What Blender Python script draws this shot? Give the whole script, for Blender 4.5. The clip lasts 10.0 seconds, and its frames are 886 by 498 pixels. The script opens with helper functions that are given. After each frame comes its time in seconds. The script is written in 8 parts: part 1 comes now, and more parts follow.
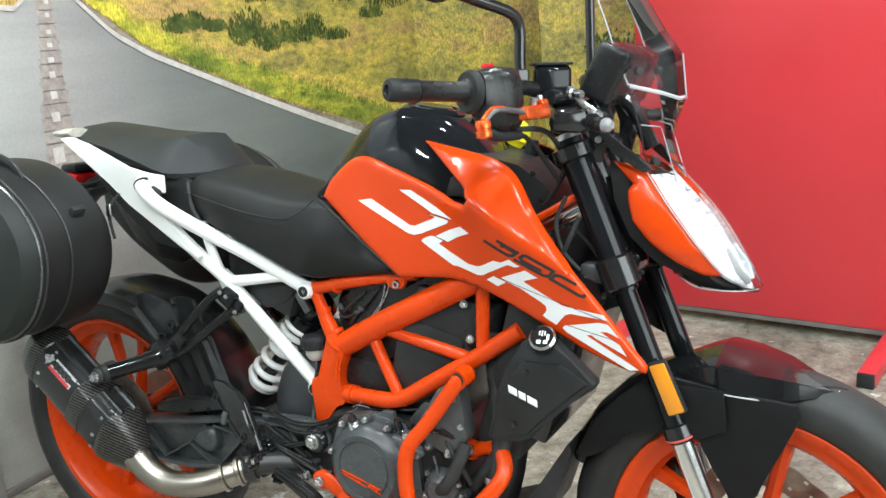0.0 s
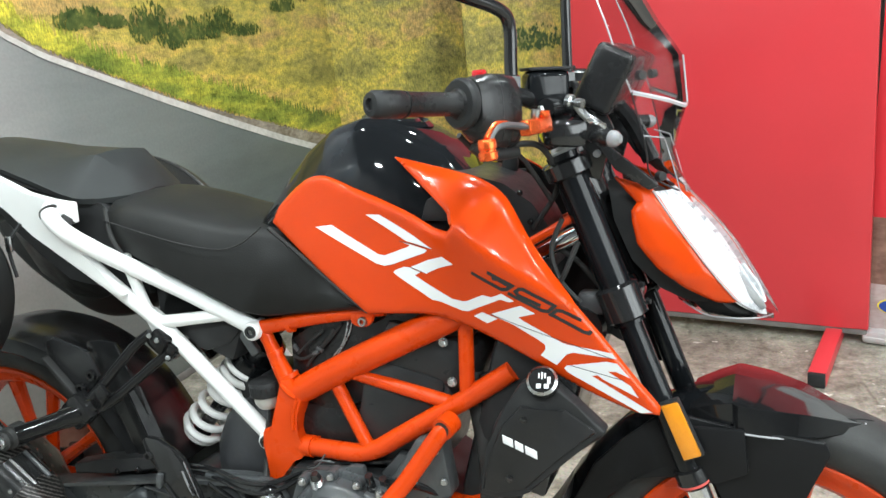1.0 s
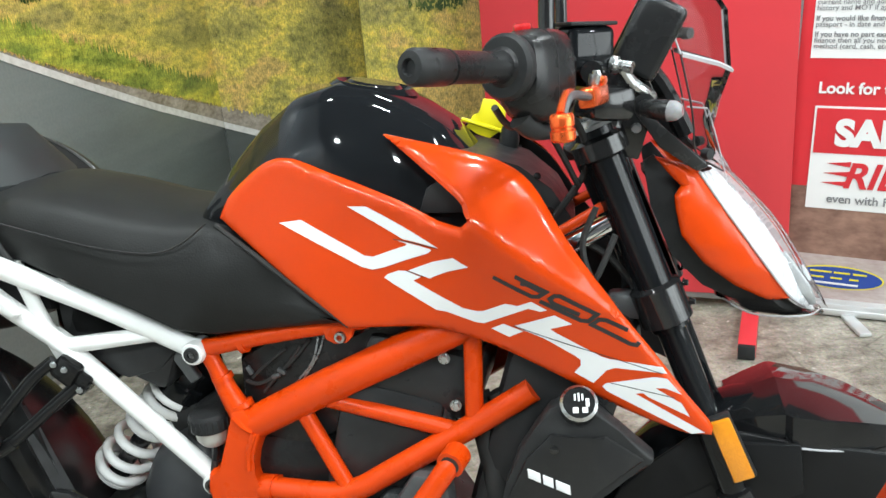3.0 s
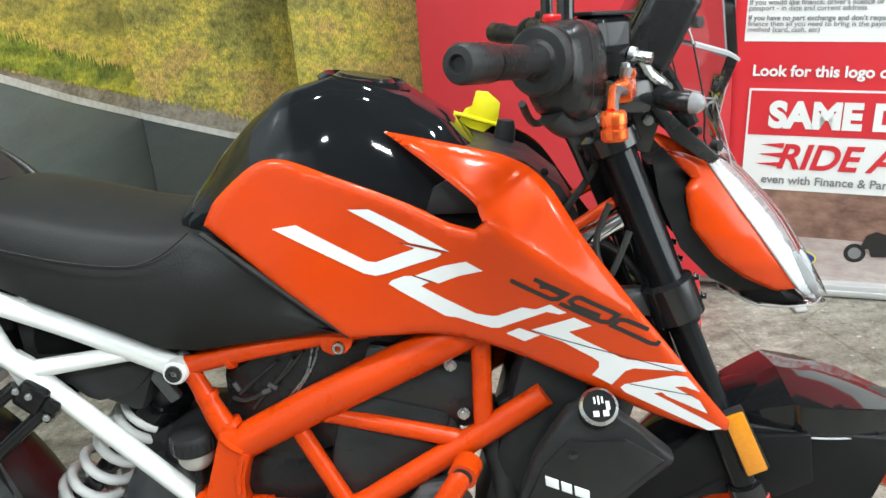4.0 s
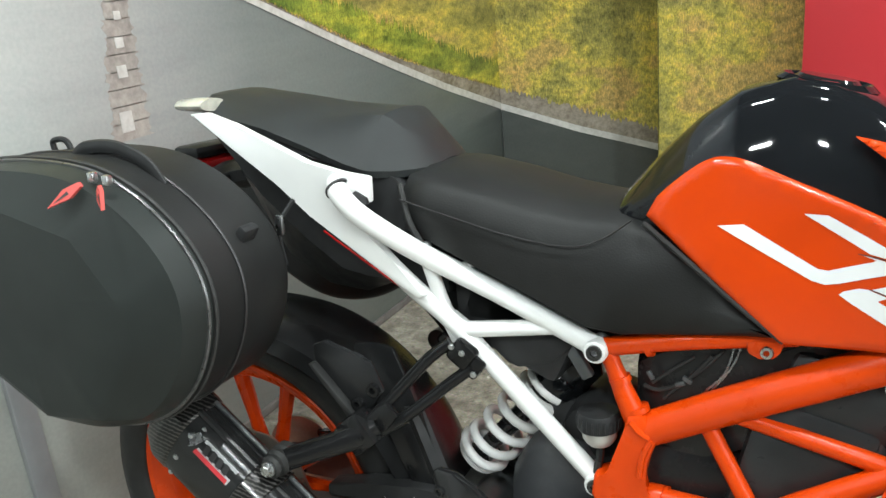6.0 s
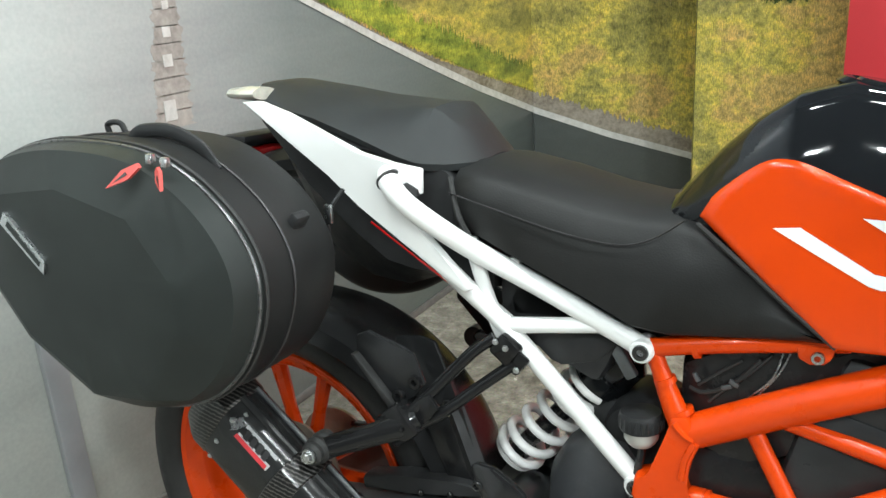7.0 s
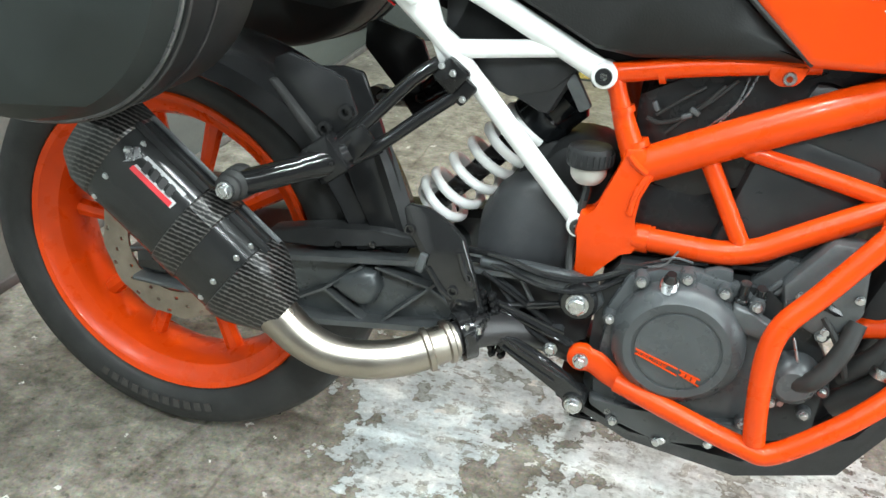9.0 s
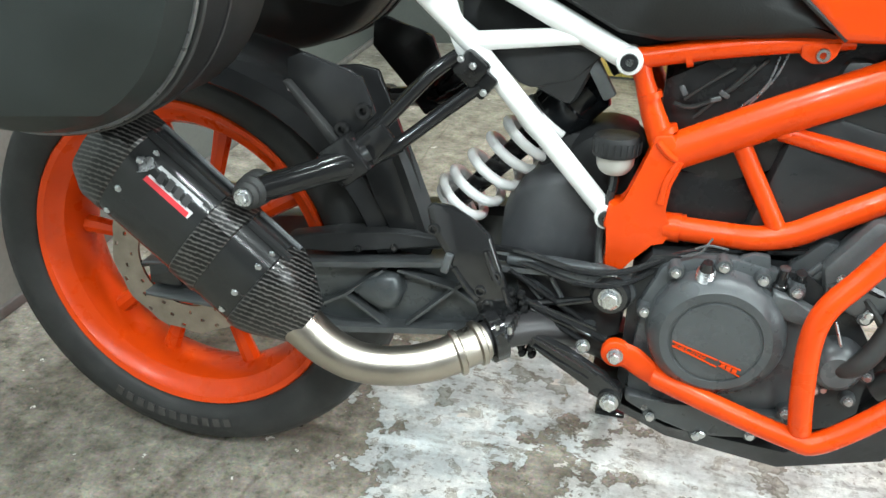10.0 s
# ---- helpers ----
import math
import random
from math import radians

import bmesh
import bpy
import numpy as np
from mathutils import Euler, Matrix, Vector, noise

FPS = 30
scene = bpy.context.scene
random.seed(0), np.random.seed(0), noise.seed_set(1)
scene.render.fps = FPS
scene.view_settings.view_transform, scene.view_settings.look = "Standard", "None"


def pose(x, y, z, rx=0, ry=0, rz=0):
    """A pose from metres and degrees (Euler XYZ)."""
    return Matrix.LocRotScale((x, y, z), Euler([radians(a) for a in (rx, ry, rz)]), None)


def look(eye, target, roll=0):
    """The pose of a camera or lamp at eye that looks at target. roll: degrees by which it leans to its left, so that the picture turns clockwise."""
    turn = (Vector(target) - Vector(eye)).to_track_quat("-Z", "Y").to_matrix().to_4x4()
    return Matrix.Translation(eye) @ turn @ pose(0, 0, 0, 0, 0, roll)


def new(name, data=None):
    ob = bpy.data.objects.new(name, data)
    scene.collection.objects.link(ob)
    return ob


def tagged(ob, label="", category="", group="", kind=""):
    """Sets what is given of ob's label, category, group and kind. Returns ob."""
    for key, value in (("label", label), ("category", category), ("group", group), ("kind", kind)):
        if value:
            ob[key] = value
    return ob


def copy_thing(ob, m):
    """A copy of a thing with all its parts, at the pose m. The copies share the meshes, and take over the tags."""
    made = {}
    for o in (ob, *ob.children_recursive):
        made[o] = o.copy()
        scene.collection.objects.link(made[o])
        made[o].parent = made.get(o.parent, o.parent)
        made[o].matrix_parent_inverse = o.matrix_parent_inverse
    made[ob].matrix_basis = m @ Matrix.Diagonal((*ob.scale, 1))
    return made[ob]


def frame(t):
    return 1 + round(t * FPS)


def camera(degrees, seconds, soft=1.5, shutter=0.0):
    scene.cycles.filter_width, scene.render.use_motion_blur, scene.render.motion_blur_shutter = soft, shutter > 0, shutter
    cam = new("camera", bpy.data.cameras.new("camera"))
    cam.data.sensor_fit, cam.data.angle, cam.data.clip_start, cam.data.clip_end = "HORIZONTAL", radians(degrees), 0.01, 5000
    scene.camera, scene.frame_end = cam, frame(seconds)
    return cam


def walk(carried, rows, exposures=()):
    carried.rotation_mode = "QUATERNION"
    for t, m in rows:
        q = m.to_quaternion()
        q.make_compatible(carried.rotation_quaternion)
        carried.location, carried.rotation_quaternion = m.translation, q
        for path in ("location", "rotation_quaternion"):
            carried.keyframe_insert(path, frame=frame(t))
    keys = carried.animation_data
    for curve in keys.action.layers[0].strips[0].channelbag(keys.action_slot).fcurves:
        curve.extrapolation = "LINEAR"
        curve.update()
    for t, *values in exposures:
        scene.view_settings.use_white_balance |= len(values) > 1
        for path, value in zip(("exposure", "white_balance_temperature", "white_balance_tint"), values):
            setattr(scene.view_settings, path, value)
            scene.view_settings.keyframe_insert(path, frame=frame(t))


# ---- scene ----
cam = camera(56.0, 10.0)
PATH = [
    (0, (1.485, -1.153, 1.09), (0.52, 0.527, 0.595), -5.8),
    (0.5, (1.387, -1.087, 1.104), (0.437, 0.601, 0.605), -6.6),
    (1, (1.312, -1.041, 1.11), (0.56, 0.734, 0.575), -6.1),
    (1.5, (1.247, -1.026, 1.109), (0.648, 0.796, 0.542), -5.2),
    (2, (1.206, -1.009, 1.104), (0.648, 0.819, 0.514), -4.9),
    (2.2, (1.185, -0.993, 1.1), (0.632, 0.835, 0.505), -4.7),
    (3.3, (1.043, -0.862, 1.102), (0.695, 0.995, 0.445), -4.5),
    (3.5, (1.023, -0.855, 1.102), (0.727, 1.009, 0.439), -4.0),
    (4, (0.969, -0.854, 1.113), (0.755, 1.009, 0.418), -4.7),
    (4.5, (0.923, -0.856, 1.116), (0.669, 1.0, 0.415), -5.1),
    (5, (0.888, -0.873, 1.124), (0.401, 0.944, 0.444), -6.3),
    (5.5, (0.857, -0.898, 1.128), (0.129, 0.845, 0.471), -5.9),
    (6, (0.833, -0.919, 1.127), (-0.06, 0.752, 0.486), -5.4),
    (6.2, (0.822, -0.925, 1.126), (-0.107, 0.727, 0.489), -5.0),
    (7.3, (0.797, -0.943, 1.107), (-0.116, 0.721, 0.474), -3.0),
    (7.5, (0.791, -0.941, 1.089), (-0.089, 0.734, 0.44), -2.4),
    (8, (0.778, -0.947, 1.053), (0.001, 0.707, 0.24), -1.1),
    (8.5, (0.72, -0.962, 1.002), (0.085, 0.698, 0.085), 0.4),
    (9, (0.634, -0.967, 0.941), (0.178, 0.728, -0.017), 3.5),
    (9.5, (0.6, -0.958, 0.919), (0.152, 0.742, -0.033), 2.5),
    (10, (0.59, -0.954, 0.921), (0.15, 0.75, -0.029), 1.1),
]
EXPO = [(0, 0.0, 6300, 4), (2, 0.0, 6300, 4), (3.5, -0.06, 6300, 4), (5.0, -0.06, 6350, 4), (6.0, -0.14, 6400, 4), (7.5, 0.06, 6300, 4), (8.0, 0.25, 6250, 3), (8.5, 0.41, 6220, 2), (9.5, 0.5, 6200, 2), (10, 0.49, 6200, 2)]
walk(cam, [(t, look(eye, target, roll)) for t, eye, target, roll in PATH], EXPO)

from mathutils.geometry import delaunay_2d_cdt

# ---- world and lights ----
world = bpy.data.worlds.new("world")
scene.world = world
world.use_nodes = True
world.node_tree.nodes["Background"].inputs[0].default_value = (0.75, 0.8, 0.9, 1)
world.node_tree.nodes["Background"].inputs[1].default_value = 0.1


def area_lamp(name, at, target, sx, sy, power, color=(1, 1, 1)):
    data = bpy.data.lights.new(name, "AREA")
    data.shape, data.size, data.size_y, data.energy, data.color = "RECTANGLE", sx, sy, power, color
    ob = new(name, data)
    ob.matrix_world = look(at, target)
    return ob


LAMPS = [(x, y) for x in (-0.05, 1.1, 2.25, 3.4) for y in (-2.1, -0.45)] + [(1.1, 0.9), (2.6, 0.9)]
ROOM_H = 2.75
for tx, ty in LAMPS:
    area_lamp("ceiling_lamp", (tx, ty, ROOM_H - 0.065), (tx, ty, 0), 0.15, 0.11, 32 if ty < -2 else 22.5, (0.96, 0.995, 1.0))
# added fill from the east side, where no source is seen
area_lamp("side_fill_light", (4.35, -1.2, 1.55), (0.5, 0.0, 0.6), 3.0, 1.7, 42, (0.95, 0.98, 1.0))


# ---- materials ----
def nodes_of(name):
    m = bpy.data.materials.new(name)
    m.use_nodes = True
    return m, m.node_tree.nodes, m.node_tree.links, m.node_tree.nodes["Principled BSDF"]


def noise_node(nt, coord, scale, detail=4.0, rough=0.55, stretch=None):
    if stretch:
        mp = nt.nodes.new("ShaderNodeMapping")
        mp.inputs["Scale"].default_value = stretch
        nt.links.new(coord, mp.inputs["Vector"])
        coord = mp.outputs["Vector"]
    n = nt.nodes.new("ShaderNodeTexNoise")
    n.inputs["Scale"].default_value, n.inputs["Detail"].default_value, n.inputs["Roughness"].default_value = scale, detail, rough
    nt.links.new(coord, n.inputs["Vector"])
    return n


def ramp_node(nt, fac, stops):
    r = nt.nodes.new("ShaderNodeValToRGB")
    el = r.color_ramp.elements
    while len(el) < len(stops):
        el.new(0.5)
    for e, (p, c) in zip(el, stops):
        e.position = p
        e.color = (*c, 1) if len(c) == 3 else c
    nt.links.new(fac, r.inputs["Fac"])
    return r


def mix_node(nt, fac, a, b, mode="MIX"):
    m = nt.nodes.new("ShaderNodeMix")
    m.data_type, m.blend_type = "RGBA", mode
    for sock, v in ((m.inputs[0], fac), (m.inputs[6], a), (m.inputs[7], b)):
        if isinstance(v, (int, float)):
            sock.default_value = v
        elif isinstance(v, tuple):
            sock.default_value = (*v, 1)
        else:
            nt.links.new(v, sock)
    return m.outputs[2]


def coords(nt, which="Object"):
    return nt.nodes.new("ShaderNodeTexCoord").outputs[which]


def surface(name, color, rough=0.5, metal=0.0, vary=0.18, scale=9.0, bump=0.05, fine=420.0, coat=0.0, dust=0.0, spec=0.5):
    """A surface with broad and fine variation of tone and gloss, and fine relief."""
    m, nodes, links, p = nodes_of(name)
    nt = m.node_tree
    co = coords(nt)
    broad, grain = noise_node(nt, co, scale, 5), noise_node(nt, co, fine, 3)
    dark = tuple(c * (1 - vary) for c in color)
    light = tuple(min(1, c * (1 + vary)) for c in color)
    r = ramp_node(nt, broad.outputs["Fac"], [(0.3, dark), (0.7, light)])
    col = mix_node(nt, 0.12 * vary / 0.18, r.outputs["Color"], grain.outputs["Color"], "OVERLAY")
    if dust:
        d = ramp_node(nt, noise_node(nt, co, scale * 3.1, 6, 0.7).outputs["Fac"], [(0.5, (0, 0, 0)), (0.75, (dust, dust, dust))])
        col = mix_node(nt, d.outputs["Color"], col, (0.33, 0.31, 0.28))
    links.new(col, p.inputs["Base Color"])
    rr = ramp_node(nt, noise_node(nt, co, scale * 2.3, 5).outputs["Fac"], [(0.3, (rough * 0.8,) * 3), (0.7, (min(1, rough * 1.2),) * 3)])
    links.new(rr.outputs["Color"], p.inputs["Roughness"])
    p.inputs["Metallic"].default_value = metal
    p.inputs["Specular IOR Level"].default_value = spec
    p.inputs["Coat Weight"].default_value = coat
    p.inputs["Coat Roughness"].default_value = 0.06
    if bump:
        b = nodes.new("ShaderNodeBump")
        b.inputs["Strength"].default_value, b.inputs["Distance"].default_value = bump, 0.002
        links.new(grain.outputs["Fac"], b.inputs["Height"])
        links.new(b.outputs["Normal"], p.inputs["Normal"])
    return m


ORANGE = surface("orange_paint", (0.57, 0.0475, 0.0025), 0.2, 0, 0.05, 5, 0.0, coat=0.2, spec=0.25)
ORANGE_FRAME = surface("orange_powder_coat", (0.6, 0.05, 0.002), 0.3, 0, 0.07, 14, 0.06, 600, coat=0.08, spec=0.25)
ORANGE_ANOD = surface("orange_anodised", (0.9, 0.14, 0.03), 0.25, 0.75, 0.08, 30, 0.02)
WHITE_PAINT = surface("white_powder_coat", (0.78, 0.79, 0.78), 0.35, 0, 0.03, 12, 0.03, 500, coat=0.2)
DECAL_WHITE = surface("white_decal", (0.74, 0.75, 0.76), 0.35, 0, 0.03, 20, 0.0)
DECAL_BLACK = surface("black_decal", (0.018, 0.017, 0.018), 0.4, 0, 0.1, 20, 0.0)
GLOSS_BLACK = surface("gloss_black_paint", (0.0078, 0.0088, 0.0102), 0.05, 0, 0.2, 6, 0.0, coat=0.05, spec=0.25)
SATIN_BLACK = surface("satin_black_metal", (0.0135, 0.0138, 0.0145), 0.1, 0.0, 0.2, 20, 0.02, dust=0.004, spec=0.6)
PLASTIC = surface("matt_black_plastic", (0.025, 0.0256, 0.0265), 0.4, 0, 0.22, 16, 0.12, 700, dust=0.015, spec=0.15)
DEEP_BLACK = surface("satin_black_guard", (0.018, 0.0186, 0.0195), 0.2, 0, 0.2, 12, 0.06, 600, dust=0.006, spec=0.3)
TUBE_BLACK = surface("black_tube_enamel", (0.0095, 0.0096, 0.01), 0.12, 0, 0.2, 20, 0.01, 600, spec=0.3)
RUBBER = surface("tyre_rubber", (0.0275, 0.0278, 0.0275), 0.5, 0, 0.25, 12, 0.1, 500, dust=0.03, spec=0.25)
GRIP_RUBBER = surface("grip_rubber", (0.015, 0.0152, 0.0158), 0.3, 0, 0.2, 30, 0.2, 900, spec=0.3)
ENGINE_GREY = surface("engine_case_paint", (0.06, 0.065, 0.0685), 0.3, 0.1, 0.2, 18, 0.12, 500, dust=0.02, spec=0.45)
CAST_GREY = surface("cast_aluminium_dark", (0.09, 0.096, 0.1), 0.42, 0.35, 0.2, 18, 0.2, 400, dust=0.08)
STEEL = surface("brushed_stainless", (0.36, 0.328, 0.285), 0.33, 1.0, 0.12, 16, 0.03, 700)
CHROME = surface("zinc_bolt", (0.52, 0.53, 0.54), 0.28, 1.0, 0.12, 40, 0.04)
STANCHION = surface("polished_stanchion", (0.78, 0.79, 0.8), 0.12, 1.0, 0.05, 20, 0.0)
DISC_STEEL = surface("brake_disc_steel", (0.36, 0.31, 0.26), 0.4, 0.9, 0.2, 30, 0.08)
SPRING_WHITE = surface("white_spring", (0.86, 0.86, 0.85), 0.36, 0, 0.06, 40, 0.03, dust=0.03)
YELLOW = surface("yellow_tag", (0.86, 0.75, 0.01), 0.5, 0, 0.06, 30, 0.0)
CUP_WHITE = surface("translucent_cup", (0.42, 0.41, 0.38), 0.4, 0, 0.06, 30, 0.0)
RED_LENS = surface("red_lens", (0.5, 0.01, 0.012), 0.15, 0, 0.1, 30, 0.0, coat=0.5)
RED_PULL = surface("red_rubber_pull", (0.5, 0.07, 0.06), 0.55, 0, 0.15, 60, 0.1)
RED_BOARD = surface("red_board", (0.56, 0.038, 0.048), 0.36, 0, 0.06, 1.6, 0.02, 300)
DARK_EDGE = surface("grey_rubber_edge", (0.16, 0.15, 0.14), 0.6, 0, 0.2, 20, 0.1)
SILVER = surface("silver_cassette", (0.68, 0.69, 0.7), 0.35, 0.6, 0.08, 6, 0.02)
WALL_PAINT = surface("wall_paint", (0.5, 0.5, 0.5), 0.7, 0, 0.05, 2.0, 0.1, 120)
CEILING_DARK = surface("dark_ceiling_tile", (0.12, 0.12, 0.125), 0.8, 0, 0.1, 2.0, 0.2, 120)
GLASS_FRAME = surface("window_frame_grey", (0.3, 0.31, 0.32), 0.4, 0.3, 0.1, 10, 0.03)


def seat_vinyl(name, base, cell):
    m, nodes, links, p = nodes_of(name)
    nt = m.node_tree
    co = coords(nt)
    v = nodes.new("ShaderNodeTexVoronoi")
    v.inputs["Scale"].default_value = cell
    links.new(co, v.inputs["Vector"])
    r = ramp_node(nt, noise_node(nt, co, 11, 5).outputs["Fac"], [(0.3, tuple(c * 0.8 for c in base)), (0.72, tuple(c * 1.25 for c in base))])
    links.new(r.outputs["Color"], p.inputs["Base Color"])
    p.inputs["Roughness"].default_value = 0.52
    p.inputs["Specular IOR Level"].default_value = 0.26
    b = nodes.new("ShaderNodeBump")
    b.inputs["Strength"].default_value, b.inputs["Distance"].default_value = 0.14, 0.001
    links.new(v.outputs["Distance"], b.inputs["Height"])
    links.new(b.outputs["Normal"], p.inputs["Normal"])
    return m


SEAT = seat_vinyl("seat_vinyl", (0.0132, 0.0136, 0.0134), 420)
SEAT_TOP = seat_vinyl("seat_top_vinyl", (0.0215, 0.024, 0.0246), 700)
BAG_SHELL = surface("bag_shell", (0.021, 0.0247, 0.0234), 0.44, 0, 0.2, 5, 0.1, 800, spec=0.22)
BAG_FABRIC = seat_vinyl("bag_ballistic_fabric", (0.014, 0.0145, 0.0145), 900)


def carbon():
    m, nodes, links, p = nodes_of("carbon_weave")
    nt = m.node_tree
    co = coords(nt)
    mp = nodes.new("ShaderNodeMapping")
    mp.inputs["Rotation"].default_value = (0, radians(32), 0)
    links.new(co, mp.inputs["Vector"])
    w = nodes.new("ShaderNodeTexWave")
    w.wave_type, w.bands_direction = "BANDS", "DIAGONAL"
    w.inputs["Scale"].default_value, w.inputs["Distortion"].default_value = 72, 2.2
    w.inputs["Detail Scale"].default_value = 3
    links.new(mp.outputs["Vector"], w.inputs["Vector"])
    c = nodes.new("ShaderNodeTexChecker")
    c.inputs["Scale"].default_value = 190
    links.new(mp.outputs["Vector"], c.inputs["Vector"])
    r = ramp_node(nt, w.outputs["Fac"], [(0.4, (0.004, 0.004, 0.004)), (0.62, (0.022, 0.021, 0.02)), (0.9, (0.105, 0.1, 0.095))])
    links.new(mix_node(nt, 0.35, r.outputs["Color"], c.outputs["Color"], "MULTIPLY"), p.inputs["Base Color"])
    p.inputs["Roughness"].default_value, p.inputs["Metallic"].default_value = 0.3, 0.2
    p.inputs["Coat Weight"].default_value = 0.2
    p.inputs["Coat Roughness"].default_value = 0.12
    p.inputs["Specular IOR Level"].default_value = 0.3
    return m


CARBON = carbon()
GUARD_DARK = surface("housing_black_plastic", (0.014, 0.0143, 0.015), 0.26, 0, 0.2, 16, 0.08, 700, dust=0.006, spec=0.35)
MUFFLER = surface("muffler_black_titanium", (0.0165, 0.017, 0.0172), 0.22, 0.1, 0.2, 14, 0.03, 600, spec=0.45)


def amber():
    m, nodes, links, p = nodes_of("amber_reflector")
    nt = m.node_tree
    v = nodes.new("ShaderNodeTexVoronoi")
    v.inputs["Scale"].default_value = 1100
    links.new(coords(nt), v.inputs["Vector"])
    r = ramp_node(nt, v.outputs["Distance"], [(0.1, (0.8, 0.33, 0.012)), (0.7, (0.6, 0.2, 0.006))])
    links.new(r.outputs["Color"], p.inputs["Base Color"])
    p.inputs["Roughness"].default_value, p.inputs["Coat Weight"].default_value = 0.3, 0.6
    return m


AMBER = amber()


def clear(name, tint, rough=0.02, alpha=0.25):
    """Thin clear plastic: mostly see-through, with a real gloss."""
    m, nodes, links, p = nodes_of(name)
    t = nodes.new("ShaderNodeBsdfTransparent")
    t.inputs["Color"].default_value = (*tint, 1)
    g = nodes.new("ShaderNodeBsdfGlossy")
    g.inputs["Roughness"].default_value = rough
    lw = nodes.new("ShaderNodeFresnel")
    lw.inputs["IOR"].default_value = 1.22
    mx = nodes.new("ShaderNodeMixShader")
    links.new(lw.outputs["Fac"], mx.inputs[0])
    links.new(t.outputs[0], mx.inputs[1])
    links.new(g.outputs[0], mx.inputs[2])
    links.new(mx.outputs[0], nodes["Material Output"].inputs["Surface"])
    return m


SCREEN = clear("smoked_screen", (0.82, 0.8, 0.8))
EDGE_CLEAR = surface("polished_screen_edge", (0.4, 0.4, 0.42), 0.15, 0, 0.05, 20, 0.0, coat=0.5)
LENS = clear("lamp_lens", (0.93, 0.94, 0.95))
LENS_GREY = surface("smoked_indicator_lens", (0.26, 0.26, 0.27), 0.08, 0, 0.25, 60, 0.0, coat=0.4)
TAIL_CLEAR = surface("pale_clear_lens", (0.5, 0.49, 0.42), 0.15, 0, 0.2, 60, 0.02, coat=0.4)
LENS_INNER = surface("lamp_reflector", (0.72, 0.73, 0.75), 0.28, 0.3, 0.06, 40, 0.0)


def emission(name, color, strength):
    m, nodes, links, p = nodes_of(name)
    p.inputs["Base Color"].default_value = (0.8, 0.8, 0.8, 1)
    p.inputs["Emission Color"].default_value = (*color, 1)
    p.inputs["Emission Strength"].default_value = strength
    return m


TUBE_GLOW = emission("lamp_diffuser", (0.97, 1.0, 1.0), 4.0)
# glow of the added sheet behind the unseen east window
FILL_GLOW = emission("added_fill_glow", (0.95, 0.98, 1.0), 3.0)


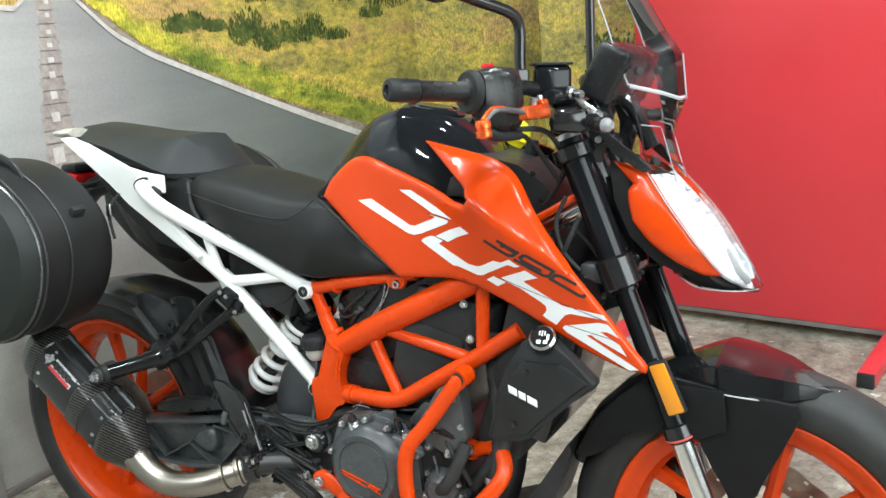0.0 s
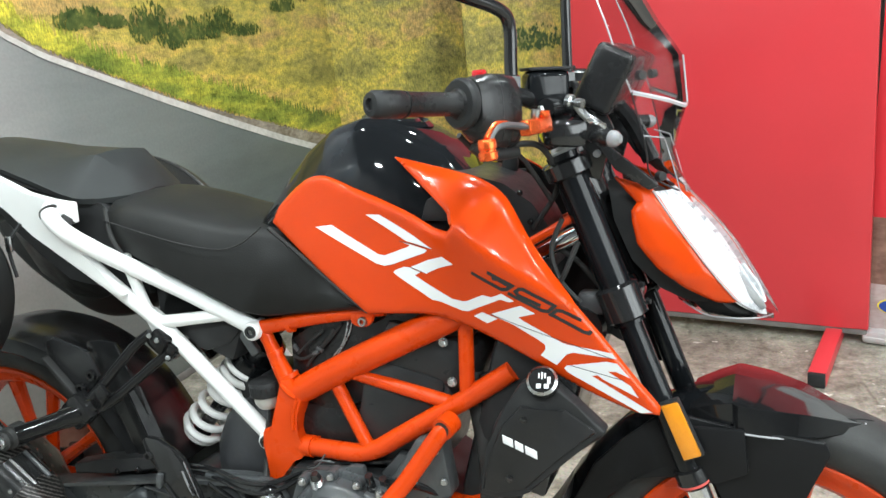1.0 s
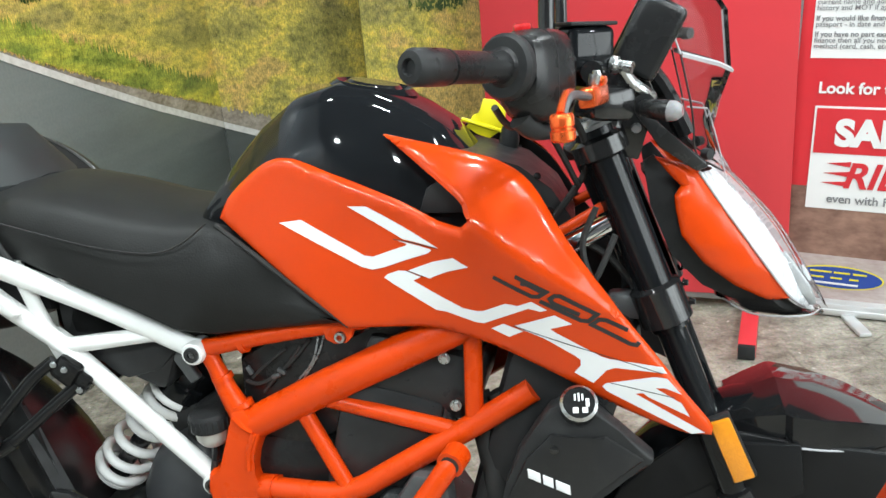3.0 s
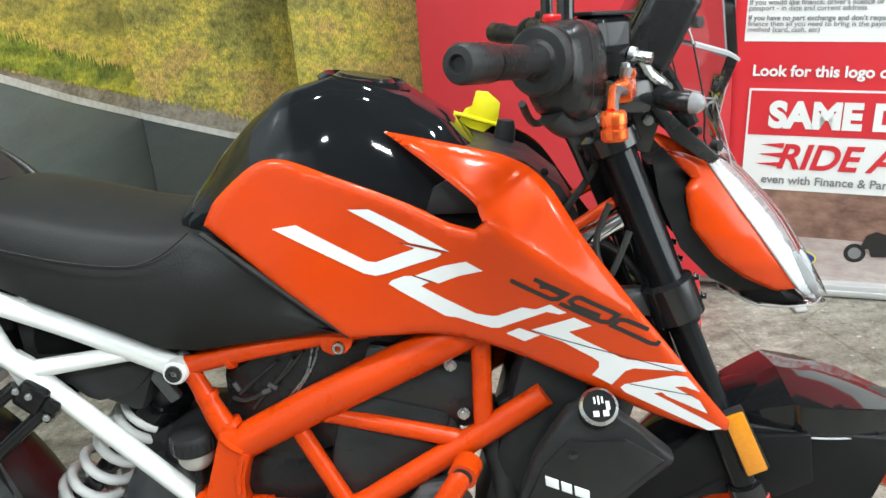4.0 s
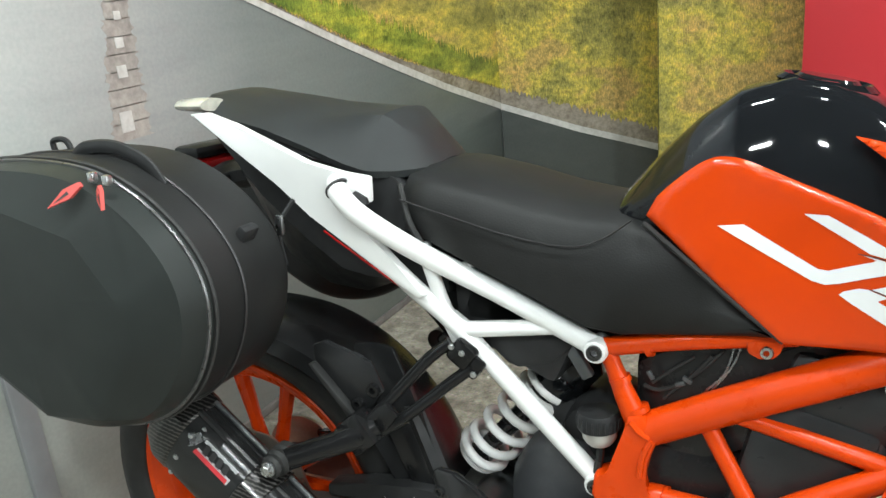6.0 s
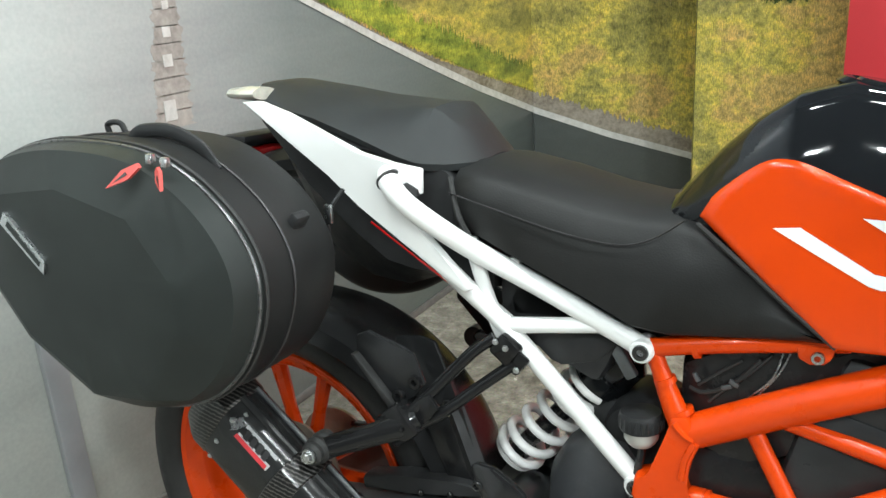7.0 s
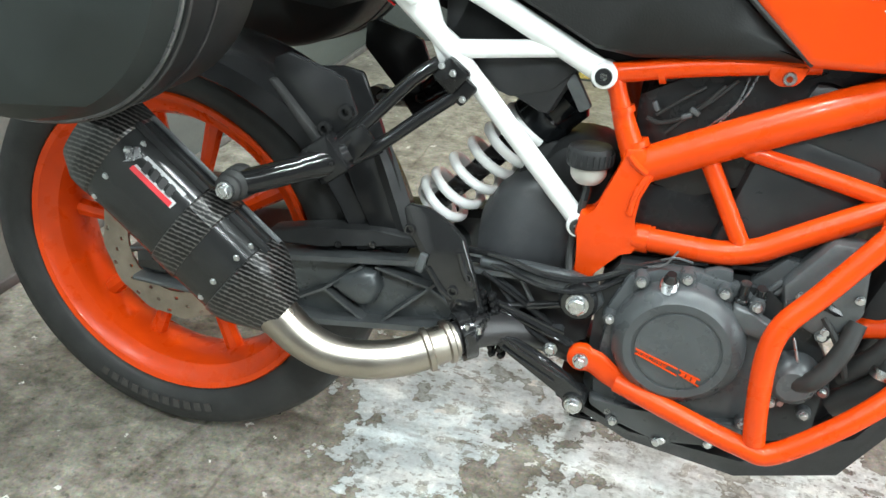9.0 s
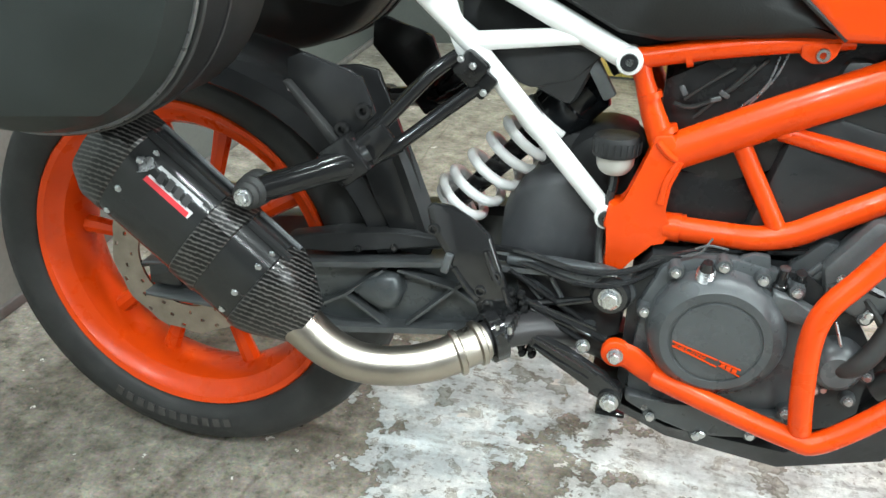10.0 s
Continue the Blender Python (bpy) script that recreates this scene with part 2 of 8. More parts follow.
def floor_material():
    m, nodes, links, p = nodes_of("worn_concrete")
    nt = m.node_tree
    co = coords(nt)
    sep = nodes.new("ShaderNodeSeparateXYZ")
    links.new(co, sep.inputs[0])

    def math_node(op, a, b=None):
        n = nodes.new("ShaderNodeMath")
        n.operation = op
        for i, v in enumerate((a, b)):
            if v is None:
                continue
            if isinstance(v, (int, float)):
                n.inputs[i].default_value = v
            else:
                links.new(v, n.inputs[i])
        return n.outputs[0]

    def blob(cx, cy, rx, ry):
        dx = math_node("DIVIDE", math_node("SUBTRACT", sep.outputs[0], cx), rx)
        dy = math_node("DIVIDE", math_node("SUBTRACT", sep.outputs[1], cy), ry)
        d = math_node("SQRT", math_node("ADD", math_node("MULTIPLY", dx, dx), math_node("MULTIPLY", dy, dy)))
        return math_node("SUBTRACT", 1.0, d)

    broad = noise_node(nt, co, 2.1, 7, 0.62)
    mid = noise_node(nt, co, 17, 8, 0.7)
    fine = noise_node(nt, co, 150, 5, 0.75)
    pits = noise_node(nt, co, 46, 6, 0.7)
    base = ramp_node(nt, broad.outputs["Fac"], [(0.34, (0.2, 0.19, 0.165)), (0.5, (0.3, 0.285, 0.25)), (0.66, (0.4, 0.38, 0.34))])
    spots = ramp_node(nt, mid.outputs["Fac"], [(0.36, (0.46, 0.43, 0.38)), (0.5, (0.95, 0.93, 0.89)), (0.66, (1.36, 1.34, 1.3))])
    col = mix_node(nt, 0.8, base.outputs["Color"], spots.outputs["Color"], "MULTIPLY")
    pit = ramp_node(nt, pits.outputs["Fac"], [(0.34, (0.3, 0.28, 0.24)), (0.45, (1, 1, 1)), (0.56, (1, 1, 1)), (0.66, (1.6, 1.58, 1.5))])
    col = mix_node(nt, 0.75, col, pit.outputs["Color"], "MULTIPLY")
    col = mix_node(nt, 0.55, col, fine.outputs["Color"], "OVERLAY")
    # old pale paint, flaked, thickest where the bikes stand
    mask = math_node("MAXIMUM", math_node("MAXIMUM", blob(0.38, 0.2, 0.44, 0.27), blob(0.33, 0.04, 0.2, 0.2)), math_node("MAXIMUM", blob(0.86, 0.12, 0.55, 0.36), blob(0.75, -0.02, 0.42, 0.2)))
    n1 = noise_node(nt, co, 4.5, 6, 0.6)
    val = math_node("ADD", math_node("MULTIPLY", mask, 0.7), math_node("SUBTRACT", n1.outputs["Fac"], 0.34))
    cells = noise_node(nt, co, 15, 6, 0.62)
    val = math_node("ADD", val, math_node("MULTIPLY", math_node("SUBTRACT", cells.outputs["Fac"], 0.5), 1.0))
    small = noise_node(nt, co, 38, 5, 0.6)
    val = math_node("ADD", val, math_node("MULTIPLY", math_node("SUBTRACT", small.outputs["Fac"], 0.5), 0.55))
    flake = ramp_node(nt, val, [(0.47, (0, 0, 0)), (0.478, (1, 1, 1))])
    rim = ramp_node(nt, val, [(0.45, (1, 1, 1)), (0.465, (0.35, 0.3, 0.25)), (0.474, (1, 1, 1))])
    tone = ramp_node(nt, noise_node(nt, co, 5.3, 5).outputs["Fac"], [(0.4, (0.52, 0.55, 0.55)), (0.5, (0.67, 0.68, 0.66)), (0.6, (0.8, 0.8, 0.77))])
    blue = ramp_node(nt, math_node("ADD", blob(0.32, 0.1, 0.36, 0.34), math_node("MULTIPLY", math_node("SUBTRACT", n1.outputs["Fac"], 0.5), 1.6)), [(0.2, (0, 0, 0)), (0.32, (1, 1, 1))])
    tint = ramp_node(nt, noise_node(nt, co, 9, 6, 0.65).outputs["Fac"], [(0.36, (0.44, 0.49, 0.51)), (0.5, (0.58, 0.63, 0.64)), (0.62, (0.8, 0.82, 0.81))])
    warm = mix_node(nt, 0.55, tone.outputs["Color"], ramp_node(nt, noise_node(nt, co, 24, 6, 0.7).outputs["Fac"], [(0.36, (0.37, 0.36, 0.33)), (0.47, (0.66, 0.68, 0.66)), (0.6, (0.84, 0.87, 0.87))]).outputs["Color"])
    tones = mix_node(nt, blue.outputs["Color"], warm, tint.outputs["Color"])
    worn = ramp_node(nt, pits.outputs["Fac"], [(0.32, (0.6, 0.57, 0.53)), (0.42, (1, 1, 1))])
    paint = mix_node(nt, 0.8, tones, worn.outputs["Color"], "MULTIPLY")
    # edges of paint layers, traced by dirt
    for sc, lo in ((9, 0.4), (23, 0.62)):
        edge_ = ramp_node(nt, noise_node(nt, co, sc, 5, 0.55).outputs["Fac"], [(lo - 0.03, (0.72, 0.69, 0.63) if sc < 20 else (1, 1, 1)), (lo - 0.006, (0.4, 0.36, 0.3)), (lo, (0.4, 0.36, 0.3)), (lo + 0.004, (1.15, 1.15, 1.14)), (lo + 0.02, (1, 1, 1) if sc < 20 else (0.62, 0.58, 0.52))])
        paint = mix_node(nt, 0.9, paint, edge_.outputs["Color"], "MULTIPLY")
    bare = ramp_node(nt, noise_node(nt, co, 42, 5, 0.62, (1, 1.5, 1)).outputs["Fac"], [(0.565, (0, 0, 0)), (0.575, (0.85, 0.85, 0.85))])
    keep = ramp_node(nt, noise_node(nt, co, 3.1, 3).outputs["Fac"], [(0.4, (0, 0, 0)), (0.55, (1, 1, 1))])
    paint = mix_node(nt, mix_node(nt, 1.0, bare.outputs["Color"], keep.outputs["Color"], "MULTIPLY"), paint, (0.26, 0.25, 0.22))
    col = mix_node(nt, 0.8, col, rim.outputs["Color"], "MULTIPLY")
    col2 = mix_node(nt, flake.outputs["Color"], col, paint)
    # broad ragged patch of darker tone at the rear right corner
    corner_mask = math_node("ADD", blob(-0.25, -0.22, 0.6, 0.5), math_node("SUBTRACT", n1.outputs["Fac"], 0.5))
    corner_tone = ramp_node(nt, corner_mask, [(0.05, (1, 1, 1)), (0.3, (0.72, 0.71, 0.7))])
    col2 = mix_node(nt, 1.0, col2, corner_tone.outputs["Color"], "MULTIPLY")
    grit = noise_node(nt, co, 75, 8, 0.78)
    worn2 = ramp_node(nt, grit.outputs["Fac"], [(0.36, (0.45, 0.43, 0.4)), (0.46, (0.95, 0.95, 0.94)), (0.56, (1.03, 1.03, 1.02)), (0.66, (1.5, 1.48, 1.42))])
    col2 = mix_node(nt, 0.7, col2, worn2.outputs["Color"], "MULTIPLY")
    # single chips away from the main patch
    chip = ramp_node(nt, noise_node(nt, co, 24, 4, 0.6).outputs["Fac"], [(0.675, (0, 0, 0)), (0.683, (1, 1, 1))])
    col2 = mix_node(nt, chip.outputs["Color"], col2, (0.68, 0.66, 0.62))
    # long scuffs and fine cracks
    scuff = ramp_node(nt, noise_node(nt, co, 3.0, 9, 0.72, (1.2, 7.0, 1)).outputs["Fac"], [(0.36, (0.72, 0.71, 0.69)), (0.5, (1, 1, 1)), (0.63, (1.22, 1.21, 1.18))])
    col2 = mix_node(nt, 0.7, col2, scuff.outputs["Color"], "MULTIPLY")
    warp = mix_node(nt, 0.06, co, noise_node(nt, co, 2.4, 5, 0.6).outputs["Color"], "ADD")
    net = nodes.new("ShaderNodeTexVoronoi")
    net.feature = "DISTANCE_TO_EDGE"
    net.inputs["Scale"].default_value = 1.9
    links.new(warp, net.inputs["Vector"])
    crack = ramp_node(nt, net.outputs["Distance"], [(0.0, (0.42, 0.4, 0.37)), (0.0035, (0.6, 0.58, 0.55)), (0.006, (1, 1, 1))])
    where = ramp_node(nt, noise_node(nt, co, 1.3, 3).outputs["Fac"], [(0.45, (0, 0, 0)), (0.6, (0.7, 0.7, 0.7))])
    col2 = mix_node(nt, where.outputs["Color"], col2, mix_node(nt, 1.0, col2, crack.outputs["Color"], "MULTIPLY"))
    links.new(col2, p.inputs["Base Color"])
    p.inputs["Roughness"].default_value = 0.5
    b = nodes.new("ShaderNodeBump")
    b.inputs["Strength"].default_value, b.inputs["Distance"].default_value = 0.9, 0.007
    h = mix_node(nt, 0.4, flake.outputs["Color"], pits.outputs["Color"])
    h = mix_node(nt, 0.3, h, fine.outputs["Color"])
    links.new(h, b.inputs["Height"])
    links.new(b.outputs["Normal"], p.inputs["Normal"])
    return m


FLOOR = floor_material()


def print_material(name, stops, scale, stretch, scale2, mix=0.5, stops2=None, haze=0.0):
    """Ink of a laminated wall print."""
    m, nodes, links, p = nodes_of(name)
    nt = m.node_tree
    co = coords(nt)
    a = ramp_node(nt, noise_node(nt, co, scale, 8, 0.65, stretch).outputs["Fac"], stops)
    b2 = ramp_node(nt, noise_node(nt, co, scale2, 5, 0.6).outputs["Fac"], stops2 or stops)
    col = mix_node(nt, mix, a.outputs["Color"], b2.outputs["Color"])
    links.new(col, p.inputs["Base Color"])
    p.inputs["Roughness"].default_value = 0.27
    p.inputs["Specular IOR Level"].default_value = 0.5
    return m


INK_ROAD = print_material("printed_road", [(0.3, (0.84, 0.85, 0.86)), (0.5, (0.98, 0.99, 0.99)), (0.7, (1.12, 1.12, 1.1))], 5, (1, 0.22, 1.6), 110, 0.3, [(0.35, (0.82, 0.84, 0.84)), (0.65, (1.12, 1.12, 1.1))])


def pale_to_dark(m):
    """The printed road runs from sunlit pale grey to dark asphalt along the wall."""
    nt = m.node_tree
    p = nt.nodes["Principled BSDF"]
    old = p.inputs["Base Color"].links[0].from_socket
    sep = nt.nodes.new("ShaderNodeSeparateXYZ")
    nt.links.new(coords(nt), sep.inputs[0])
    mr = nt.nodes.new("ShaderNodeMapRange")
    mr.inputs["From Min"].default_value, mr.inputs["From Max"].default_value = -0.1, 2.6
    nt.links.new(sep.outputs[1], mr.inputs["Value"])
    r = ramp_node(nt, mr.outputs["Result"], [(0.05, (0.5, 0.525, 0.51)), (0.2, (0.38, 0.395, 0.39)), (0.34, (0.232, 0.255, 0.254)), (0.6, (0.17, 0.196, 0.192)), (0.8, (0.15, 0.174, 0.168)), (0.92, (0.115, 0.13, 0.126))])
    # the colour is darker and warmer towards the bottom, with a ragged change
    wall_height = nt.nodes.new("ShaderNodeMath")
    wall_height.operation = "MULTIPLY_ADD"
    nt.links.new(noise_node(nt, coords(nt), 2.2, 6, 0.6, (1, 0.6, 2.4)).outputs["Fac"], wall_height.inputs[0])
    wall_height.inputs[1].default_value = 0.5
    nt.links.new(sep.outputs[2], wall_height.inputs[2])
    low_tone = ramp_node(nt, wall_height.outputs[0], [(0.25, (0.6, 0.585, 0.55)), (0.7, (0.72, 0.71, 0.69)), (1.15, (1, 1, 1))])
    tone = mix_node(nt, 1.0, r.outputs["Color"], low_tone.outputs["Color"], "MULTIPLY")
    nt.links.new(mix_node(nt, 1.0, tone, old, "MULTIPLY"), p.inputs["Base Color"])


pale_to_dark(INK_ROAD)
def grass_print(name, green):
    """Printed meadow: drifts of colour, clumps, upright stalks and pale seed heads."""
    m, nodes, links, p = nodes_of(name)
    nt = m.node_tree
    co = coords(nt)
    sep = nodes.new("ShaderNodeSeparateXYZ")
    links.new(co, sep.inputs[0])
    wob = noise_node(nt, co, 4.0, 6, 0.6, (1, 0.5, 1.6))
    add = nodes.new("ShaderNodeMath")
    add.operation = "MULTIPLY_ADD"
    links.new(wob.outputs["Fac"], add.inputs[0])
    add.inputs[1].default_value = 0.3
    links.new(sep.outputs[2], add.inputs[2])
    mr = nodes.new("ShaderNodeMapRange")
    mr.inputs["From Min"].default_value, mr.inputs["From Max"].default_value = 0.6, 1.7
    links.new(add.outputs[0], mr.inputs["Value"])
    if green:
        band = ramp_node(nt, mr.outputs["Result"], [(0.0, (0.3, 0.27, 0.06)), (0.35, (0.2, 0.25, 0.05)), (0.55, (0.26, 0.33, 0.06)), (0.75, (0.5, 0.48, 0.07)), (0.95, (0.34, 0.4, 0.07))])
        drift = ramp_node(nt, noise_node(nt, co, 4.2, 6, 0.62, (1, 0.4, 1.6)).outputs["Fac"], [(0.4, (0.035, 0.1, 0.03)), (0.5, (0.3, 0.34, 0.06)), (0.58, (0.74, 0.66, 0.09))])
    else:
        band = ramp_node(nt, mr.outputs["Result"], [(0.0, (0.42, 0.33, 0.1)), (0.25, (0.5, 0.4, 0.11)), (0.42, (0.54, 0.42, 0.1)), (0.55, (0.46, 0.33, 0.13)), (0.66, (0.33, 0.27, 0.13)), (0.76, (0.42, 0.34, 0.13)), (0.86, (0.62, 0.53, 0.1)), (1.0, (0.6, 0.5, 0.08))])
        drift = ramp_node(nt, noise_node(nt, co, 3.4, 6, 0.64, (1, 0.35, 1.5)).outputs["Fac"], [(0.37, (0.1, 0.14, 0.055)), (0.44, (0.3, 0.3, 0.09)), (0.51, (0.66, 0.56, 0.1)), (0.59, (0.56, 0.37, 0.15))])
    col = mix_node(nt, 0.6, band.outputs["Color"], drift.outputs["Color"])
    tuft = ramp_node(nt, noise_node(nt, co, 38, 6, 0.7, (1, 0.5, 1.0)).outputs["Fac"], [(0.36, (0.24, 0.31, 0.22)), (0.48, (0.92, 0.95, 0.88)), (0.62, (1.55, 1.45, 1.2))])
    col = mix_node(nt, 0.6, col, tuft.outputs["Color"], "MULTIPLY")
    blades = ramp_node(nt, noise_node(nt, co, 230, 5, 0.7, (1, 1, 0.3)).outputs["Fac"], [(0.36, (0.28, 0.28, 0.24)), (0.5, (0.98, 0.98, 0.95)), (0.63, (1.7, 1.66, 1.45))])
    col = mix_node(nt, 0.6, col, blades.outputs["Color"], "MULTIPLY")
    seeds = ramp_node(nt, noise_node(nt, co, 140, 6, 0.75, (1, 1, 0.5)).outputs["Fac"], [(0.57, (0, 0, 0)), (0.68, (0.55, 0.55, 0.55))])
    col = mix_node(nt, seeds.outputs["Color"], col, (0.8, 0.66, 0.34) if not green else (0.5, 0.52, 0.16))
    links.new(col, p.inputs["Base Color"])
    p.inputs["Roughness"].default_value = 0.3
    return m


INK_GRASS = grass_print("printed_grass", False)
INK_GREEN = grass_print("printed_green_verge", True)
INK_BUSH = print_material("printed_bushes", [(0.36, (0.02, 0.045, 0.018)), (0.55, (0.1, 0.14, 0.04)), (0.68, (0.34, 0.34, 0.09))], 60, (1, 1, 0.8), 16)
INK_GRAVEL = print_material("printed_gravel", [(0.36, (0.16, 0.135, 0.105)), (0.64, (0.46, 0.41, 0.34))], 60, (1, 0.5, 1), 7)
INK_LINE = print_material("printed_white_line", [(0.36, (0.5, 0.49, 0.46)), (0.6, (0.72, 0.71, 0.68))], 40, (1, 1, 1), 5)
INK_PATCH = print_material("printed_road_repair", [(0.36, (0.25, 0.235, 0.215)), (0.64, (0.5, 0.47, 0.43))], 45, (1, 1, 1), 6)
INK_SKY = print_material("printed_sky", [(0.36, (0.55, 0.62, 0.7)), (0.64, (0.8, 0.83, 0.85))], 2, (1, 1, 1), 1)


# ---- shaping ----
def part(name, bm, material, parent=None, label="", sharp=32):
    me = bpy.data.meshes.new(name)
    bmesh.ops.recalc_face_normals(bm, faces=bm.faces[:])
    bm.to_mesh(me)
    bm.free()
    me.materials.append(material)
    me.polygons.foreach_set("use_smooth", [True] * len(me.polygons))
    me.set_sharp_from_angle(angle=radians(sharp))
    ob = new(name, me)
    ob.parent = parent
    if label:
        ob["label"] = label
    return ob


def both(name, maker, material, parent, label="", sharp=32):
    """The same part on the right and, mirrored, on the left of the bike."""
    a = part(name, maker(), material, parent, label, sharp)
    bm = maker()
    bmesh.ops.scale(bm, vec=(1, -1, 1), verts=bm.verts[:])
    bmesh.ops.reverse_faces(bm, faces=bm.faces[:])
    return a, part(name, bm, material, parent, label, sharp)


def join_bm(*bms):
    out = bmesh.new()
    for b in bms:
        me = bpy.data.meshes.new("tmp")
        b.to_mesh(me)
        b.free()
        out.from_mesh(me)
        bpy.data.meshes.remove(me)
    return out


def spline(pts, steps):
    pts = [Vector(p) for p in pts]
    if len(pts) < 3 or steps < 2:
        return pts
    out = []
    for i in range(len(pts) - 1):
        p0, p1, p2, p3 = pts[max(i - 1, 0)], pts[i], pts[i + 1], pts[min(i + 2, len(pts) - 1)]
        for k in range(steps):
            t = k / steps
            out.append(0.5 * (2 * p1 + (p2 - p0) * t + (2 * p0 - 5 * p1 + 4 * p2 - p3) * t * t + (3 * p1 - p0 - 3 * p2 + p3) * t ** 3))
    return out + [pts[-1]]


def loft(rings, caps=True, closed=True):
    bm = bmesh.new()
    vs = [[bm.verts.new(p) for p in r] for r in rings]
    n = len(rings[0])
    for a, b in zip(vs, vs[1:]):
        for i in range(n if closed else n - 1):
            bm.faces.new((a[i], a[(i + 1) % n], b[(i + 1) % n], b[i]))
    if caps and closed:
        bm.faces.new(vs[0][::-1])
        bm.faces.new(vs[-1])
    return bm


def tube(pts, r, seg=12, steps=5, flat=1.0):
    """A round bar along the points; r may be one radius or one for each point. flat squeezes it across."""
    rs = [r] * len(pts) if isinstance(r, (int, float)) else list(r)
    path = spline(pts, steps)
    k = max(1, (len(path) - 1) // max(1, len(pts) - 1))
    radii = []
    for i in range(len(path)):
        f = min(i / k, len(pts) - 1)
        j = min(int(f), len(pts) - 2)
        radii.append(rs[j] + (rs[j + 1] - rs[j]) * (f - j))
    rings, side = [], None
    for i, p in enumerate(path):
        d = (path[min(i + 1, len(path) - 1)] - path[max(i - 1, 0)]).normalized()
        if side is None:
            side = d.cross(Vector((0, 1, 0)))
            if side.length < 0.2:
                side = d.cross(Vector((0, 0, 1)))
        side = (side - d * side.dot(d)).normalized()
        up = d.cross(side)
        rings.append([p + radii[i] * (math.cos(a) * side + flat * math.sin(a) * up) for a in (2 * math.pi * q / seg for q in range(seg))])
    return loft(rings)


def lathe(profile, centre, seg=48, axis=(0, 1, 0), closed=False):
    """Turns a profile of (radius, along) round the axis through centre."""
    ax = Vector(axis).normalized()
    u = ax.orthogonal().normalized()
    v = ax.cross(u)
    c = Vector(centre)
    bm = bmesh.new()
    rings = []
    for q in range(seg):
        a = 2 * math.pi * q / seg
        d = math.cos(a) * u + math.sin(a) * v
        rings.append([bm.verts.new(c + ax * h + d * max(r, 1e-5)) for r, h in profile])
    n = len(profile)
    for q in range(seg):
        a, b = rings[q], rings[(q + 1) % seg]
        for i in range(n if closed else n - 1):
            bm.faces.new((a[i], a[(i + 1) % n], b[(i + 1) % n], b[i]))
    bmesh.ops.remove_doubles(bm, verts=bm.verts[:], dist=2e-5)
    return bm


def plate(outline, y0, y1, bevel=0.002, bend=None):
    """A flat plate with an outline in x, z between two y. bend(x, z) adds to y."""
    bm = bmesh.new()
    a = [bm.verts.new((x, y0, z)) for x, z in outline]
    b = [bm.verts.new((x, y1, z)) for x, z in outline]
    n = len(outline)
    bm.faces.new(a)
    bm.faces.new(b[::-1])
    for i in range(n):
        bm.faces.new((a[i], b[i], b[(i + 1) % n], a[(i + 1) % n]))
    if bevel:
        bmesh.ops.bevel(bm, geom=bm.edges[:], offset=bevel, segments=2, profile=0.5, affect="EDGES", clamp_overlap=True)
    if bend:
        for w in bm.verts:
            w.co.y += bend(w.co.x, w.co.z)
    return bm


def block(c, size, bevel=0.004, rot=None, seg=2):
    bm = bmesh.new()
    bmesh.ops.create_cube(bm, size=1)
    bmesh.ops.scale(bm, vec=size, verts=bm.verts[:])
    if bevel:
        bmesh.ops.bevel(bm, geom=bm.edges[:], offset=bevel, segments=seg, profile=0.5, affect="EDGES", clamp_overlap=True)
    m = (rot if rot else Matrix.Identity(4))
    bmesh.ops.transform(bm, matrix=Matrix.Translation(c) @ m, verts=bm.verts[:])
    return bm


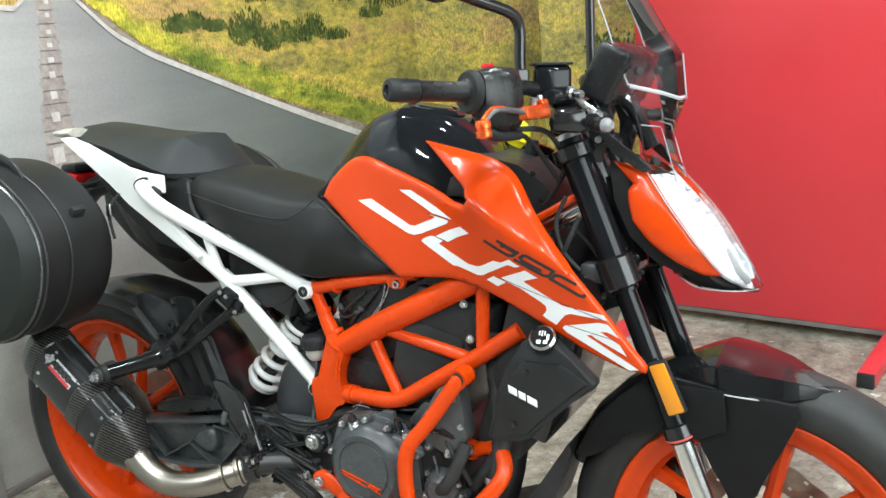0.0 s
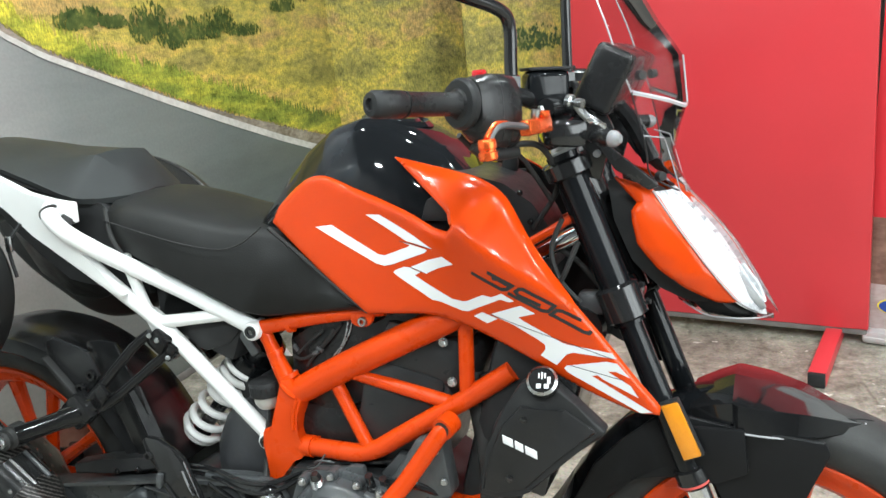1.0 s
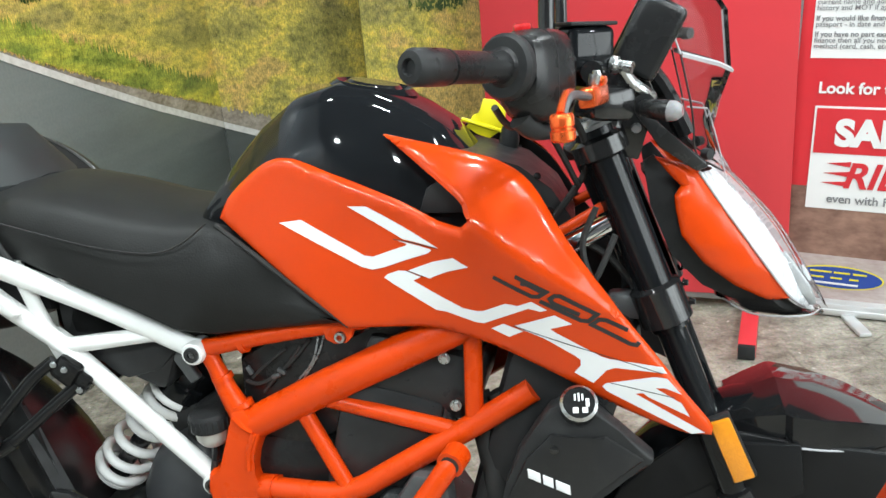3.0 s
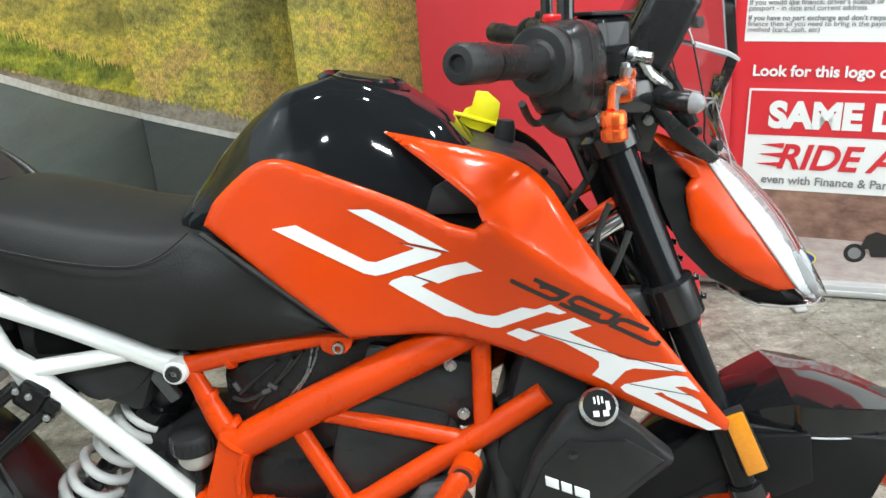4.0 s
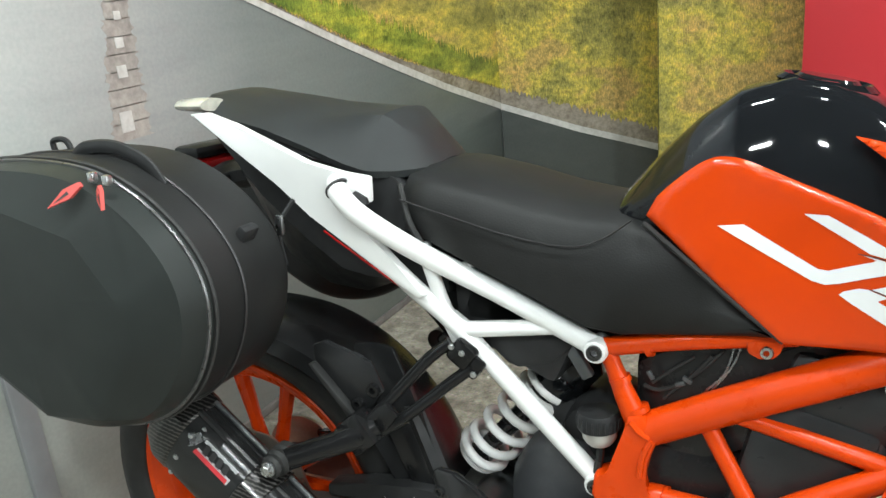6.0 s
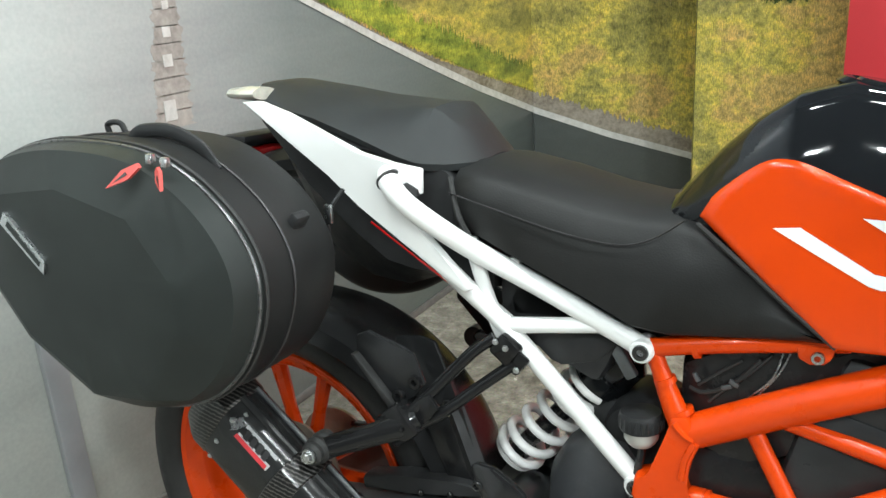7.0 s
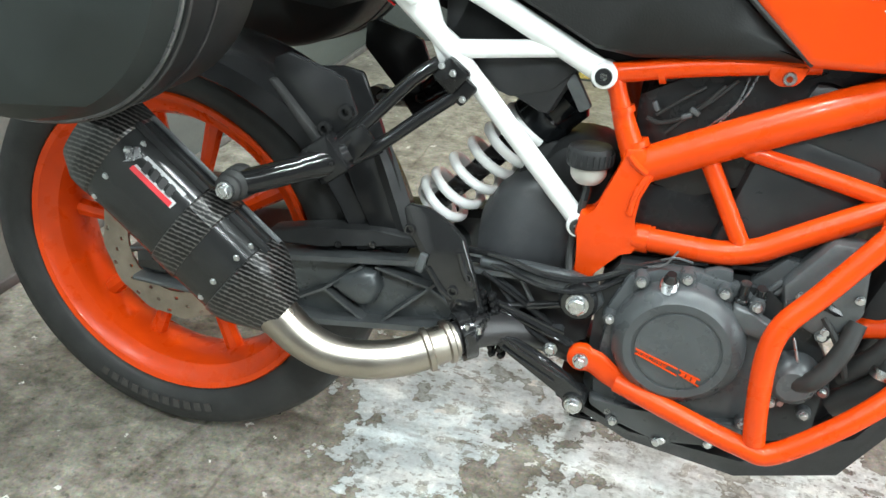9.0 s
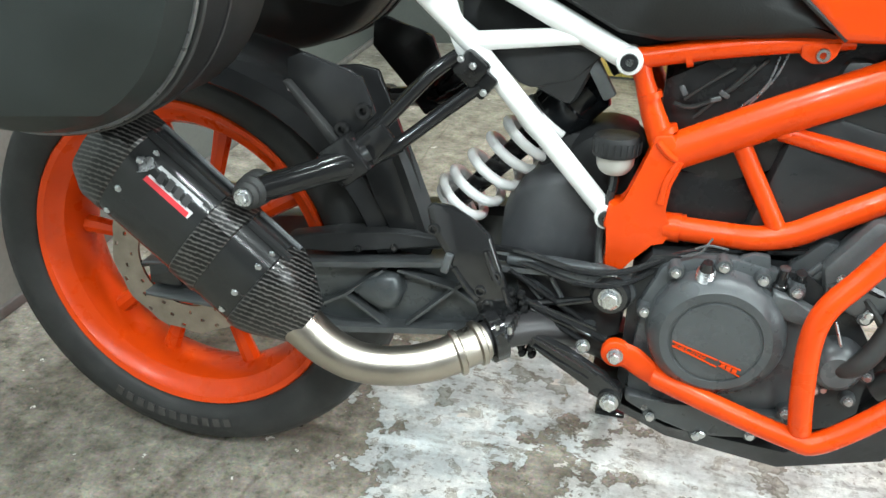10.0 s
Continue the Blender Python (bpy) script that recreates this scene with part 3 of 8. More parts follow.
def skin(outline, depth, thick=0.006, cuts=3, off=0.0, edge=0.0, cell=0.012):
    """A curved panel: an outline in x, z laid on the sheet y = depth(x, z); edge rounds its rim."""
    rim = []
    for a, b in zip(outline, outline[1:] + outline[:1]):
        n = max(1, int(math.hypot(b[0] - a[0], b[1] - a[1]) / (cell * 0.8)))
        rim += [(a[0] + (b[0] - a[0]) * k / n, a[1] + (b[1] - a[1]) * k / n) for k in range(n)]
    R = np.array(rim)
    S = np.roll(R, -1, 0) - R
    L2 = np.maximum((S ** 2).sum(1), 1e-12)

    def gap(p):
        t = np.clip(((p - R) * S).sum(1) / L2, 0, 1)
        return float(np.sqrt(((R + S * t[:, None] - p) ** 2).sum(1).min()))

    def within(p):
        y0, y1 = R[:, 1], np.roll(R[:, 1], -1)
        x0, x1 = R[:, 0], np.roll(R[:, 0], -1)
        cross = ((y0 > p[1]) != (y1 > p[1]))
        xs = x0 + (p[1] - y0) * (x1 - x0) / np.where(y1 == y0, 1e-9, y1 - y0)
        return bool((cross & (p[0] < xs)).sum() % 2)

    inner = []
    if edge:
        nrm = np.c_[-S[:, 1], S[:, 0]] / np.sqrt(L2)[:, None]
        for d in (edge * 0.35, edge):
            for sgn in (1, -1):
                for p in R + S * 0.5 + nrm * d * sgn:
                    if within(p) and gap(p) > d * 0.9:
                        inner.append(p)
    lo, hi = R.min(0), R.max(0)
    row = 0
    z = lo[1]
    while z < hi[1]:
        x = lo[0] + (cell / 2 if row % 2 else 0)
        while x < hi[0]:
            p = np.array((x, z))
            if within(p) and gap(p) > max(cell * 0.45, edge * 1.4):
                inner.append(p)
            x += cell
        z += cell * 0.87
        row += 1
    pts = [Vector(p) for p in rim] + [Vector((float(p[0]), float(p[1]))) for p in inner]
    n = len(rim)
    vs, _, fs, *_ = delaunay_2d_cdt(pts, [(i, (i + 1) % n) for i in range(n)], [list(range(n))], 1, 1e-6)
    bm = bmesh.new()
    made = []
    for p in vs:
        y = depth(p.x, p.y) - off
        if edge:
            y += edge * 0.9 * max(0.0, 1 - gap(np.array((p.x, p.y))) / edge) ** 2
        made.append(bm.verts.new((p.x, y, p.y)))
    for t in fs:
        bm.faces.new([made[i] for i in t])
    if thick:
        bmesh.ops.recalc_face_normals(bm, faces=bm.faces[:])
        ret = bmesh.ops.extrude_face_region(bm, geom=bm.faces[:])
        for w in (g for g in ret["geom"] if isinstance(g, bmesh.types.BMVert)):
            w.co.y += thick
    return bm


def bolt_bm(r, h):
    """A hexagon head with a washer, along -y."""
    r *= 0.84
    return join_bm(lathe([(0, 0), (r * 1.28, 0), (r * 1.28, -h * 0.3), (0, -h * 0.3)], (0, 0, 0), 14),
                   lathe([(0, -h * 0.3), (r, -h * 0.3), (r, -h * 0.9), (r * 0.85, -h), (0, -h)], (0, 0, 0), 6))


BOLTS = {}


def bolt(parent, p, r=0.007, h=0.008, material=None, turn=None):
    material = material or CHROME
    key = (r, h, material.name)
    if key not in BOLTS:
        ob = part("bolt", bolt_bm(r, h), material, parent)
        BOLTS[key] = ob.data
    else:
        ob = new("bolt", BOLTS[key])
        ob.parent = parent
    ob.matrix_local = Matrix.Translation(p) @ (turn if turn else Matrix.Identity(4))
    return ob


# ---- the room ----
def slab(name, lo, hi, material, label, category, bevel=0.0):
    c = [(a + b) / 2 for a, b in zip(lo, hi)]
    s = [b - a for a, b in zip(lo, hi)]
    ob = part(name, block(c, s, bevel), material)
    return tagged(ob, label, category, kind="structure")


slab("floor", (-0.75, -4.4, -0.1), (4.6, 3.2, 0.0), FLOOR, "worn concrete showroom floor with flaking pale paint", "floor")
slab("ceiling", (-0.75, -4.4, ROOM_H), (4.6, 3.2, ROOM_H + 0.1), CEILING_DARK, "plain dark grey showroom ceiling", "ceiling")
slab("wall_south", (-0.75, -4.5, 0), (4.6, -4.4, ROOM_H), CEILING_DARK, "plain dark showroom wall", "wall")
slab("wall_north", (-0.75, 2.95, 0), (4.6, 3.05, ROOM_H), WALL_PAINT, "plain painted wall behind the mural", "wall")
slab("wall_west", (-0.75, -4.4, 0), (-0.604, 2.95, ROOM_H), WALL_PAINT, "plain painted wall carrying the road mural", "wall")
# unseen east wall; its window and glowing sheet are added for side light
for lo, hi in (((4.5, -4.4, 0), (4.6, 3.05, 0.6)), ((4.5, -4.4, 2.5), (4.6, 3.05, ROOM_H)), ((4.5, -4.4, 0.6), (4.6, -2.9, 2.5)), ((4.5, 0.5, 0.6), (4.6, 3.05, 2.5))):
    slab("wall_east", lo, hi, WALL_PAINT, "plain painted wall round the added, unseen window", "wall")
win = part("window_1", join_bm(block((4.55, -1.2, 0.63), (0.08, 3.4, 0.06), 0.004), block((4.55, -1.2, 2.47), (0.08, 3.4, 0.06), 0.004),
                               block((4.55, -2.87, 1.55), (0.08, 0.06, 1.78), 0.004), block((4.55, 0.47, 1.55), (0.08, 0.06, 1.78), 0.004),
                               block((4.55, -1.2, 1.55), (0.06, 0.05, 1.78), 0.004)), GLASS_FRAME)
tagged(win, "added, unseen wide window in a grey metal frame", "window", kind="structure")
back = part("backdrop", block((4.75, -1.2, 1.55), (0.02, 3.6, 2.1), 0), FILL_GLOW)
tagged(back, "added glowing sheet outside the unseen window", "backdrop", kind="structure")

# ceiling lights
lamp0 = None
for tx, ty in LAMPS:
    if lamp0 is None:
        lamp0 = new("ceiling_light")
        tagged(lamp0, "small white ceiling light panel with a flat diffuser", "ceiling light", "ceiling lights")
        part("housing", block((0, 0, -0.025), (0.22, 0.18, 0.05), 0.006), WALL_PAINT, lamp0)
        part("diffuser", block((0, 0, -0.054), (0.17, 0.13, 0.01), 0.003), TUBE_GLOW, lamp0)
        lamp0.location = (tx, ty, ROOM_H)
    else:
        copy_thing(lamp0, pose(tx, ty, ROOM_H))


# ---- the printed mural ----
def west(u, v, lift):
    return (-0.604 + lift, u, v)


CORNER, NEAR = Vector((-0.6, 2.42)), Vector((0.16, 2.62))
ALONG = (NEAR - CORNER).normalized()
OUTW = Vector((ALONG.y, -ALONG.x))


def north(u, v, lift):
    p = CORNER + ALONG * (u - 2.42) + OUTW * lift
    return (p.x, p.y, v)


def jut(u, v, lift):
    return (u, 2.2 - lift, v)


def side(u, v, lift):
    return (0.13 - lift, u, v)


def sheet(name, pts, lay, where, material, parent, label="", thick=0.0012):
    """A printed shape: an outline in the wall's own u, v, one thin layer above the last."""
    bm = bmesh.new()
    lo = [bm.verts.new(where(u, v, 0.001 + lay * 0.0016 - thick)) for u, v in pts]
    hi = [bm.verts.new(where(u, v, 0.001 + lay * 0.0016)) for u, v in pts]
    bm.faces.new(lo)
    bm.faces.new(hi)
    n = len(pts)
    for i in range(n):
        bm.faces.new((lo[i], lo[(i + 1) % n], hi[(i + 1) % n], hi[i]))
    return part(name, bm, material, parent, label)


def curve_at(table, u):
    if u <= table[0][0]:
        return table[0][1]
    for (a, va), (b, vb) in zip(table, table[1:]):
        if u <= b:
            return va + (vb - va) * (u - a) / (b - a)
    return table[-1][1]


def ragged(table, u0, u1, n, amp, seed, lift=0.0):
    rnd = random.Random(seed)
    out = []
    for i in range(n + 1):
        u = u0 + (u1 - u0) * i / n
        out.append((u, curve_at(table, u) + lift + rnd.uniform(-amp, amp)))
    return out


LINE = [(0.50, 1.345), (0.53, 1.29), (0.64, 1.19), (0.77, 1.12), (0.95, 1.05), (1.22, 0.945), (1.53, 0.83), (1.91, 0.695), (2.42, 0.53), (2.75, 0.415), (3.1, 0.315), (3.3, 0.26)]
VERGE = [(0.52, 1.35), (0.56, 1.285), (0.74, 1.155), (0.96, 1.065), (1.31, 0.93), (1.72, 0.805), (2.02, 0.72), (2.42, 0.61), (2.75, 0.5), (3.1, 0.395), (3.3, 0.34)]
GREEN = [(0.52, 1.37), (0.74, 1.24), (1.1, 1.1), (1.4, 1.02), (1.72, 0.93), (2.02, 0.83), (2.42, 0.73)]


def strip(where, u0, u1, half, lay, mural):
    n = 60
    up = [(u0 + (u1 - u0) * i / n, curve_at(LINE, u0 + (u1 - u0) * i / n) + half * (0.45 + 0.5 * min(1.6, u0 + (u1 - u0) * i / n))) for i in range(n + 1)]
    dn = [(u0 + (u1 - u0) * i / n, curve_at(LINE, u0 + (u1 - u0) * i / n) - half * (0.45 + 0.5 * min(1.6, u0 + (u1 - u0) * i / n))) for i in range(n + 1)]
    return sheet("road_edge_line", up + dn[::-1], lay, where, INK_LINE, mural, "printed white road edge line")


def clump(where, cu, cv, ru, rv, seed, lay, mural):
    """A printed bush: many small leaf-shaped dabs round a ragged heart."""
    rnd = random.Random(seed)
    bm = bmesh.new()
    for i in range(170):
        a, k = rnd.uniform(0, 2 * math.pi), rnd.random() ** 0.6
        u, v = cu + ru * k * math.cos(a), cv + rv * k * math.sin(a) * (1.0 if math.sin(a) > 0 else 0.6)
        r = rnd.uniform(0.004, 0.009) * (1.25 - 0.6 * k)
        lean = rnd.uniform(-0.7, 0.7)
        ring = []
        for du, dv in ((-0.5, -1.0), (0.45, -1.1), (0.75, 0.1), (0.1 + lean, 2.2), (-0.7, 0.2)):
            ring.append(bm.verts.new(where(u + r * du * rnd.uniform(0.7, 1.2), v + r * dv * rnd.uniform(0.6, 1.3), 0.001 + lay * 0.0016 + i * 0.000006)))
        bm.faces.new(ring)
    return part("bush", bm, INK_BUSH, mural, "printed dark green bush")


mural_w = part("mural_wall_west", join_bm(block((-0.6035, 0.21, ROOM_H / 2), (0.003, 4.42, ROOM_H), 0)), INK_ROAD)
tagged(mural_w, "glossy printed wall mural of a country road through yellow fields", "wall mural", kind="structure")
TOP = 1.75
sheet("verge_gravel", ragged(LINE, 0.5, 2.42, 90, 0.0, 1) + ragged(VERGE, 0.5, 2.42, 90, 0.0, 2, 0.02)[::-1], 1, west, INK_GRAVEL, mural_w, "printed gravel verge")
sheet("grass_field", ragged(VERGE, 0.5, 2.42, 420, 0.007, 3) + [(2.42, TOP), (0.5, TOP)], 2, west, INK_GRASS, mural_w, "printed yellow grass field")
sheet("green_verge", ragged(VERGE, 0.53, 2.42, 420, 0.007, 4, 0.003) + ragged(GREEN, 0.53, 2.42, 420, 0.024, 5, -0.014)[::-1], 3, west, INK_GREEN, mural_w, "printed green grass verge")
strip(west, 0.5, 2.4195, 0.011, 3, mural_w)
sheet("far_field", [(-0.3, 1.335), (0.33, 1.27), (0.46, 1.36), (0.5, 1.42), (0.5, TOP), (-0.3, TOP)], 2, west, INK_GRASS, mural_w, "printed far field")
sheet("far_edge_line", [(-0.3, 1.31), (0.33, 1.262), (0.45, 1.352), (0.44, 1.352), (0.33, 1.276), (-0.3, 1.328)], 3, west, INK_LINE, mural_w, "printed far edge line")
sheet("sky", [(-2.0, TOP), (2.42, TOP), (2.42, ROOM_H), (-2.0, ROOM_H)], 3, west, INK_SKY, mural_w, "printed pale sky")
for i, (cu, cv, ru, rv) in enumerate([(0.9, 1.205, 0.07, 0.036), (0.98, 1.21, 0.06, 0.04), (1.07, 1.195, 0.06, 0.024), (1.19, 1.17, 0.06, 0.075), (1.25, 1.18, 0.08, 0.08), (1.34, 1.135, 0.09, 0.065), (1.43, 1.15, 0.09, 0.05), (1.53, 1.15, 0.09, 0.055), (1.62, 1.17, 0.08, 0.06),
                                      (1.75, 1.135, 0.12, 0.028), (1.85, 1.3, 0.14, 0.06), (2.18, 1.27, 0.2, 0.06), (1.3, 1.3, 0.12, 0.045), (1.5, 1.32, 0.16, 0.05), (2.05, 1.215, 0.1, 0.03)]):
    clump(west, cu, cv, ru, rv, 10 + i, 4, mural_w)
rnd = random.Random(8)
for i in range(15):
    v = 0.83 + i * 0.036
    w = 0.055 - i * 0.0026
    u = 0.385 + 0.05 * (v - 0.83) / 0.5
    left = [(u - w * rnd.uniform(0.85, 1.2), v + 0.038 * k / 5) for k in range(6)]
    right = [(u + w * rnd.uniform(0.75, 1.15), v + 0.038 * k / 5) for k in range(6)]
    pts = left + right[::-1]
    sheet("road_repair", pts, 1, west, INK_PATCH, mural_w, "printed pale road repair")
for v, w, h in ((0.87, 0.017, 0.022), (0.975, 0.013, 0.013), (1.035, 0.011, 0.011), (1.09, 0.009, 0.009), (1.13, 0.009, 0.007), (1.17, 0.008, 0.006), (1.205, 0.007, 0.006), (1.25, 0.006, 0.006), (1.285, 0.006, 0.005)):
    u = 0.375 + 0.06 * (v - 0.87) / 0.42
    sheet("centre_dash", [(u - w, v - h), (u + w, v - h), (u + w, v + h), (u - w, v + h)], 2, west, INK_LINE, mural_w, "printed white centre dash")

mural_n = part("mural_wall_north", loft([[Vector(north(2.42, 0, -0.02)), Vector(north(3.25, 0, -0.02)), Vector(north(3.25, 0, 0)), Vector(north(2.42, 0, 0))],
                                         [Vector(north(2.42, ROOM_H, -0.02)), Vector(north(3.25, ROOM_H, -0.02)), Vector(north(3.25, ROOM_H, 0)), Vector(north(2.42, ROOM_H, 0))]]), INK_ROAD)
tagged(mural_n, "printed mural wall where the road edge runs on", "wall mural", kind="structure")
sheet("verge_gravel", ragged(LINE, 2.42, 3.25, 60, 0.0, 1) + ragged(VERGE, 2.42, 3.25, 60, 0.0, 2, 0.02)[::-1], 1, north, INK_GRAVEL, mural_n, "printed gravel verge")
sheet("grass_field", ragged(VERGE, 2.42, 3.25, 150, 0.016, 3) + [(3.25, TOP), (2.42, TOP)], 2, north, INK_GRASS, mural_n, "printed yellow grass field")
strip(north, 2.4205, 3.25, 0.011, 3, mural_n)
sheet("sky", [(2.42, TOP), (3.25, TOP), (3.25, ROOM_H), (2.42, ROOM_H)], 3, north, INK_SKY, mural_n, "printed pale sky")

mural_j = part("mural_pier", block((0.88, 2.4, ROOM_H / 2), (1.5, 0.4, ROOM_H), 0), INK_ROAD)
tagged(mural_j, "boxed-out wall pier covered by the grass part of the mural", "wall mural", kind="structure")
sheet("grass_field", [(0.131, 0.01), (1.6, 0.01), (1.6, TOP), (0.131, TOP)], 2, jut, INK_GRASS, mural_j, "printed tall yellow grass")
sheet("grass_field", [(2.201, 0.01), (2.59, 0.01), (2.59, TOP), (2.201, TOP)], 2, side, INK_GRASS, mural_j, "printed tall yellow grass")
clump(jut, 0.43, 0.985, 0.12, 0.06, 31, 4, mural_j)
clump(jut, 0.75, 1.05, 0.2, 0.08, 32, 4, mural_j)
# upright grey strip on the lower 0.54 m of the west wall
grey_strip = part("wall_grey_strip", block((-0.596, -0.03, 0.27), (0.014, 0.05, 0.54), 0.003), GLASS_FRAME)
tagged(grey_strip, "short upright grey strip at the foot of the mural", "trim", kind="structure")
kerb = part("baseboard", block((-0.5995, 0.21, 0.012), (0.012, 4.4, 0.024), 0.003), DARK_EDGE)
tagged(kerb, "thin dark sealing strip at the foot of the mural", "baseboard", kind="structure")

# ---- red board on its feet ----
board = new("display_board")
tagged(board, "plain red display board standing on flat red feet", "display board")
board.matrix_world = pose(0.645, 1.815, 0, 0, 0, -10.1)
part("panel", block((0.467, 0, 1.04), (0.934, 0.03, 1.98), 0.003), RED_BOARD, board)
part("bottom_edge", block((0.467, 0.002, 0.04), (0.928, 0.024, 0.02), 0.003), DARK_EDGE, board, "dark rubber bottom edge")
for fx in (0.03, 0.838):
    ft = part("foot", block((fx, -0.145, 0.0225), (0.048, 0.42, 0.043), 0.003), RED_BOARD, board)
    part("end_cap", block((fx, -0.361, 0.0225), (0.046, 0.016, 0.041), 0.003), PLASTIC, ft, "black end cap")

# ---- roller banner ----
BAN_W = surface("banner_white", (0.72, 0.72, 0.72), 0.4, 0, 0.03, 5, 0.0)
BAN_RED = surface("banner_red", (0.56, 0.025, 0.035), 0.4, 0, 0.05, 4, 0.0)
BAN_GREY = surface("banner_grey_ink", (0.2, 0.2, 0.21), 0.5, 0, 0.05, 9, 0.0)
BAN_BLUE = surface("banner_blue", (0.02, 0.06, 0.3), 0.35, 0, 0.1, 9, 0.0)
BAN_YELLOW = surface("banner_yellow", (0.75, 0.65, 0.03), 0.4, 0, 0.05, 9, 0.0)
BAN_ROCK = print_material("banner_photo_rock", [(0.36, (0.1, 0.05, 0.04)), (0.64, (0.34, 0.2, 0.15))], 14, (1, 1, 2), 4)
BAN_ROAD = print_material("banner_photo_road", [(0.36, (0.33, 0.25, 0.24)), (0.64, (0.52, 0.45, 0.43))], 20, (1, 1, 3), 3)
banner = new("roller_banner")
tagged(banner, "red and white roller banner with finance text in a silver base", "banner")
banner.matrix_world = pose(1.574, 1.679, 0, 0, 0, -15.5)
part("base", join_bm(block((0.42, 0, 0.0235), (0.88, 0.08, 0.043), 0.012), block((0.42, -0.039, 0.02), (0.87, 0.012, 0.014), 0.003)), SILVER, banner, "silver aluminium base")
for fx in (0.2, 0.66):
    part("foot", block((fx, -0.1, 0.008), (0.035, 0.14, 0.012), 0.003, pose(0, 0, 0, 0, 0, 24)), SILVER, banner, "flat swivel foot")


def on_banner(name, x0, z0, x1, z1, material, lay, parent=None, label=""):
    return part(name, block(((x0 + x1) / 2, -0.002 - lay * 0.0016, (z0 + z1) / 2), (x1 - x0, 0.0014, z1 - z0), 0), material, parent or banner, label)


web = on_banner("printed_sheet", -0.03, 0.04, 0.84, 2.0, BAN_RED, 0, None, "red printed sheet")
web.matrix_local = pose(0, 0, 0.07, 0, 2.2, 0) @ pose(0, 0, -0.07)
on_banner("photo_road", -0.03, 0.04, 0.84, 0.19, BAN_ROAD, 1, web, "printed road photo")
on_banner("photo_rock", -0.03, 0.19, 0.84, 0.4, BAN_ROCK, 1, web, "printed rock photo")
on_banner("text_panel", 0.001, 0.772, 0.84, 1.25, BAN_W, 1, web, "white text panel")
on_banner("logo_panel", 0.027, 0.335, 0.82, 0.638, BAN_W, 2, web, "white framed logo panel")
on_banner("logo_band", 0.033, 0.502, 0.814, 0.632, BAN_RED, 3, web, "red band")
for x0, z0 in ((0.072, 0.473), (0.066, 0.444), (0.06, 0.415)):
    wedge = bmesh.new()
    wedge.faces.new([wedge.verts.new((x, -0.0084, z)) for x, z in ((x0, z0), (0.135, z0 - 0.009), (0.138, z0 + 0.007))])
    part("speed_stripe", wedge, BAN_RED, web, "red speed stripe")


def words(text, x, z, size, material, lay, bold=0.0, shear=0.0):
    cu = bpy.data.curves.new("lettering", "FONT")
    cu.body, cu.size, cu.offset, cu.extrude, cu.shear = text, size, bold, 0.0004, shear
    cu.materials.append(material)
    ob = new("lettering", cu)
    ob.parent = web
    ob.matrix_local = pose(x, -0.003 - lay * 0.0016, z, 90, 0, 0)
    return ob


words("SAME DAY", 0.088, 0.529, 0.102, BAN_W, 4, 0.0055)
words("RIDE AWAY", 0.118, 0.404, 0.104, BAN_RED, 3, 0.0025, 0.25)
words("even with Finance & Part Exchange", 0.082, 0.356, 0.035, BAN_GREY, 3, 0.0006)
words("Look for this logo on", 0.03, 0.675, 0.044, BAN_W, 2, 0.0012)
words("WHAT YOU NEED", 0.006, 0.964, 0.021, BAN_RED, 2, 0.0006)
LINES = (("If you have a part exchange: V5 in your", 0.935), ("current name and address, all keys, service", 0.918), ("history and MOT if applicable.", 0.902), ("If you would like finance: driver's licence or", 0.874), ("passport - in date and current address.", 0.858),
         ("If you have no part exchange and don't require", 0.831), ("finance then all you need to bring is the payment", 0.815), ("method (card, cash, etc)", 0.799))
for t, z in LINES:
    words(t, 0.006, z, 0.0195, BAN_GREY, 2, 0.0004 if t.startswith("If") else 0.0001)


def oval(cx, cz, rx, rz, material, lay, label):
    bm = bmesh.new()
    ring = [(cx + rx * math.cos(2 * math.pi * q / 40), cz + rz * math.sin(2 * math.pi * q / 40)) for q in range(40)]
    a = [bm.verts.new((x, -0.002 - lay * 0.0016, z)) for x, z in ring]
    b = [bm.verts.new((x, -0.0008 - lay * 0.0016, z)) for x, z in ring]
    bm.faces.new(a)
    for q in range(40):
        bm.faces.new((a[q], a[(q + 1) % 40], b[(q + 1) % 40], b[q]))
    return part("badge", bm, material, web, label)


oval(0.138, 0.122, 0.125, 0.037, BAN_YELLOW, 2, "yellow badge rim")
oval(0.138, 0.122, 0.12, 0.033, BAN_BLUE, 3, "blue oval badge")
for a, b in ((0.06, 0.12), (0.126, 0.17), (0.178, 0.215)):
    on_banner("badge_bar", a, 0.136, b, 0.141, BAN_YELLOW, 4, web, "yellow bar")
    on_banner("badge_bar", a - 0.008, 0.118, b - 0.02, 0.123, BAN_YELLOW, 4, web, "yellow bar")
on_banner("badge_bar", 0.075, 0.1, 0.195, 0.106, BAN_W, 4, web, "white bar")
for cx, cz in ((0.365, 0.152), (0.5, 0.158)):
    oval(cx, cz, 0.03, 0.03, DECAL_BLACK, 2, "printed black wheel")
    oval(cx, cz, 0.018, 0.018, BAN_GREY, 3, "printed grey wheel centre")
bike_print = bmesh.new()
bike_print.faces.new([bike_print.verts.new((x, -0.0088, z)) for x, z in ((0.375, 0.165), (0.39, 0.21), (0.415, 0.225), (0.45, 0.215), (0.49, 0.222), (0.53, 0.205), (0.49, 0.185), (0.48, 0.15), (0.41, 0.145), (0.4, 0.17))])
part("printed_bike", bike_print, DECAL_BLACK, web, "printed dark motorcycle body")


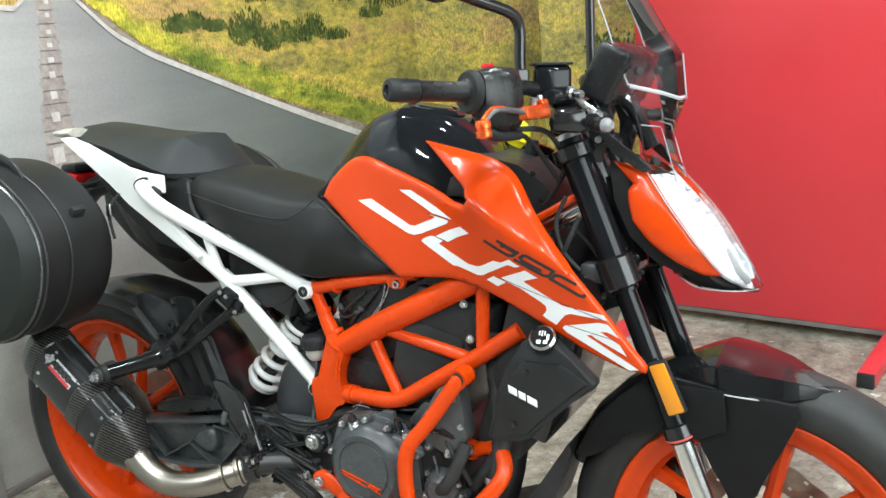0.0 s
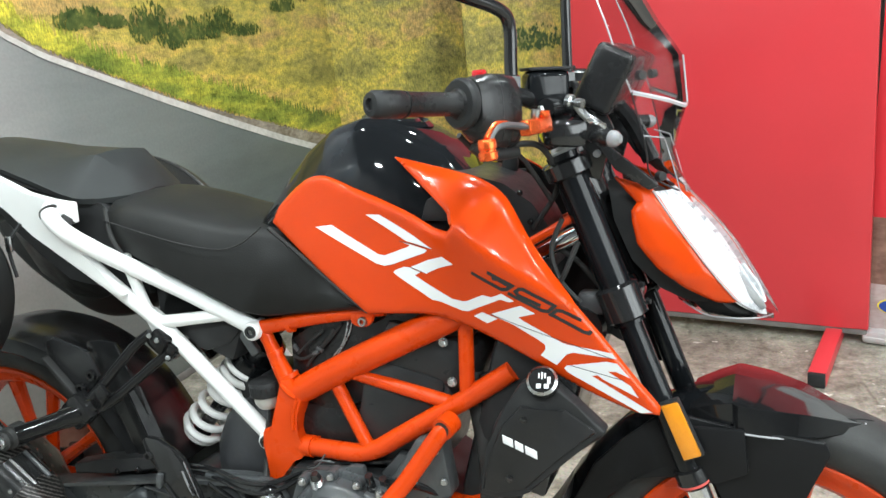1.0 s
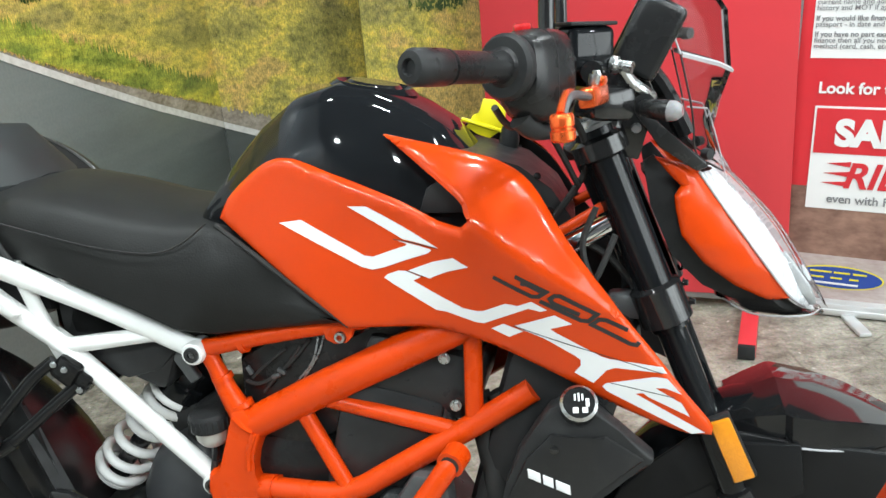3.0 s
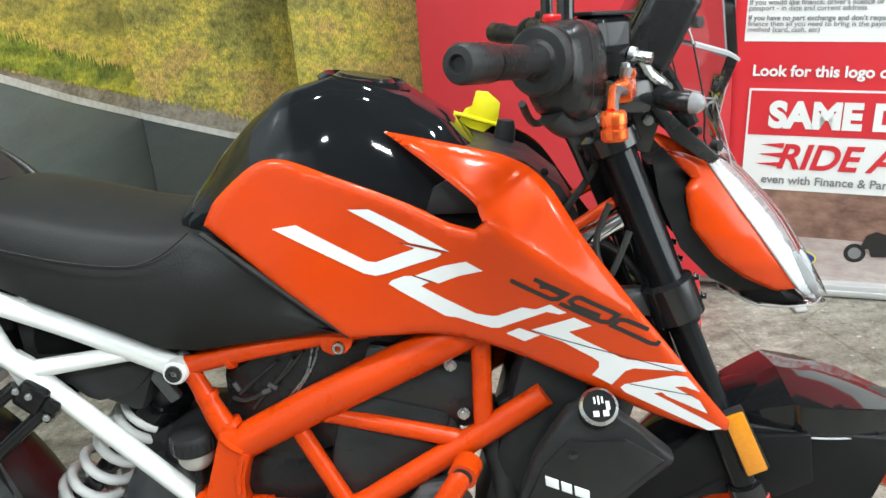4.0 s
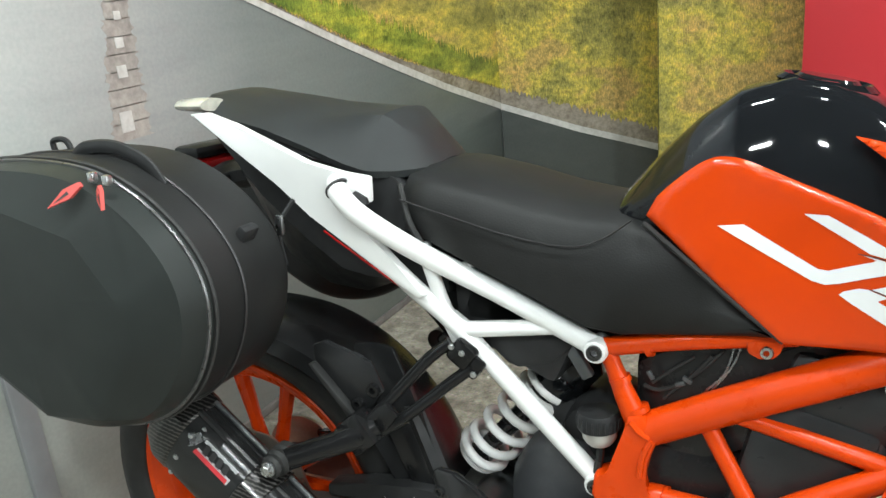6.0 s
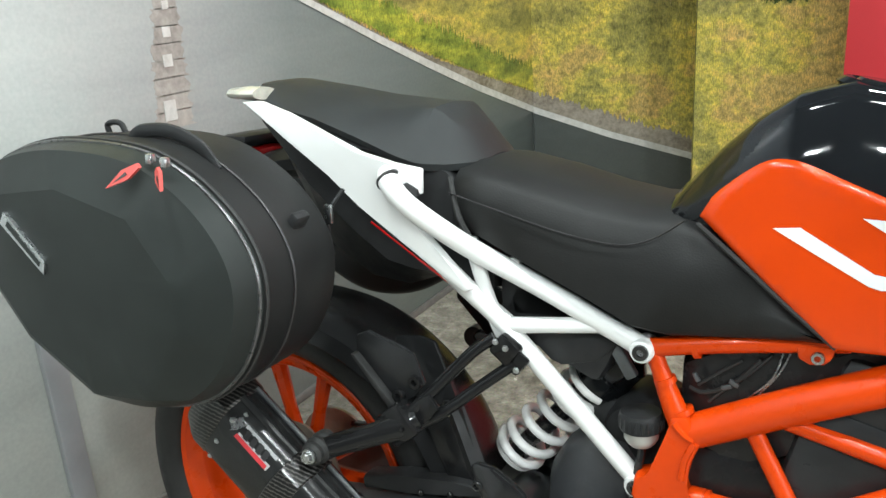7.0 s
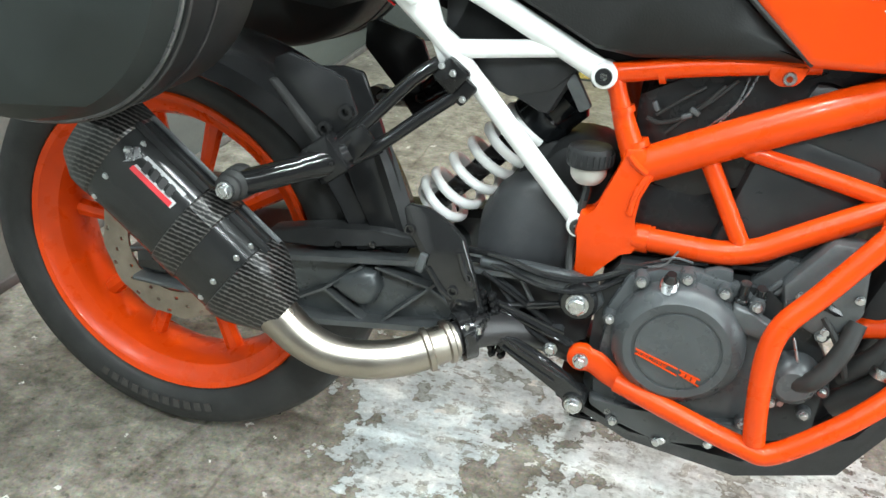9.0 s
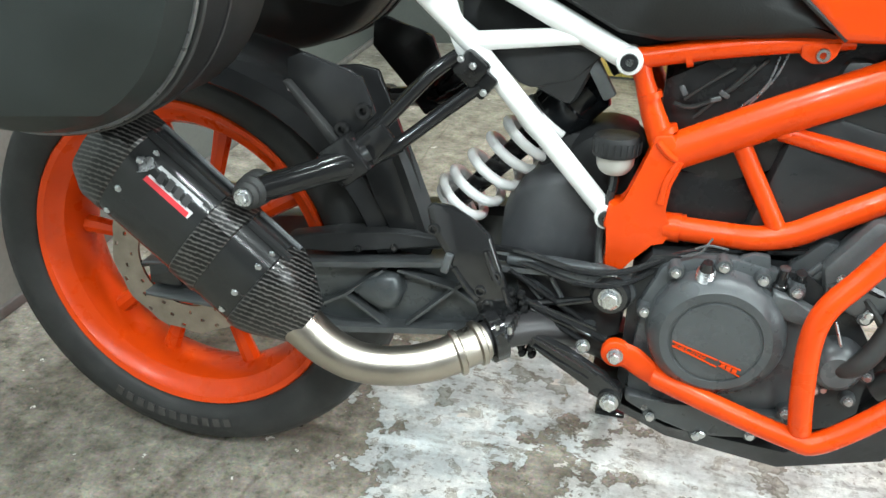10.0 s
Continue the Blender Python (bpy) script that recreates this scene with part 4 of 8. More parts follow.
# ---- the motorcycle: x ahead from the rear axle, y to its left, z up ----
bike = new("motorcycle")
tagged(bike, "orange and black naked motorcycle with white subframe leaning on its stand", "motorcycle")
bike.matrix_world = pose(0, 0, 0, -4.5, 0, 0)


def wheel(name, cx, cy, cz, r_tyre, w, r_rim, spokes, disc_side, turn):
    """Tyre, rim, twin spokes, hub and brake disc."""
    c = (cx, cy, cz)
    h = w / 2
    hub = part(name, lathe([(0, -0.05), (0.028, -0.05), (0.036, -0.03), (0.03, 0), (0.036, 0.03), (0.028, 0.05), (0, 0.05)], c, 24), SATIN_BLACK, bike)
    rb = r_rim
    part("rim", lathe([(rb, -h * 0.78), (rb - 0.004, -h * 0.84), (rb - 0.012, -h * 0.8), (rb - 0.02, -h * 0.66), (rb - 0.034, -h * 0.56), (rb - 0.044, -h * 0.3), (rb - 0.046, 0),
                       (rb - 0.044, h * 0.3), (rb - 0.034, h * 0.56), (rb - 0.02, h * 0.66), (rb - 0.012, h * 0.8), (rb - 0.004, h * 0.84), (rb, h * 0.78), (rb - 0.006, h * 0.6), (rb - 0.03, h * 0.2), (rb - 0.03, -h * 0.2), (rb - 0.006, -h * 0.6)],
                      c, 72, closed=True), ORANGE_FRAME, hub, "orange cast rim")
    ty = part("tyre", lathe([(rb - 0.004, -h * 0.76), (rb + 0.006, -h * 0.92), (rb + 0.028, -h), (r_tyre - 0.024, -h * 0.9), (r_tyre - 0.011, -h * 0.66), (r_tyre - 0.003, -h * 0.34), (r_tyre, 0),
                             (r_tyre - 0.003, h * 0.34), (r_tyre - 0.011, h * 0.66), (r_tyre - 0.024, h * 0.9), (rb + 0.028, h), (rb + 0.006, h * 0.92), (rb - 0.004, h * 0.76)],
                            c, 96, closed=True), RUBBER, hub, "black sport tyre with dusty sidewall", sharp=50)
    for q in range(spokes):
        for s in (-1, 1):
            a = 2 * math.pi * q / spokes + turn
            b = a + s * 0.26
            p0 = Vector((cx + 0.03 * math.cos(a + s * 0.35), cy, cz + 0.03 * math.sin(a + s * 0.35)))
            p1 = Vector((cx + (rb - 0.04) * math.cos(b), cy, cz + (rb - 0.04) * math.sin(b)))
            part("spoke", tube([p0, p0.lerp(p1, 0.5), p1], [0.015, 0.011, 0.015], 8, 3, 1.0), ORANGE_FRAME, hub)
    # drilled disc
    r0, r1, n = 0.074, 0.117, 96
    dy = cy + disc_side * (h * 0.72)
    bm = bmesh.new()
    radii = [r0, r0 + 0.009, r0 + 0.014, r0 + 0.021, r0 + 0.026, r0 + 0.033, r0 + 0.038, r1]
    rings = [[bm.verts.new((cx + (r + (0.002 * math.sin(q * 2 * math.pi / 8) if i == 7 else 0)) * math.cos(2 * math.pi * q / n), dy, cz + (r + (0.002 * math.sin(q * 2 * math.pi / 8) if i == 7 else 0)) * math.sin(2 * math.pi * q / n))) for q in range(n)] for i, r in enumerate(radii)]
    for i in range(len(radii) - 1):
        for q in range(n):
            if (i == 1 and q % 8 == 0) or (i == 3 and q % 8 == 3) or (i == 5 and q % 8 == 6):
                continue
            bm.faces.new((rings[i][q], rings[i][(q + 1) % n], rings[i + 1][(q + 1) % n], rings[i + 1][q]))
    ret = bmesh.ops.extrude_face_region(bm, geom=bm.faces[:])
    for v in (g for g in ret["geom"] if isinstance(g, bmesh.types.BMVert)):
        v.co.y += 0.004
    part("brake_disc", bm, DISC_STEEL, hub, "drilled steel brake disc")
    for q in range(6):
        a = 2 * math.pi * q / 6
        p0 = (cx + 0.03 * math.cos(a), dy + 0.002, cz + 0.03 * math.sin(a))
        p1 = (cx + 0.078 * math.cos(a + 0.25), dy + 0.002, cz + 0.078 * math.sin(a + 0.25))
        part("disc_arm", tube([p0, p1], [0.008, 0.005], 6, 1, 0.4), SATIN_BLACK, hub)
    return hub, ty


rear, rear_tyre = wheel("rear_wheel", -0.037, 0.0, 0.323, 0.319, 0.152, 0.2405, 5, -1, math.pi / 2)
front, front_tyre = wheel("front_wheel", 1.305, 0.018, 0.29, 0.29, 0.112, 0.2215, 5, 1, 0.35)
part("axle", tube([(-0.037, -0.1, 0.323), (-0.037, 0.11, 0.323)], 0.012, 14, 1), SATIN_BLACK, rear)


def grooves(parent, c, r, w, count, seed):
    """Sipes cut into the tread, as thin dark curved ribs set in it."""
    for q in range(count):
        for s in (-1, 1):
            a = 2 * math.pi * (q + (0.5 if s > 0 else 0)) / count
            pts = []
            for k in range(5):
                f = k / 4
                aa = a + 0.16 * f
                yy = s * w * (0.1 + 0.5 * f)
                rr = r - 0.0014 - 0.0225 * (abs(yy) / w) ** 2.3
                pts.append((c[0] + rr * math.cos(aa), c[1] + yy, c[2] + rr * math.sin(aa)))
            part("tread_groove", tube(pts, 0.0013, 5, 2), GROOVE, parent)


GROOVE = surface("groove_black", (0.006, 0.006, 0.006), 0.8, 0, 0.1, 20, 0.0)
grooves(rear_tyre, (-0.037, 0, 0.323), 0.319, 0.076, 11, 1)
grooves(front_tyre, (1.305, 0.018, 0.29), 0.29, 0.056, 11, 2)
# raised maker's lettering as plain bars on the sidewall
MARK = surface("sidewall_marking", (0.042, 0.039, 0.036), 0.7, 0, 0.15, 30, 0.1)
for base in (249,):
    for k in range(11):
        a = radians(base + 4.1 * (k - 5) + 14)
        r0, r1 = 0.257, 0.271
        ring = []
        for rr, da in ((r0, -1.2), (r0, 1.2), (r1, 1.2), (r1, -1.2)):
            aa = a + radians(da)
            ring.append((rr * math.cos(aa), rr * math.sin(aa)))
        bm = bmesh.new()
        f = bm.faces.new([bm.verts.new((x - 0.037, -0.0755, 0.323 + z)) for x, z in ring])
        ret = bmesh.ops.extrude_face_region(bm, geom=[f])
        for v in (g for g in ret["geom"] if isinstance(g, bmesh.types.BMVert)):
            v.co.y -= 0.0018
        part("sidewall_bar", bm, MARK, rear_tyre)

# ---- swingarm ----
ARM = [(-0.065, 0.345), (0.1, 0.362), (0.229, 0.386), (0.379, 0.409), (0.56, 0.412), (0.585, 0.385), (0.55, 0.345), (0.407, 0.316), (0.23, 0.29), (-0.065, 0.29)]
arm_r = part("swingarm", plate([(-0.065, 0.345), (0.229, 0.388), (0.379, 0.411), (0.5, 0.419), (0.58, 0.418), (0.58, 0.409), (0.5, 0.412), (0.379, 0.404), (0.229, 0.381), (-0.065, 0.338)], -0.116, -0.072, 0.004), CAST_GREY, bike, "dark grey cast swingarm with ribs")
# darker grey than the flanges, for the web and the cup
SWING_DARK = surface("swingarm_web_grey", (0.066, 0.073, 0.077), 0.3, 0.25, 0.2, 18, 0.1, 400, dust=0.03)
part("web", plate(ARM, -0.09, -0.08, 0.003), SWING_DARK, arm_r)
part("lower_flange", plate([(-0.065, 0.29), (0.23, 0.286), (0.407, 0.313), (0.56, 0.345), (0.557, 0.353), (0.407, 0.321), (0.23, 0.294), (-0.065, 0.299)], -0.116, -0.072, 0.004), CAST_GREY, arm_r)
for a, b in (((0.16, 0.296), (0.232, 0.337)), ((0.232, 0.337), (0.29, 0.3)), ((0.317, 0.307), (0.38, 0.369)), ((0.38, 0.369), (0.41, 0.4)), ((0.38, 0.369), (0.445, 0.326)), ((0.232, 0.337), (0.285, 0.381)), ((0.304, 0.384), (0.38, 0.369)), ((0.1, 0.352), (0.16, 0.296)), ((0.46, 0.405), (0.54, 0.35))):
    part("rib", tube([(a[0], -0.098, a[1]), (b[0], -0.098, b[1])], 0.0035, 6, 1, 3.2), CAST_GREY, arm_r)
cup_c = Vector((0.281, -0.09, 0.35))
part("cast_cup", loft([[(cup_c.x + (x - cup_c.x) * k, cup_c.y - q, cup_c.z + (z - cup_c.z) * k) for x, z in ((0.24, 0.346), (0.262, 0.368), (0.289, 0.38), (0.306, 0.378), (0.312, 0.352), (0.303, 0.328), (0.286, 0.322), (0.262, 0.332))] for k, q in ((1.0, 0.0), (0.97, 0.012), (0.86, 0.02), (0.6, 0.024), (0.2, 0.025))]), SWING_DARK, arm_r, "smooth cast cup", 50)
part("line_guard", plate([(0.15, 0.388), (0.229, 0.4), (0.375, 0.424), (0.372, 0.44), (0.3, 0.436), (0.22, 0.425), (0.15, 0.41)], -0.108, -0.075, 0.006), PLASTIC, arm_r, "black brake line guard")
for p in ((0.252, -0.109, 0.408), (0.3, -0.109, 0.417)):
    bolt(arm_r, p, 0.0045, 0.004, SATIN_BLACK)
part("left_arm", plate(ARM, 0.075, 0.11, 0.005), CAST_GREY, arm_r)
part("axle_block", block((-0.037, -0.095, 0.323), (0.05, 0.024, 0.036), 0.008), SATIN_BLACK, arm_r)
part("cross_member", tube([(0.36, -0.08, 0.36), (0.36, 0.09, 0.36)], 0.03, 12, 1), CAST_GREY, arm_r)
part("chain_guard", plate([(0.2, 0.40), (0.4, 0.425), (0.56, 0.425), (0.56, 0.41), (0.4, 0.41), (0.2, 0.385)], 0.06, 0.1, 0.003), PLASTIC, arm_r)
# chain run and rear caliper on the far side
part("chain", tube([(0.0, 0.085, 0.375), (0.3, 0.085, 0.402), (0.56, 0.085, 0.42)], 0.008, 8, 2), SATIN_BLACK, arm_r)
part("sprocket", lathe([(0.02, -0.003), (0.076, -0.003), (0.076, 0.003), (0.02, 0.003)], (-0.037, 0.085, 0.323), 40, closed=True), DISC_STEEL, arm_r)
part("rear_caliper", block((-0.012, -0.085, 0.395), (0.085, 0.045, 0.05), 0.01, pose(0, 0, 0, 0, 35, 0)), SATIN_BLACK, arm_r, "black rear brake caliper")


# ---- frame tubes ----
frame_main = part("trellis_frame", tube([(0.622, -0.08, 0.572), (0.73, -0.086, 0.628), (0.885, -0.09, 0.703), (0.95, -0.085, 0.74)], [0.0215, 0.022, 0.0215, 0.018], 18, 5), ORANGE_FRAME, bike, "orange powder-coated tubular trellis frame")


def bar(pts, r, name="frame_tube", steps=5, material=None, parent=None, mirror=True, seg=12, label=""):
    material, parent = material or ORANGE_FRAME, parent or frame_main
    made = [part(name, tube(pts, r, seg, steps), material, parent, label)]
    if mirror:
        made.append(part(name, tube([(x, -y, z) for x, y, z in pts], r, seg, steps), material, parent, label))
    return made


bar([(0.622, 0.08, 0.572), (0.73, 0.086, 0.628), (0.885, 0.09, 0.703), (0.95, 0.085, 0.74)], 0.02, mirror=False)
bar([(0.94, -0.07, 0.77), (0.995, -0.072, 0.802), (1.06, -0.062, 0.838)], 0.006)
bar([(0.567, -0.084, 0.672), (0.577, -0.083, 0.648), (0.592, -0.083, 0.61), (0.61, -0.083, 0.572)], [0.012, 0.0105, 0.0135, 0.0165])
both("node_plate", lambda: plate([(0.593, 0.572), (0.597, 0.592), (0.616, 0.595), (0.633, 0.564), (0.622, 0.535), (0.616, 0.509), (0.619, 0.494), (0.628, 0.494), (0.63, 0.469), (0.622, 0.47), (0.608, 0.4655), (0.595, 0.451), (0.586, 0.434), (0.579, 0.417), (0.568, 0.417), (0.556, 0.427), (0.563, 0.447), (0.562, 0.463), (0.552, 0.478), (0.556, 0.508), (0.57, 0.504), (0.5765, 0.512), (0.592, 0.556)], -0.1, -0.066, 0.007), ORANGE_FRAME, frame_main, "flat orange node casting")
both("casting_collar", lambda: tube([(0.622, -0.084, 0.482), (0.64, -0.086, 0.4825)], 0.0172, 16, 1), ORANGE_FRAME, frame_main)
bar([(0.567, -0.084, 0.672), (0.664, -0.084, 0.692), (0.78, -0.08, 0.708)], [0.012, 0.0115, 0.01])
bar([(0.63, -0.085, 0.482), (0.7, -0.097, 0.4855), (0.729, -0.1, 0.4885), (0.76, -0.102, 0.499), (0.79, -0.102, 0.517), (0.89, -0.1, 0.578), (0.94, -0.1, 0.61), (0.976, -0.1, 0.634)], 0.0145, steps=4)
bar([(0.688, -0.083, 0.59), (0.742, -0.1, 0.5)], 0.0105, steps=1)
bar([(0.727, -0.085, 0.607), (0.885, -0.098, 0.578)], 0.0105, steps=1)
bar([(0.908, -0.09, 0.705), (0.906, -0.098, 0.588)], 0.011, steps=1)
for rib in ([(0.626, -0.099, 0.565), (0.616, -0.1, 0.541), (0.6125, -0.1, 0.514)], [(0.601, -0.1, 0.586), (0.612, -0.1, 0.574), (0.624, -0.099, 0.567)]):
    both("casting_rib", lambda: tube(rib, 0.0042, 8, 4), ORANGE_FRAME, frame_main)
for p, r in (((0.585, -0.083, 0.632), 0.0137), ((0.605, -0.082, 0.595), 0.0158), ((0.645, -0.085, 0.483), 0.0158), ((0.688, -0.084, 0.592), 0.0122), ((0.73, -0.086, 0.607), 0.0118), ((0.62, -0.084, 0.679), 0.0124)):
    d = Vector((0.35, 0, -0.94)) if 0.585 < p[2] < 0.64 else Vector((1, 0, 0.25))
    a = Vector(p)
    part("weld_bead", tube([a - d * 0.0035, a + d * 0.0035], r, 14, 1), ORANGE_FRAME, frame_main)
part("head_tube", tube([(1.045, 0.015, 0.9), (1.115, 0.015, 0.72)], 0.03, 20, 1), SATIN_BLACK, frame_main, "black steering head")
part("tank_bracket", plate([(0.728, 0.702), (0.768, 0.706), (0.764, 0.692), (0.757, 0.684), (0.742, 0.682), (0.73, 0.688)], -0.094, -0.082, 0.003), ORANGE_FRAME, frame_main)
part("ring_bolt", lathe([(0.0035, 0.0), (0.0035, -0.004), (0.0065, -0.004), (0.0075, -0.002), (0.0075, 0.0)], (0.75, -0.095, 0.6925), 18, closed=True), CHROME, frame_main, "bright ring bolt")

# ---- white subframe ----
sub = part("subframe", tube([(0.243, -0.148, 0.874), (0.256, -0.164, 0.863), (0.281, -0.164, 0.839), (0.318, -0.142, 0.805), (0.355, -0.114, 0.773), (0.45, -0.094, 0.724), (0.559, -0.086, 0.67)], 0.0135, 14, 5), WHITE_PAINT, bike, "white tubular rear subframe")
bar([(0.236, 0.1, 0.84), (0.255, 0.11, 0.83), (0.28, 0.112, 0.812), (0.318, 0.11, 0.79), (0.352, 0.108, 0.768), (0.45, 0.094, 0.724), (0.559, 0.086, 0.67)], 0.0135, "rail", 5, WHITE_PAINT, sub, False)
bar([(0.24, -0.135, 0.825), (0.318, -0.118, 0.742), (0.38, -0.099, 0.679), (0.464, -0.088, 0.586), (0.555, -0.076, 0.485)], 0.0125, "lower_rail", 5, WHITE_PAINT, sub)
bar([(0.342, -0.104, 0.768), (0.362, -0.102, 0.705), (0.382, -0.099, 0.679)], 0.0095, "brace", 3, WHITE_PAINT, sub)
bar([(0.378, -0.098, 0.677), (0.505, -0.09, 0.692)], [0.0112, 0.0098], "brace", 1, WHITE_PAINT, sub)
both("joint_plate", lambda: plate([(0.352, 0.697), (0.372, 0.702), (0.4, 0.682), (0.395, 0.655), (0.37, 0.66)], -0.106, -0.09, 0.003), WHITE_PAINT, sub)
part("rail_socket", lathe([(0.0135, -0.002), (0.0165, -0.0015), (0.017, 0.002), (0.0135, 0.003)], (0.2495, -0.157, 0.8685), 28, (0.7, -0.35, -0.62), True), DECAL_BLACK, sub, "dark rim of the rail socket")
# no real opening: the slot's shade is a solid black plate
part("slot", plate([(0.262, 0.858), (0.274, 0.866), (0.29, 0.858), (0.291, 0.85), (0.276, 0.849)], -0.1565, -0.15, 0.001), DECAL_BLACK, sub, "black plate for the shaded slot beside the rail")
for (x, y, z) in ((0.559, -0.086, 0.67), (0.555, -0.076, 0.485)):
    for s in (1, -1):
        part("lug", lathe([(0, -0.018), (0.013, -0.018), (0.0148, -0.014), (0.0148, 0.014), (0, 0.014)], (x, y * s, z), 24), WHITE_PAINT, sub)
        part("socket_bolt", lathe([(0, 0.0), (0.0042, 0.0), (0.0046, 0.003), (0.0095, 0.003), (0.0106, -0.003), (0.0106, -0.006), (0, -0.006)], (x, y * s - s * 0.018, z), 16, (0, -s, 0)), SATIN_BLACK, sub, "black socket bolt")
for p in ((0.338, -0.104, 0.788), (0.395, -0.097, 0.764)):
    part("clip", block(p, (0.016, 0.012, 0.01), 0.003), WHITE_PAINT, sub)
both("stay", lambda: block((0.53, -0.07, 0.642), (0.016, 0.012, 0.046), 0.003, pose(0, 0, 0, 0, -32, 0)), CAST_GREY, sub)

# ---- tail ----
TAIL = [(-0.004, 0.958), (0.03, 0.96), (0.077, 0.946), (0.141, 0.922), (0.202, 0.899), (0.25, 0.888), (0.292, 0.883), (0.291, 0.85), (0.275, 0.851), (0.261, 0.865), (0.249, 0.874), (0.241, 0.868), (0.245, 0.849), (0.272, 0.822), (0.315, 0.773), (0.352, 0.731), (0.34, 0.724), (0.31, 0.748), (0.199, 0.83), (0.151, 0.87), (0.075, 0.912)]
tail_y = lambda x, z: -0.022 * min(1, max(0, x / 0.2)) + 0.02 * max(0, (0.84 - z) / 0.12)
tail = part("tail_panel", plate(TAIL, -0.132, -0.118, 0.003, tail_y), WHITE_PAINT, bike, "white plastic tail side panel", 40)
bm = plate(TAIL, -0.132, -0.118, 0.003, tail_y)
bmesh.ops.scale(bm, vec=(1, -1, 1), verts=bm.verts[:])
bmesh.ops.translate(bm, vec=(0, -0.04, -0.03), verts=bm.verts[:])
part("tail_panel", bm, WHITE_PAINT, bike, "white plastic tail side panel", 40)
part("tail_lens", loft([[(x, -0.085 + w * math.cos(q), 0.967 + h * math.sin(q)) for q in [k * math.pi / 8 for k in range(16)]] for x, w, h in ((-0.056, 0.012, 0.004), (-0.05, 0.024, 0.009), (-0.02, 0.028, 0.0105), (0.0, 0.026, 0.009))]), TAIL_CLEAR, bike, "pale clear lens at the tail tip", 50)
under = part("under_tail", loft([[(x, -w, zt), (x, w, zt), (x, w, zs), (x, w * 0.4, zb), (x, -w * 0.4, zb), (x, -w, zs)] for x, w, zt, zs, zb in ((-0.03, 0.06, 0.945, 0.925, 0.915), (0.03, 0.08, 0.94, 0.88, 0.8), (0.07, 0.086, 0.935, 0.84, 0.74), (0.14, 0.09, 0.918, 0.785, 0.7), (0.205, 0.096, 0.9, 0.745, 0.695), (0.25, 0.1, 0.89, 0.738, 0.712), (0.3, 0.1, 0.872, 0.738, 0.725), (0.36, 0.085, 0.8, 0.722, 0.71))]), PLASTIC, bike, "black plastic under-tail")
part("red_stripe", tube([(0.19, -0.1115, 0.8), (0.26, -0.104, 0.752), (0.31, -0.098, 0.718)], 0.0016, 6, 3), RED_LENS, under, "thin red trim line")
part("grab_lamp", block((-0.02, 0.0, 0.962), (0.07, 0.09, 0.02), 0.007), CUP_WHITE, under, "pale translucent tail cap")
plate_holder = part("plate_carrier", tube([(0.12, 0, 0.86), (0.02, 0, 0.86), (-0.09, 0, 0.84), (-0.14, 0, 0.8)], [0.03, 0.026, 0.022, 0.02], 10, 4, 1.6), PLASTIC, bike, "black plastic number plate carrier")
part("tail_lamp", block((-0.105, 0, 0.872), (0.06, 0.1, 0.022), 0.008, pose(0, 0, 0, 0, 12, 0)), RED_LENS, plate_holder, "red tail lamp")
part("lamp_cap", block((-0.1, 0, 0.89), (0.05, 0.1, 0.02), 0.008), PLASTIC, plate_holder)
for s in (-1, 1):
    ind = part("rear_indicator", tube([(-0.03, s * 0.04, 0.855), (-0.04, s * 0.12, 0.852)], [0.006, 0.008], 8, 1), PLASTIC, plate_holder)
    part("indicator_lens", tube([(-0.045, s * 0.12, 0.852), (-0.045, s * 0.165, 0.852)], [0.012, 0.007], 10, 1), CUP_WHITE, ind)
hook = part("luggage_strap", tube([(0.175, -0.15, 0.85), (0.166, -0.165, 0.83), (0.16, -0.168, 0.807), (0.164, -0.165, 0.765)], 0.003, 6, 4), PLASTIC, bike, "black luggage strap")
part("buckle", block((0.1635, -0.169, 0.82), (0.012, 0.008, 0.026), 0.003), CHROME, hook, "bright metal buckle")


# ---- seats ----
def seat_ring(x, zt, zb, hw, crown=0.012, tuck=0.86, mid=None):
    mid = mid if mid is not None else (zt * 0.45 + zb * 0.55)
    half = [(0.0, zt), (hw * 0.45, zt - crown * 0.15), (hw * 0.78, zt - crown * 0.8), (hw * 0.95, zt - crown * 2.0), (hw, mid), (hw * 0.97, zb + 0.006), (hw * tuck, zb)]
    left = [(x, y, z) for y, z in half]
    right = [(x, -y, z) for y, z in half[::-1][:-1]]
    return left + right


seat = part("rider_seat", loft([seat_ring(*a) for a in ((0.3, 0.862, 0.815, 0.085), (0.312, 0.884, 0.802, 0.108), (0.35, 0.884, 0.79, 0.116), (0.42, 0.87, 0.758, 0.117), (0.49, 0.852, 0.726, 0.114),
                                                     (0.545, 0.843, 0.699, 0.112), (0.59, 0.842, 0.694, 0.11), (0.62, 0.834, 0.697, 0.108, 0.008), (0.68, 0.782, 0.703, 0.107, 0.004), (0.73, 0.74, 0.708, 0.107, 0.003), (0.766, 0.714, 0.709, 0.106, 0.001))]),
            SEAT, bike, "black vinyl rider seat with textured side", 60)
part("seat_piping", tube([(0.618, -0.111, 0.834), (0.66, -0.11, 0.799), (0.72, -0.1095, 0.748), (0.767, -0.1085, 0.711)], 0.0032, 8, 4), RUBBER, seat, "ribbed rubber edge")
part("seat_seam", tube([(0.31, -0.112, 0.848), (0.38, -0.1195, 0.832), (0.46, -0.1195, 0.812), (0.53, -0.115, 0.802), (0.57, -0.1125, 0.812), (0.605, -0.109, 0.836)], 0.0011, 6, 5), DECAL_BLACK, seat, "stitched seam")
